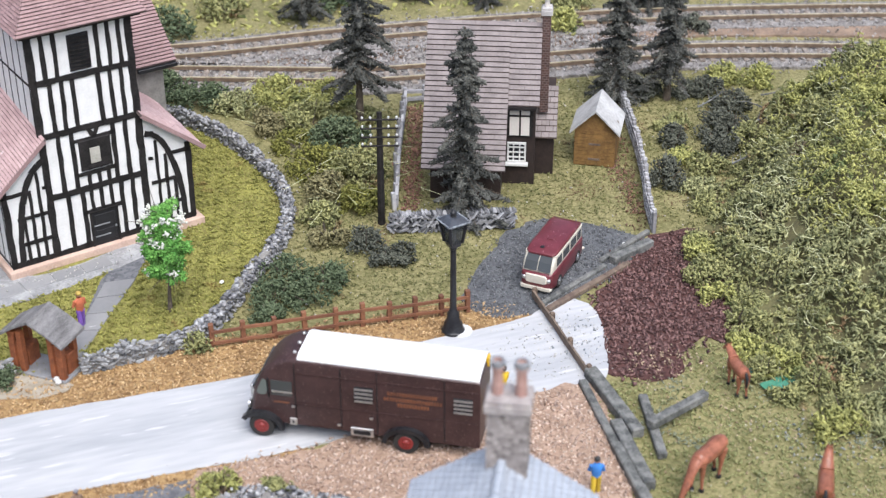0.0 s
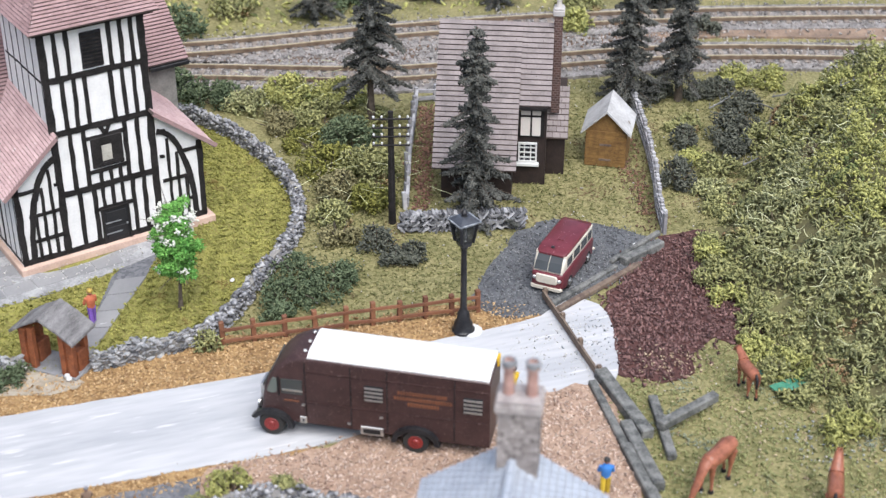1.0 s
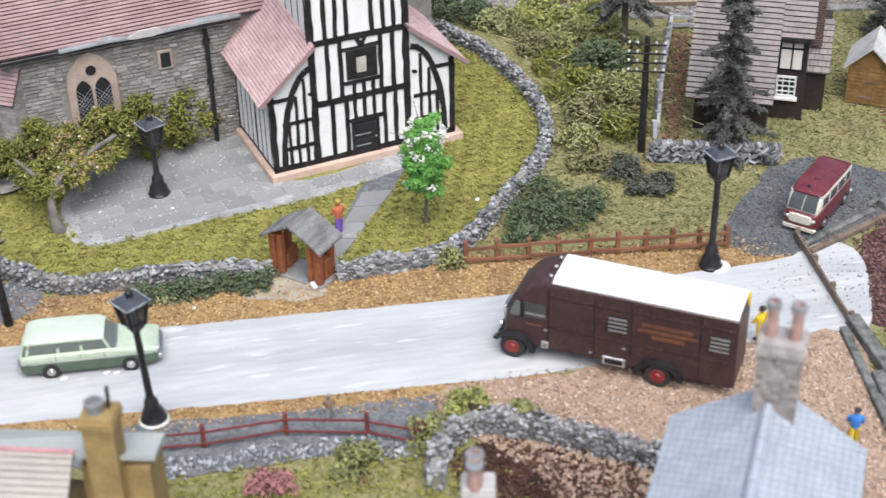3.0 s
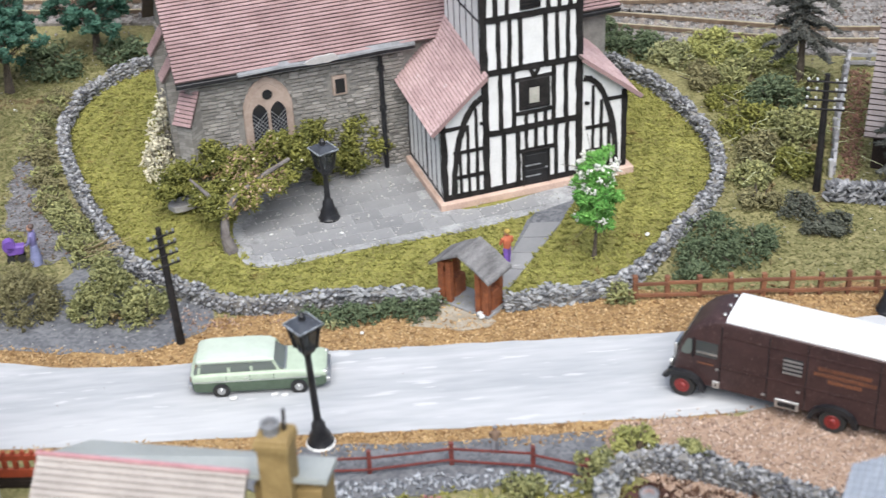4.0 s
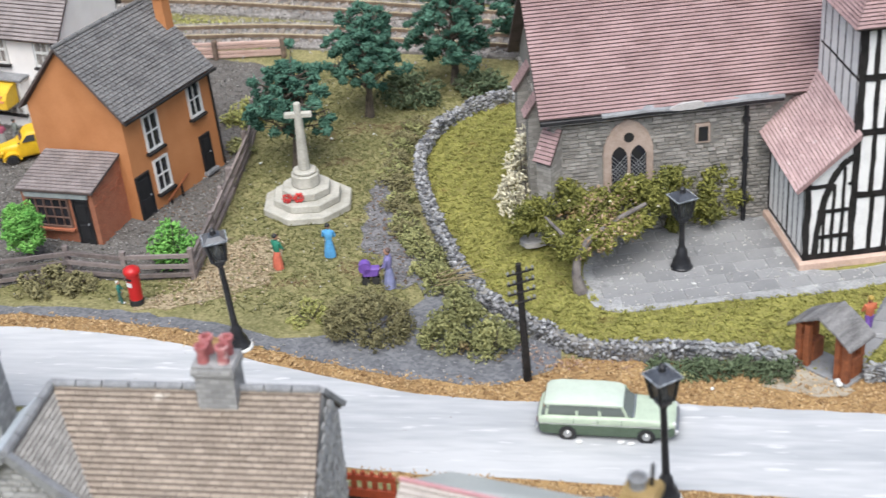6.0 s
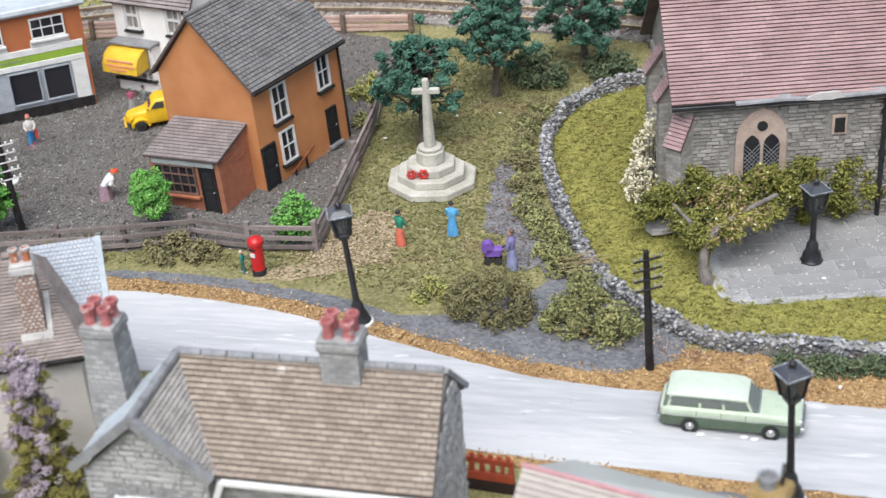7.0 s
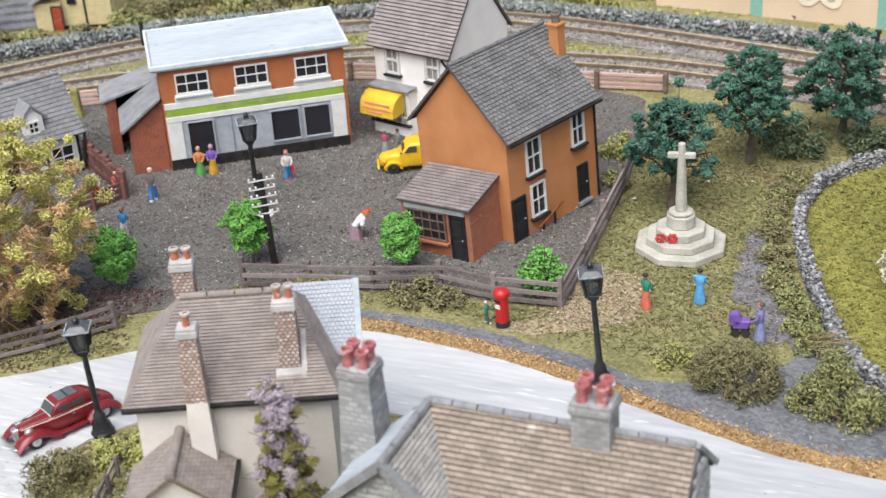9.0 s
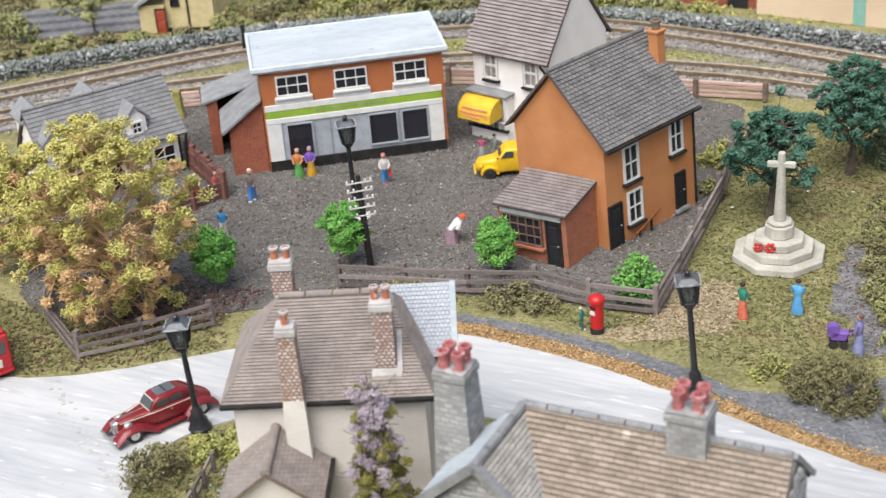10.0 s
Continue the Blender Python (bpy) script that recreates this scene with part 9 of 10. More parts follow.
OVAL = ((0, 0.6), (0.3, 1.0), (0.65, 0.95), (1.0, 0.45))
g_white = leaf("white_petal", (0.8, 0.8, 0.72), (0.62, 0.62, 0.54))
lt = feathered_tree(13.2, 53.7, 5.4, 0.66, "bright green tree with white blossom on the lawn", 30, g_bright, m_bark, 80, (0.24, 0.4), 0.38, OVAL, 0.1, 0.0, size=0.08, stray=0.2)
pts = [(1.0 * math.cos(i * 2.4) * (0.55 + 0.45 * ((i * 7) % 5) / 4), 1.0 * math.sin(i * 2.4) * (0.55 + 0.45 * ((i * 7) % 5) / 4), 2.5 + 3.0 * math.sqrt(((i * 13) % 52) / 52)) for i in range(52)]
V, F = clumps([(x + rng.normal(0, 0.08), y + rng.normal(0, 0.08), z + rng.normal(0, 0.08)) for x, y, z in pts for _ in range(11)], 0.065, 0.8, 0.4)
cloud("blossom", V, F, g_white, lt)
for x, y, h, r, lab in ((-45.6, 53.2, 3.5, 0.9, "small bright green tree on the gravel"), (-40.15, 58.1, 3.4, 0.8, "small bright green tree by the telegraph pole"), (-32.0, 59.4, 3.1, 0.66, "small bright green tree by the shop front")):
    feathered_tree(x, y, h, r, lab, 22, g_bright, m_bark, 80, (0.26, 0.44), 0.4, OVAL, 0.09, 0.0, size=0.085, stray=0.22)
UMBRELLA = ((0, 0.8), (0.35, 1.0), (0.7, 0.85), (1.0, 0.4))
for x, y, h, r, n, base, lab in ((-20.2, 70.1, 6.0, 2.35, 34, 0.48, "teal green tree behind the memorial"), (-17.2, 76.9, 6.3, 2.5, 38, 0.45, "teal green spreading tree on the green"), (-12.6, 81.6, 6.2, 2.5, 36, 0.35, "teal green tree by the churchyard wall"), (-8.6, 84.6, 6.2, 2.2, 24, 0.3, "teal green tree behind the church")):
    feathered_tree(x, y, h, r, lab, n, g_teal, m_bark, 58, (0.2, 0.42), base, UMBRELLA, 0.24, 0.0, size=0.115, stray=0.42)

# planting round the church
g_mix = leaf("olive_ochre_foliage", (0.33, 0.32, 0.085), (0.09, 0.1, 0.033), ((0.34, 0.22, 0.12), 0.5, 0.66))
m_greybark = mat("smooth_grey_bark", (0.2, 0.178, 0.165), (0.11, 0.096, 0.09), rough=0.9, scale=2, bump=0.5)
ct = thing("crooked_tree", -3.7, 56.9, 0, 0, "crooked olive tree bending over the church terrace", "tree")
trunk([(0, 0, 0), (-0.2, 0.1, 0.9), (-0.15, 0.4, 1.7), (0.35, 0.9, 2.3), (1.4, 2.0, 2.7), (3.0, 3.5, 2.9)], 0.27, 0.1, m_greybark, ct)
trunk([(-0.15, 0.4, 1.7), (-0.9, 1.7, 2.2), (-1.8, 2.9, 2.5)], 0.15, 0.06, m_greybark, ct, "limb")
cp_ = np.concatenate([dome(*a) for a in ((-2.5, 3.9, 0.9, 1.2, 2.2, 900), (-0.9, 4.3, 1.6, 1.1, 2.3, 800), (0.6, 3.4, 2.0, 1.1, 1.7, 650), (2.4, 4.2, 2.1, 1.3, 1.9, 800), (-1.0, 2.6, 1.5, 0.8, 1.2, 450), (1.3, 2.3, 2.2, 0.8, 0.9, 400), (4.1, 5.2, 2.0, 1.2, 2.0, 750), (2.6, 2.7, 2.0, 0.7, 0.8, 320), (-0.4, 0.9, 1.75, 0.7, 0.9, 420), (0.7, 1.3, 2.0, 0.7, 0.8, 400), (1.7, 2.0, 2.2, 0.7, 0.7, 350))])
V, F = tufts(np.concatenate([cp_, cp_ + rng.normal(0, 0.12, cp_.shape)]), 0.105)
cloud("crown", V, F, g_mix, ct)
V, F = clumps(cp_[rng.permutation(len(cp_))[:90]], 0.09, 0.8, 0.4)
cloud("blossom", V, F, g_cream, ct)
pk = cp_[rng.permutation(len(cp_))[:2400]] + rng.normal(0, 0.1, (2400, 3))
V, F = tufts(pk[(pk[:, 0] > 0.0) & (pk[:, 0] < 2.8) & (pk[:, 1] < 4.0)], 0.12)
cloud("withered_leaves", V, F, leaf("withered_pink_brown", (0.5, 0.36, 0.24), (0.26, 0.17, 0.1)), ct)["label"] = "withered pinkish brown leaves"
for x, y, r, h in ((2.4, 64.0, 1.4, 4.1), (1.0, 63.6, 1.2, 4.0), (3.7, 64.7, 0.95, 3.6)):
    bush(x, y, r, h, g_mix, "olive creeper against the nave wall", 2600, 0.11)
bush(-6.4, 63.2, 0.9, 1.6, g_olive, "olive shrub at the corner of the nave", 600, 0.12)
for x, y, r, h in ((-7.4, 64.3, 0.85, 3.2), (-7.1, 65.7, 0.85, 5.1)):
    bush(x, y, r, h, g_cream, "cream blossom shrub at the corner of the nave", 900, 0.115)
solo("fallen_slab", M().prism(smooth_poly([(0, 0), (1.4, 0.2), (1.6, 0.8), (0.5, 1.1), (-0.2, 0.6)], 0.4, 0.06), 0, 0.35), m_cap, -6.5, 60.5, 0.25, 20, "grey weathered slab on the lawn", "stone", bevel=0.05)
for x0, x1 in ((0.2, 5.4),):
    for i in range(7):
        bush(x0 + (x1 - x0) * i / 6, 50.35 + 0.12 * math.sin(i * 2.1), 0.62, 0.85, g_dark, "dark ivy on the churchyard wall", 420, 0.1, k=6)
bush(0.9, 49.8, 0.45, 0.45, g_sage, "small grey-green plant at the foot of the wall", 160, 0.1, k=4)
bush(13.7, 50.0, 0.75, 0.9, g_olive, "olive shrub at the end of the rail fence", 350, 0.11, k=6)

# lane and green
bush(-13.3, 53.2, 2.1, 2.1, g_brown, "large olive-brown bush beside the footway", 4200, 0.085, k=30)
bush(-16.3, 54.3, 0.95, 0.9, g_lime, "small yellow-flowered bush by the lane", 450, 0.1, k=6)
bush(-9.0, 52.6, 1.4, 3.1, g_olive, "tall olive bush by the telegraph pole", 2900, 0.095, k=14)
bush(-7.3, 51.9, 1.3, 1.6, g_olive, "low olive bush by the telegraph pole", 1800, 0.095)
bush(-10.3, 52.6, 0.8, 1.1, g_olive, "low olive bush by the footway", 600, 0.095)
for i, (x, y, a) in enumerate(along([(-10.5, 57.0), (-11.7, 60.4), (-13.2, 63.4), (-14.0, 66.4), (-14.5, 69.2), (-14.6, 72.6), (-13.9, 76.0)], 0.95)):
    x, y, r_ = x + rng.normal(0, 0.2), y + rng.normal(0, 0.15), rng.uniform(0.55, 0.9)
    bush(x, y, r_, rng.uniform(0.6, 1.05) if y > 61.5 else rng.uniform(1.0, 1.4), (g_brown, g_brown, g_olive)[i % 3] if y > 62 else g_olive, "scrubby brown-green growth along the stone wall", 420, 0.1, k=6)
stw = M()
for i in range(26):
    a = rng.uniform(0.3, 0.9)
    x, y = -10.4 + rng.normal(0, 0.25), 57.4 + rng.normal(0, 0.3)
    stw.rod((x, y, 0.3), (x + 1.5 + rng.uniform(-0.4, 0.4), y - 1.6 + rng.uniform(-0.5, 0.5), 1.1 + a), 0.022, 0.012, 4)
tagged(part("dry_straw", stw, mat("dry_straw_stem", (0.52, 0.42, 0.24), (0.36, 0.28, 0.15), rough=0.8)), "pale dry stems leaning by the wall", "dry grass", kind="stuff")
for x, y, r, h in ((-34.6, 56.1, 1.3, 1.0), (-36.0, 55.9, 0.9, 0.8), (-30.2, 57.0, 1.6, 1.1), (-28.6, 56.9, 1.0, 0.8)):
    bush(x, y, r, h, g_brown, "low olive-brown bush along the yard fence", 800, 0.12)
bush(-24.6, 76.4, 1.4, 1.4, g_lime, "yellow-green bush at the end of the yard", 600, 0.14)
bush(-24.0, 72.0, 0.9, 0.8, g_olive, "olive clump at the yard fence", 350, 0.13)
bush(-39.0, 37.8, 1.5, 1.9, g_brown, "brown-green bush in the cream house's garden", 1900, 0.085)
for x, y, r, h in ((-37.6, 40.2, 0.9, 0.9), (-36.9, 41.6, 0.8, 0.8), (-38.4, 40.6, 0.6, 0.7), (-36.4, 40.6, 0.6, 0.7)):
    bush(x, y, r, h, g_lime, "leafy yellow-green plant in the cream house's garden", 600, 0.11)
fence("garden_fence", [(-36.9, 39.3), (-36.3, 36.9), (-35.9, 35.0)], 0.95, "low dark weathered garden fence beside the cream house", m_fence, 2, 1.2, 0.16, 0.18, seed=12)
scatter("edging_stones", [(-36.6, 40.0), (-35.2, 40.2), (-34.6, 36), (-35.8, 35)], 20, 0.1, p_slate, "pale stone chips beside the cream house", 0.06, 0.6)
scatter("bark_mulch", [(-50.5, 49.2), (-48.4, 46.6), (-43.6, 51.2), (-42.6, 54.5), (-47, 53)], 26, 0.11, p_soil, "purple brown bark chips under the golden tree", 0.12, 0.7, edge=0.4)

scatter("pink_grit", [(-6.6, 52.6), (-4.6, 51.5), (-3.2, 51.2), (-0.6, 51.0), (-0.8, 50.3), (-4.5, 50.3), (-5.9, 50.9)], 20, 0.09, mat("pinkish_brown_chip", (0.5, 0.36, 0.28), (0.22, 0.13, 0.095), rough=0.9, spread="island", bump=0), "pinkish brown grit at the foot of the churchyard wall", 0.06, 0.6, edge=0.4)

# behind the churchyard wall, towards the cottage
GROWTH = [(17.0, 78.4, 2.0, 1.8, g_dark), (19.4, 76.0, 1.8, 1.6, g_dark), (21.4, 74.4, 1.6, 1.3, g_sage), (24.0, 74.4, 2.2, 1.7, g_lime), (27.0, 73.6, 1.9, 1.4, g_lime), (22.2, 71.4, 1.4, 1.1, g_brown), (25.0, 71.0, 2.0, 1.3, g_olive), (27.6, 70.4, 1.4, 0.9, g_olive), (23.4, 68.2, 1.6, 1.1, g_mix), (25.6, 67.4, 1.9, 1.8, g_dark), (23.6, 65.0, 1.7, 1.6, g_mix), (25.4, 63.4, 1.7, 2.2, g_olive), (23.2, 62.0, 1.5, 1.5, g_brown), (24.6, 60.3, 1.3, 1.4, g_mix), (22.4, 59.4, 1.2, 1.3, g_olive), (22.0, 57.4, 1.0, 1.0, g_brown)]
for x, y, r, h, mt_ in GROWTH:
    lab = {g_dark: "dark green ivy mound by the wall", g_lime: "yellow-green moss mound by the railway", g_sage: "sage green mound by the wall"}.get(mt_, "tangled olive scrub behind the churchyard wall")
    bush(x, y, r, h, mt_, lab, int(420 * r * r + 350), 0.115, k=11)
for x, y, r, h in ((17.8, 52.6, 1.3, 1.2), (19.6, 52.2, 1.3, 1.2), (19.0, 54.4, 1.3, 1.4), (20.9, 53.4, 1.1, 1.1), (17.4, 51.2, 0.8, 0.9)):
    bush(x, y, r, h, g_dark, "dark green ivy mound beside the rail fence", 900, 0.1)
for x, y, r, h in ((23.5, 56.0, 0.95, 1.35), (23.9, 54.3, 0.6, 0.9), (24.9, 54.2, 0.75, 1.1)):
    bush(x, y, r, h, g_grey, "rounded charcoal shrub by the cottage wall", 800, 0.1, k=8)
scatter("red_leaf_litter", [(26.5, 58.9), (27.2, 58.9), (31.9, 71.0), (31.2, 71.4)], 44, 0.12, mat("rust_chip", (0.34, 0.18, 0.125), (0.14, 0.075, 0.055), rough=0.9, spread="island", bump=0), "rusty leaf litter along the fence", 0.05, 0.6)
scatter("red_leaf_litter", [(39.5, 63.4), (41.2, 63.6), (39.9, 59.8), (38.4, 54.6), (37.4, 54.6), (38.8, 59.8)], 22, 0.1, MATS["rust_chip"], "rusty leaf litter along the fence", 0.05, 0.6)
for x, y, r, h, mt_ in ((40.9, 57.2, 1.0, 1.8, g_grey), (43.4, 61.2, 0.8, 1.3, g_grey), (44.9, 67.9, 1.1, 1.5, g_grey), (48.6, 66.6, 1.2, 1.2, g_grey), (46.4, 61.6, 1.4, 1.9, g_grey), (45.6, 59.4, 1.2, 1.4, g_grey), (42.2, 55.6, 1.0, 0.9, g_sage), (43.6, 57.6, 1.2, 1.2, g_olive), (48.7, 64.2, 1.2, 1.6, g_grey), (47.4, 67.0, 0.9, 1.0, g_grey), (47.6, 61.6, 1.0, 1.2, g_grey), (41.6, 54.0, 1.0, 0.9, g_olive), (44.4, 63.4, 1.0, 0.9, g_olive), (43.0, 59.2, 0.9, 0.8, g_lime), (50.4, 68.0, 1.3, 1.3, g_lime), (52.4, 67.2, 1.2, 1.2, g_lime)):
    bush(x, y, r, h, mt_, {g_grey: "charcoal twiggy shrub at the foot of the bank", g_lime: "yellow-green bush at the foot of the bank"}.get(mt_, "olive scrub at the foot of the bank"), 900, 0.11)


# low growth along the foot of the bank
for i, (x, y) in enumerate(((37.6, 45.6), (37.9, 47.4), (37.4, 43.6), (36.9, 41.6), (37.8, 42.6), (36.4, 39.4), (37.4, 39.9), (36.6, 37.6), (37.8, 37.8), (38.6, 49.4), (39.4, 51.0), (38.2, 35.8), (37.2, 34.6), (38.6, 44.6), (38.4, 40.8))):
    r_ = 0.95 + 0.3 * math.sin(i * 2.3)
    bush(x, y, r_, 1.0 + 0.35 * math.sin(i * 1.7), g_olive if i % 3 else g_lime, "olive moss clump at the foot of the bank" if i % 3 else "yellow-green moss clump at the foot of the bank", int(560 * r_ * r_ + 120), 0.11)


# the overgrown bank
def bank_height(x, y):
    d = x - (37.4 + 0.12 * max(0.0, y - 44) + 0.75 * max(0.0, y - 50) + 0.05 * max(0.0, 44 - y))
    s = min(1.0, max(0.0, d / 9.0))
    back = min(1.0, max(0.0, (68.2 - 0.28 * (x - 48) - y) / 6.5))
    return 4.2 * s * s * (3 - 2 * s) * back * back * (3 - 2 * back)


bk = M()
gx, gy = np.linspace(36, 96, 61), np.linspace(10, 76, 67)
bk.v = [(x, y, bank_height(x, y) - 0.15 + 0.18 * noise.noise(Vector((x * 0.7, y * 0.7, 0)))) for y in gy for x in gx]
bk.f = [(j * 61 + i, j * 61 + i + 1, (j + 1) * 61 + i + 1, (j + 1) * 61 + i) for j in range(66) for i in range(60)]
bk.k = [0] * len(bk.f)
# the dark colour of this sheet stands for shade under the growth
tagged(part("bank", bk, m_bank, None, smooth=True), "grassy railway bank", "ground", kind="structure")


def lumpy(x, y):
    """Height of the cover over the bank: broad heaps, small heaps, fluff."""
    v = Vector((x, y, 0))
    return 0.6 + 1.15 * noise.noise(v * 0.42) + 1.1 * noise.noise(v * 0.95 + Vector((7, 3, 1))) + 0.55 * noise.noise(v * 2.4)


def zone(x, y):
    """Which growth covers the bank at a spot: 0 sage, 1 olive, 2 yellow-green."""
    w = 1.8 * noise.noise(Vector((x * 0.3, y * 0.3, 5.0))) + rb.gauss(0, 1.1)
    edge_x = 37.4 + 0.12 * max(0.0, y - 44) + 0.75 * max(0.0, y - 50)
    if x - edge_x + w < 2.4 and y > 36:
        return 1
    if y > 56.5 + 0.25 * (x - 47) + w * 1.5:
        return 2 if noise.noise(Vector((x * 0.35, y * 0.35, 9.0))) > 0.12 else 1
    if x > 43.4 + 0.9 * (46 - y) * (y < 46) + 0.9 * max(0, y - 48) + w and y > 41.5:
        return 2
    return 1 if noise.noise(Vector((x * 0.3, y * 0.3, 2.0))) > 0.34 else 0


rb = random.Random(8)
cover = [[], [], []]
while sum(len(c) for c in cover) < 72000:
    x, y = rb.uniform(36.5, 64), rb.uniform(25, 71)
    hb = bank_height(x, y)
    if hb < 0.05 or (x > 57 and y < 46):
        continue
    k = zone(x, y)
    grow = min(1.0, 0.35 + hb)
    cover[k].append((x, y, hb - 0.12 + lumpy(x, y) * grow * (0.7 if k == 0 else 1.15) - 0.22 * rb.random() ** 2))
for pts, mt_, lab, ln, sz in ((cover[0], g_sage, "fibrous sage green undergrowth on the bank", 2.2, 0.097), (cover[1], g_olive, "olive green scrub on the bank", 1.3, 0.11), (cover[2], g_lime, "yellow-green moss and scrub on the bank", 1.3, 0.1)):
    V, F = tufts(pts, sz, ln)
    tagged(cloud("undergrowth", V, F, mt_), lab, "undergrowth", kind="stuff")
for _ in range(46):
    x, y = rb.uniform(37.6, 56), rb.uniform(33, 69)
    hb = bank_height(x, y)
    if hb < 0.1 or zone(x, y) == 0:
        continue
    r_ = rb.uniform(0.7, 1.3)
    bush(x, y, r_, rb.uniform(0.9, 1.5), g_olive if zone(x, y) == 1 else g_lime, "rounded olive bush on the bank" if zone(x, y) == 1 else "rounded yellow-green bush on the bank", int(520 * r_ * r_), 0.115, z=hb + 0.1)
fib = M()
for _ in range(2300):
    x, y = rb.uniform(38, 58), rb.uniform(30, 66)
    hb = bank_height(x, y)
    if hb < 0.4:
        continue
    z = hb + lumpy(x, y) * 0.8 + 0.02
    a, L = rb.uniform(0, 6.28), rb.uniform(0.3, 0.85)
    prev = Vector((x, y, z))
    for j in range(4):
        a += rb.uniform(-0.8, 0.8)
        nxt = prev + Vector((math.cos(a) * L / 4, math.sin(a) * L / 4, rb.uniform(-0.06, 0.12)))
        fib.rod(prev, nxt, 0.019, 0.016, 3)
        prev = nxt
tagged(part("loose_fibre", fib, mat("pale_moss_fibre", (0.6, 0.6, 0.36), (0.42, 0.44, 0.25), rough=0.9)), "pale curled moss fibres on the bank", "dry grass", kind="stuff")
wd = M()
for x, y, a, L in ((47.6, 60.2, 0.3, 2.2), (49.5, 61.5, 2.7, 1.6), (51.0, 58.0, 0.1, 2.4), (53.5, 60.5, 0.5, 1.8), (46.2, 63.6, 0.2, 2.6), (44.4, 56.4, 0.2, 1.8), (55, 57, 2.9, 2.0), (50.5, 63.8, -0.3, 2.4)):
    z = bank_height(x, y) + 0.9
    p = Vector((x, y, z))
    for j in range(3):
        q = p + Vector((math.cos(a) * L / 3, math.sin(a) * L / 3, rb.uniform(-0.05, 0.25)))
        wd.rod(p, q, 0.06 - 0.012 * j, 0.05 - 0.012 * j, 5)
        wd.rod(p, p + Vector((math.cos(a + 0.8) * 0.5, math.sin(a + 0.8) * 0.5, 0.25)), 0.025, 0.012, 4)
        p, a = q, a + rb.uniform(-0.3, 0.3)
tagged(part("dead_branch", wd, m_baulk, None), "bare grey branches lying in the scrub", "branch", kind="stuff")
# pale straw among the growth behind the churchyard wall
fb2 = M()
for _ in range(70):
    x, y, a, L = rb.uniform(21.5, 28.5), rb.uniform(58, 76), rb.uniform(0, 6.28), rb.uniform(0.4, 1.3)
    z = rb.uniform(1.0, 2.0)
    fb2.rod((x, y, z), (x + math.cos(a) * L, y + math.sin(a) * L, z + rb.uniform(-0.3, 0.3)), 0.014, 0.01, 3)
tagged(part("dry_straw", fb2, MATS["pale_moss_fibre"]), "pale dry stems among the scrub", "dry grass", kind="stuff")

# front gardens
for x, y, r, h, mt_ in ((10.5, 38.3, 0.85, 1.6, g_olive), (12.4, 39.7, 0.85, 1.3, g_lime), (7.6, 37.4, 1.0, 1.2, g_olive), (14.4, 39.0, 0.7, 0.7, g_olive)):
    bush(x, y, r, h, mt_, "small clipped shrub in the front garden", 700, 0.1)
bush(4.4, 36.6, 0.8, 1.0, leaf("dusty_pink_blossom", (0.5, 0.25, 0.24), (0.36, 0.16, 0.16)), "dusty pink blossom shrub in the front garden", 500, 0.11)
scatter("turf", [(-41.5, 41), (-38, 43.4), (-34, 44.6), (-33, 40), (-36, 34), (-40, 36)], 14, 0.11, g_turf, "rough turf of the corner garden", 0.03, 0.6, [ROAD])
sheet("kitchen_bed", [(11.2, 36.6), (12.6, 37.7), (14.4, 37.0), (19.2, 34.0), (17.5, 30), (12, 31.5)], 0.06, m_soil, "dark brown planted bed inside the wall")
scatter("bed_mulch", [(11.2, 36.6), (12.6, 37.7), (14.4, 37.0), (19.2, 34.0), (17.5, 30), (12, 31.5)], 26, 0.11, leaf("dark_red_brown_planting", (0.13, 0.075, 0.05), (0.06, 0.032, 0.024)), "dark red-brown planting inside the stone wall", 0.12, 0.9)
scatter("edging_stones", [(-0.5, 39.0), (4, 39.2), (8.6, 38.7), (10.2, 37.8), (9.6, 37.3), (7.8, 38.1), (4, 38.5), (-0.5, 38.3)], 24, 0.17, p_slate, "grey stone chips edging the path", 0.1, 0.7)
scatter("edging_stones", [(-5.6, 52.0), (-8, 54.2), (-10.2, 57.2), (-9.2, 57.6), (-7.4, 54.8), (-4.8, 52.6)], 5, 0.14, p_slate, "grey stone chips at the foot of the wall", 0.06, 0.7)
DEBRIS = [(-16.5, 74.2), (-18.9, 73.6), (-15.1, 73.1), (2.2, 49.0), (16.0, 55.2), (24.3, 57.0), (19.3, 51.9), (35.8, 51.9), (-22.4, 70.4), (-1.8, 58.0), (1.6, 57.6)]
for x, y in DEBRIS:
    s = rr.uniform(0.06, 0.12)
    solo("white_chip", M().ball((0, 0, s * 0.5), s, 6, sz=0.5, sx=1.4), m_white, x, y, 0.1, rr.uniform(0, 180), "small white plaster chip on the turf", "debris", "white chips")
bush(-42.7, 73.5, 0.4, 0.55, g_autumn, "small dry golden tuft at the foot of the shop", 120, 0.1, k=5)
glue = mat("dried_green_glue", (0.05, 0.2, 0.13), (0.1, 0.3, 0.2), rough=0.15, bump=0.1)
for x, y, r in ((36.7, 38.6, 0.85), (35.9, 39.8, 0.55)):
    solo("glue_patch", M().prism(smooth_poly([(r * math.cos(a) * rr.uniform(0.6, 1.2), r * math.sin(a) * 0.6 * rr.uniform(0.6, 1.2)) for a in [i * 0.9 for i in range(7)]], 0.3, 0.02), 0, 0.05), glue, x, y, 0.1, 0, "shiny patch of dried green glue on the turf", "glue patch")

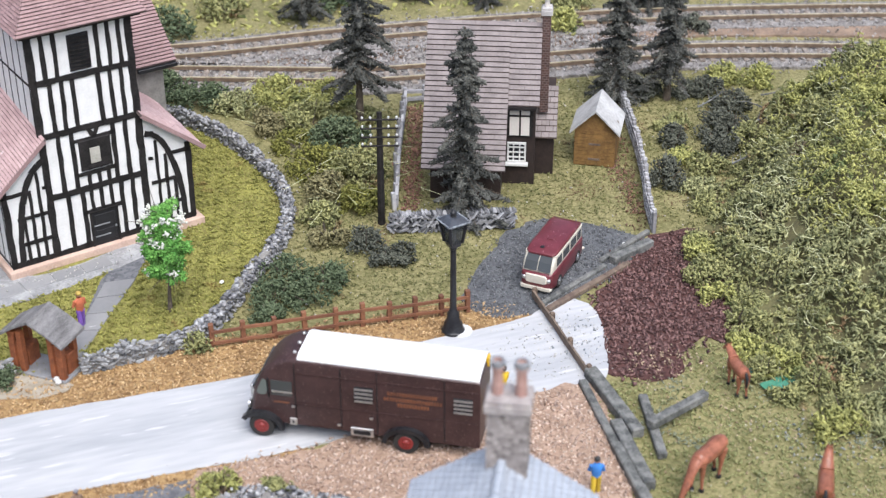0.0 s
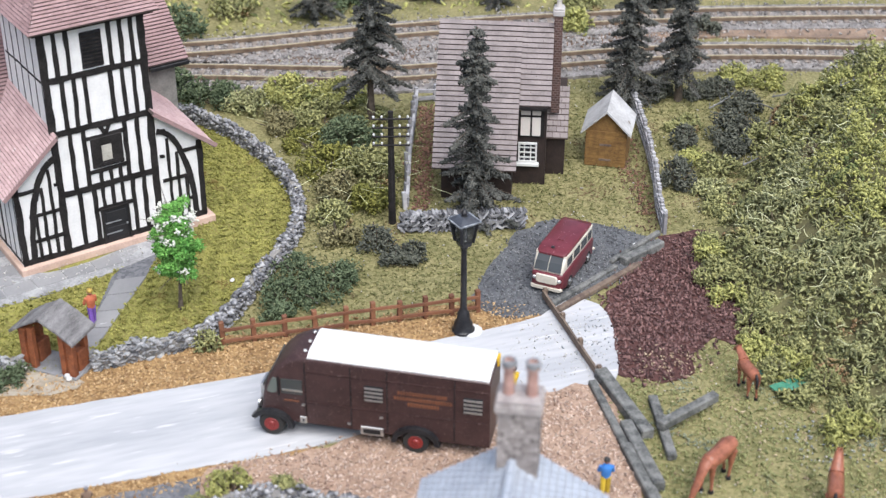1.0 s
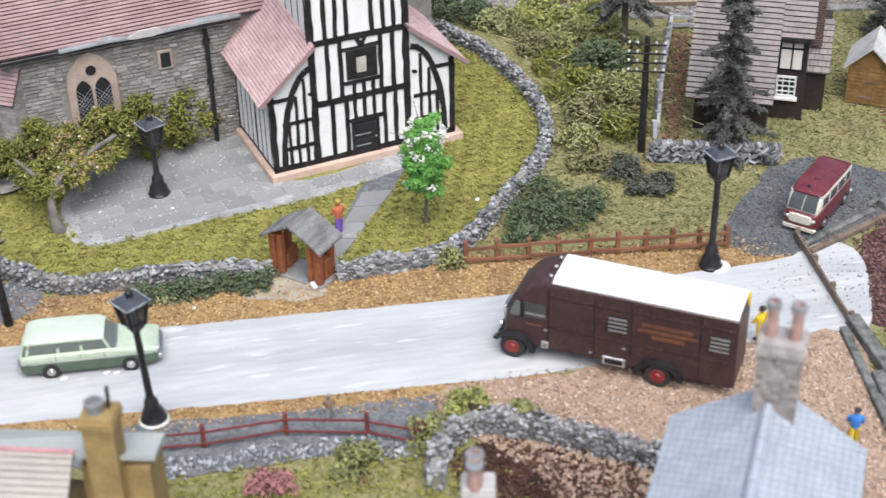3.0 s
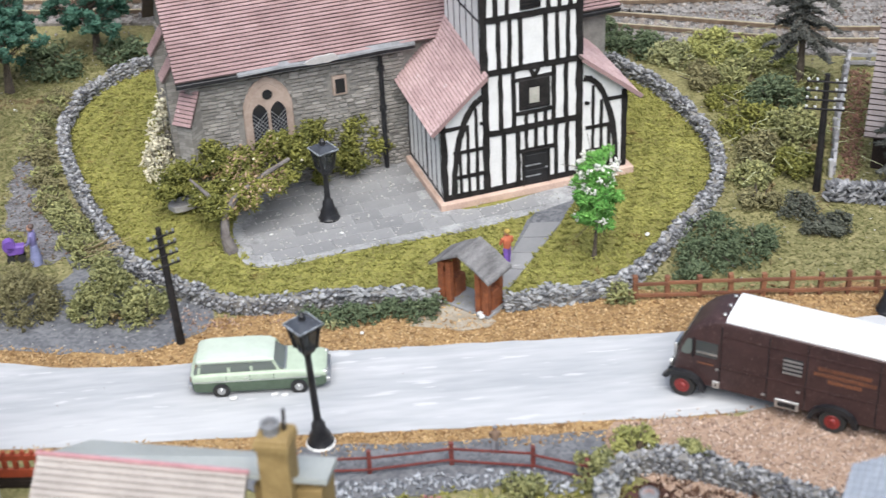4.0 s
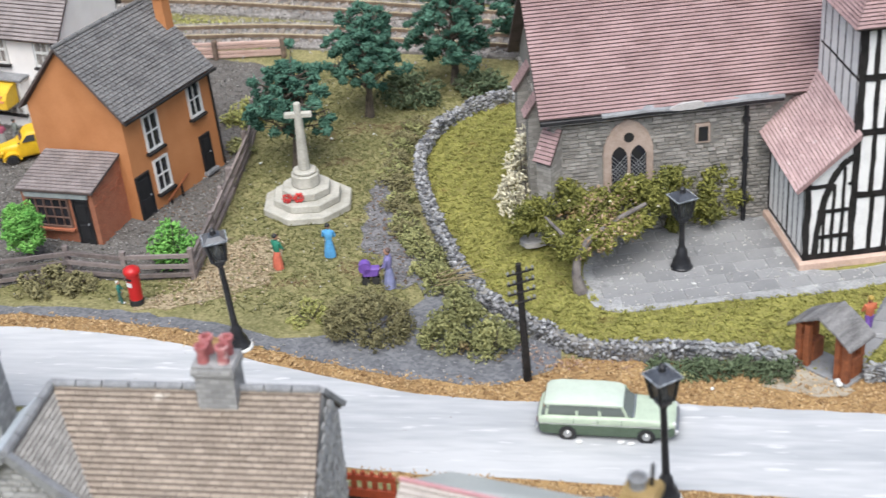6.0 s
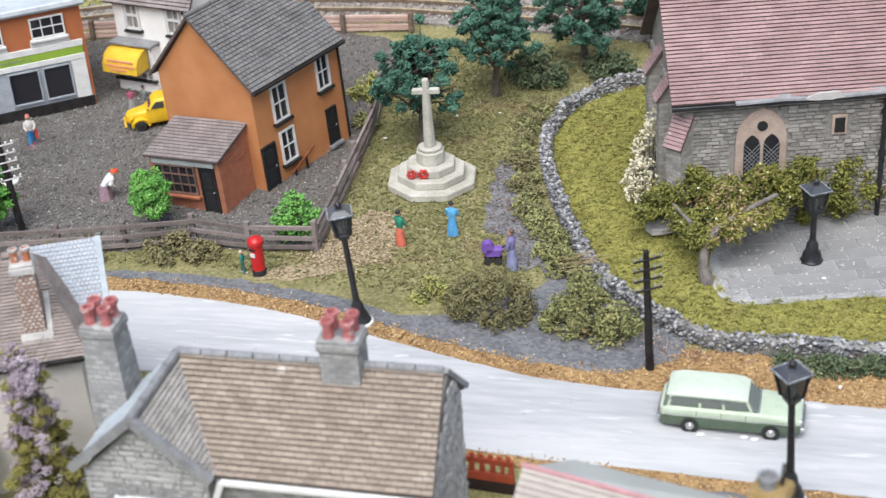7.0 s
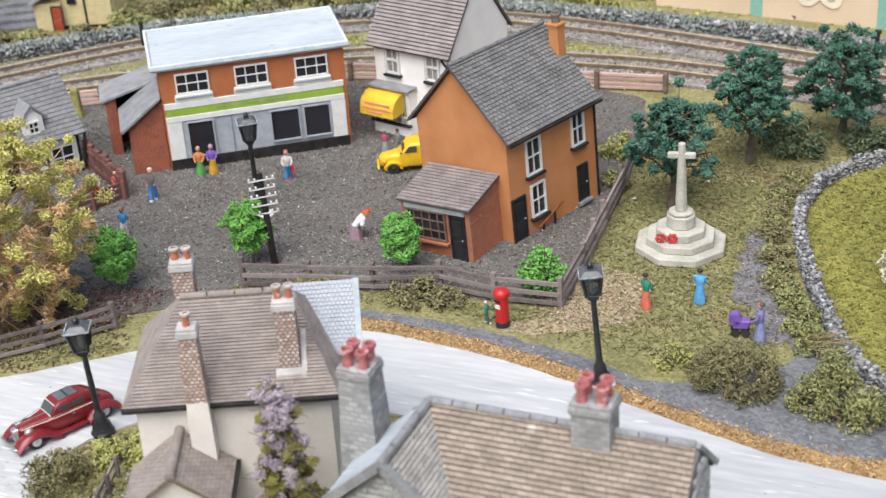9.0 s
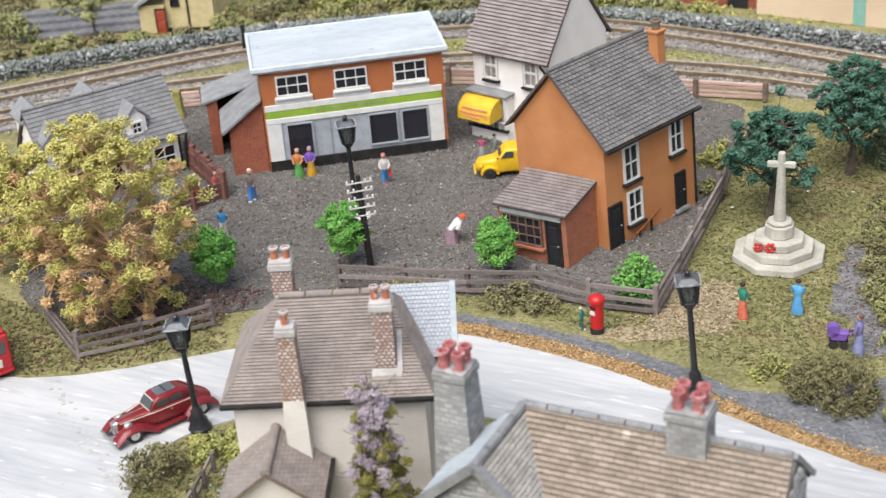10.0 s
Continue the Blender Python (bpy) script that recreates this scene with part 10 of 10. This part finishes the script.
# ---- beyond the railway ----
scatter("far_turf", [(-70, 84), (-56, 97), (-38, 102), (-16, 101), (10, 93), (22, 87), (44, 85), (70, 80), (70, 120), (-90, 120)], 0.8, 0.3, g_lime, "green turf beyond the railway", 0.03, 0.7)
scatter("verge_turf", [(-60, 77.5), (-45, 86), (-30, 88), (-24, 87.8), (-24, 91.4), (-38, 95), (-50, 92), (-61, 83.5)], 9, 0.13, g_lime, "yellow-green turf between the tracks", 0.03, 0.7)
sheet("earth_bank", [(48.5, 76.4), (54, 74.6), (62, 71.4), (80, 62.5), (92, 60), (92, 64), (70, 71.4), (58, 75.2), (51, 77.4)], 0.12, m_brownearth, "bare brown earth beyond the tracks")
for x, y, r, h, mt_ in ((19.6, 87.2, 1.9, 2.4, g_dark), (24.0, 90.0, 2.0, 2.0, g_olive), (31.6, 88.6, 1.8, 1.8, g_dark), (33.8, 91.0, 2.2, 2.2, g_olive), (44.8, 79.4, 1.2, 1.6, g_lime), (46.6, 82.6, 1.6, 1.6, g_olive), (52.6, 76.2, 1.2, 1.1, g_grey), (57, 84, 2.2, 1.8, g_olive)):
    bush(x, y, r, h, mt_, "mixed green scrub beyond the railway", 600, 0.17)
for i in range(26):
    f = i / 25
    if f > 0.66:
        continue
    x, y = -66 + 46 * f, 93 + 8.5 * math.sin(math.pi * min(1, f * 0.75 + 0.1)) + rr.uniform(0, 1.6)
    bush(x, y, rr.uniform(1.2, 2.0), rr.uniform(1.0, 2.6), rr.choice((g_olive, g_sage, g_brown, g_lime)), "mixed scrub behind the far stone wall", 420, 0.19)
for x, y, r, h in ((-81, 80, 1.6, 1.4), (-79, 82.5, 1.4, 1.2), (-76.4, 81.0, 1.0, 1.6), (-84, 84, 2.2, 2.4), (-88, 88, 3, 3.4), (-82, 91, 3, 3.2), (-76, 93, 2.4, 2.6)):
    bush(x, y, r, h, rr.choice((g_olive, g_brown)), "olive scrub beside the far platform", 420, 0.2)
for x, y, r, h, mt_ in ((-75.4, 84.6, 1.3, 1.1, g_brown), (-73.4, 86.0, 1.2, 1.0, g_olive), (-70.0, 87.2, 1.2, 1.2, g_brown), (-67.6, 90.0, 1.6, 1.8, g_olive), (-66.0, 92.6, 1.8, 2.2, g_brown), (-64.6, 89.8, 1.1, 1.0, g_olive), (-62.6, 91.6, 1.4, 1.4, g_brown), (-60.2, 93.6, 1.5, 1.6, g_olive), (-57.6, 95.2, 1.5, 1.8, g_brown), (-54.4, 97.0, 1.6, 2.0, g_olive), (-51.2, 98.6, 1.6, 2.0, g_brown), (-78.4, 84.0, 1.0, 1.0, g_olive)):
    bush(x, y, r, h, mt_, "dry scrub round the far cottage", 480, 0.17)
scatter("brown_grit", [(-80, 80), (-70, 88), (-58, 95.5), (-60, 98), (-72, 95), (-84, 86)], 3, 0.2, p_bark, "brown litter round the far cottage", 0.06, 0.6)
tree(-77.6, 86.4, 4.2, 1.1, g_sage, "thin pale green tree by the far platform", 0.4, 500, 0.15, None, 4, 8, 0.12)
fc = thing("far_cottage", -72.4, 89.2, 0, 18, "small cream cottage with grey roof and brick-red door", "cottage")
m_yellowish = mat("yellow_cream_render", (0.6, 0.5, 0.28), (0.46, 0.38, 0.2), rough=0.85)
part("wall", M().box(-0.2, 3.6, 0, 5, 0, 5.0), m_yellowish, fc)
part("porch_wall", M().box(-2.3, -0.2, -0.4, 2.2, 0, 2.2), m_yellowish, fc)
part("porch_roof", M().hull([[(-2.7, y, 2.0), (-0.2, y, 3.4), (-0.2, y, 3.6), (-2.7, y, 2.2)] for y in (-0.8, 2.5)]), m_lead, fc)
door(fc, -1.0, 0.0, 0.9, 2.0, -0.41, mt=m_redfence)
window(fc, 0.25, 2.0, 0.7, 0.8, 0.0, 1, 1, fr=m_timber)
window(fc, 2.2, 3.0, 0.9, 1.2, 0.0, 1, 1, fr=m_redfence)
part("corner_post", M().box(1.5, 1.65, -0.1, 0.0, 0, 5.0), m_timber, fc)
part("base_course", M().box(-0.25, 3.65, -0.08, 0.0, 0, 0.25), m_timber, fc)
part("roof", M().hull([[(-0.5, y, 5.0), (3.9, y, 5.0), (3.9, y, 5.3), (-0.5, y, 5.3)] for y in (-0.4, 5.4)]), m_lead, fc)
pl = thing("platform", -80.5, 85.5, 0, 30, "grey stepped platform by the far cottage", "platform")
for i in range(4):
    part("step", M().box(-7, 6.5, i * 1.1, i * 1.1 + 1.2, 0, 0.25 + i * 0.3), m_tarmac, pl, bevel=0.04)
for x, y, r, h, mt_ in ((-35.2, 100.6, 1.1, 1.6, g_olive), (-32.6, 100.2, 1.4, 1.9, g_lime), (-37.4, 100.4, 1.0, 1.8, g_olive)):
    bush(x, y, r, h, mt_, "olive bush in front of the brick building", 700, 0.14)
bb = thing("brick_shed", -33.4, 104.2, 0, -4, "red-brown brick building with dark opening beyond the railway", "building")
part("wall", M().box(-3.5, 4.0, 0, 4, 0, 8), m_brickwall, bb)
part("opening", M().box(1.6, 3.2, -0.08, 0.02, 0, 3.5), m_dark, bb)

# painted backdrop board behind the layout
m_mural = mat("cream_mural_paint", (0.66, 0.52, 0.38), (0.56, 0.43, 0.3), rough=0.8, scale=0.25)
m_teal = mat("teal_mural_paint", (0.22, 0.42, 0.36), (0.18, 0.36, 0.3), rough=0.8)
m_line = mat("tan_mural_line", (0.5, 0.34, 0.22), (0.44, 0.3, 0.19), rough=0.8)
bd = thing("mural_board", -29.3, 103.0, 0, -7, "painted cream board with teal stripes and tan arches", "board")
part("board", M().box(0, 46, 0, 0.6, 0, 26), m_mural, bd)
for x in (7.3, 16.5, 25):
    part("stripe", M().box(x, x + 0.9, -0.05, 0, 0, 26), m_teal, bd)
for cx, r in ((4.0, 2.6), (4.0, 1.7), (12.0, 2.8), (12.0, 1.8), (21, 2.7)):
    am = M()
    for i in range(12):
        a0, a1 = math.pi * i / 12, math.pi * (i + 1) / 12
        am.bar((cx + r * math.cos(a0), -0.03, 2.2 + r * math.sin(a0)), (cx + r * math.cos(a1), -0.03, 2.2 + r * math.sin(a1)), 0.05, 0.22)
    part("painted_arch", am, m_line, bd)
m_petal = mat("pale_mural_petal", (0.74, 0.66, 0.54), (0.68, 0.6, 0.48), rough=0.8)
m_leafpaint = mat("sage_mural_paint", (0.42, 0.4, 0.3), (0.36, 0.35, 0.26), rough=0.8)
for cx, cz, ang, L_, w_ in ((12.4, 2.6, 40, 1.5, 0.75), (12.4, 2.6, 140, 1.5, 0.75), (12.4, 2.6, 220, 1.3, 0.7), (12.4, 2.6, 320, 1.3, 0.7), (12.4, 2.6, 90, 1.4, 0.5), (5.2, 4.2, 60, 2.0, 0.5), (3.6, 4.4, 120, 2.0, 0.5), (21.0, 2.6, 40, 1.5, 0.75), (21.0, 2.6, 140, 1.5, 0.75)):
    T = upright(cx, -0.06, cz) @ Matrix.Rotation(radians(ang), 4, "Z") @ Matrix.Translation((L_ * 0.75, 0, 0))
    ptl = part("painted_petal", M().lathe([(1.0, 0), (1.0, 0.03)], 18, T, sx=L_ * 0.7, sy=w_), m_petal, bd)
    part("painted_heart", M().lathe([(1.0, 0.03), (1.0, 0.05)], 14, T, sx=L_ * 0.3, sy=w_ * 0.45), m_leafpaint, ptl)
wb = thing("white_board", -120, 110, 0, 8, "plain white hall panel behind the layout", "board")
part("panel", M().box(0, 84, 0, 0.8, 0, 40), m_white, wb)
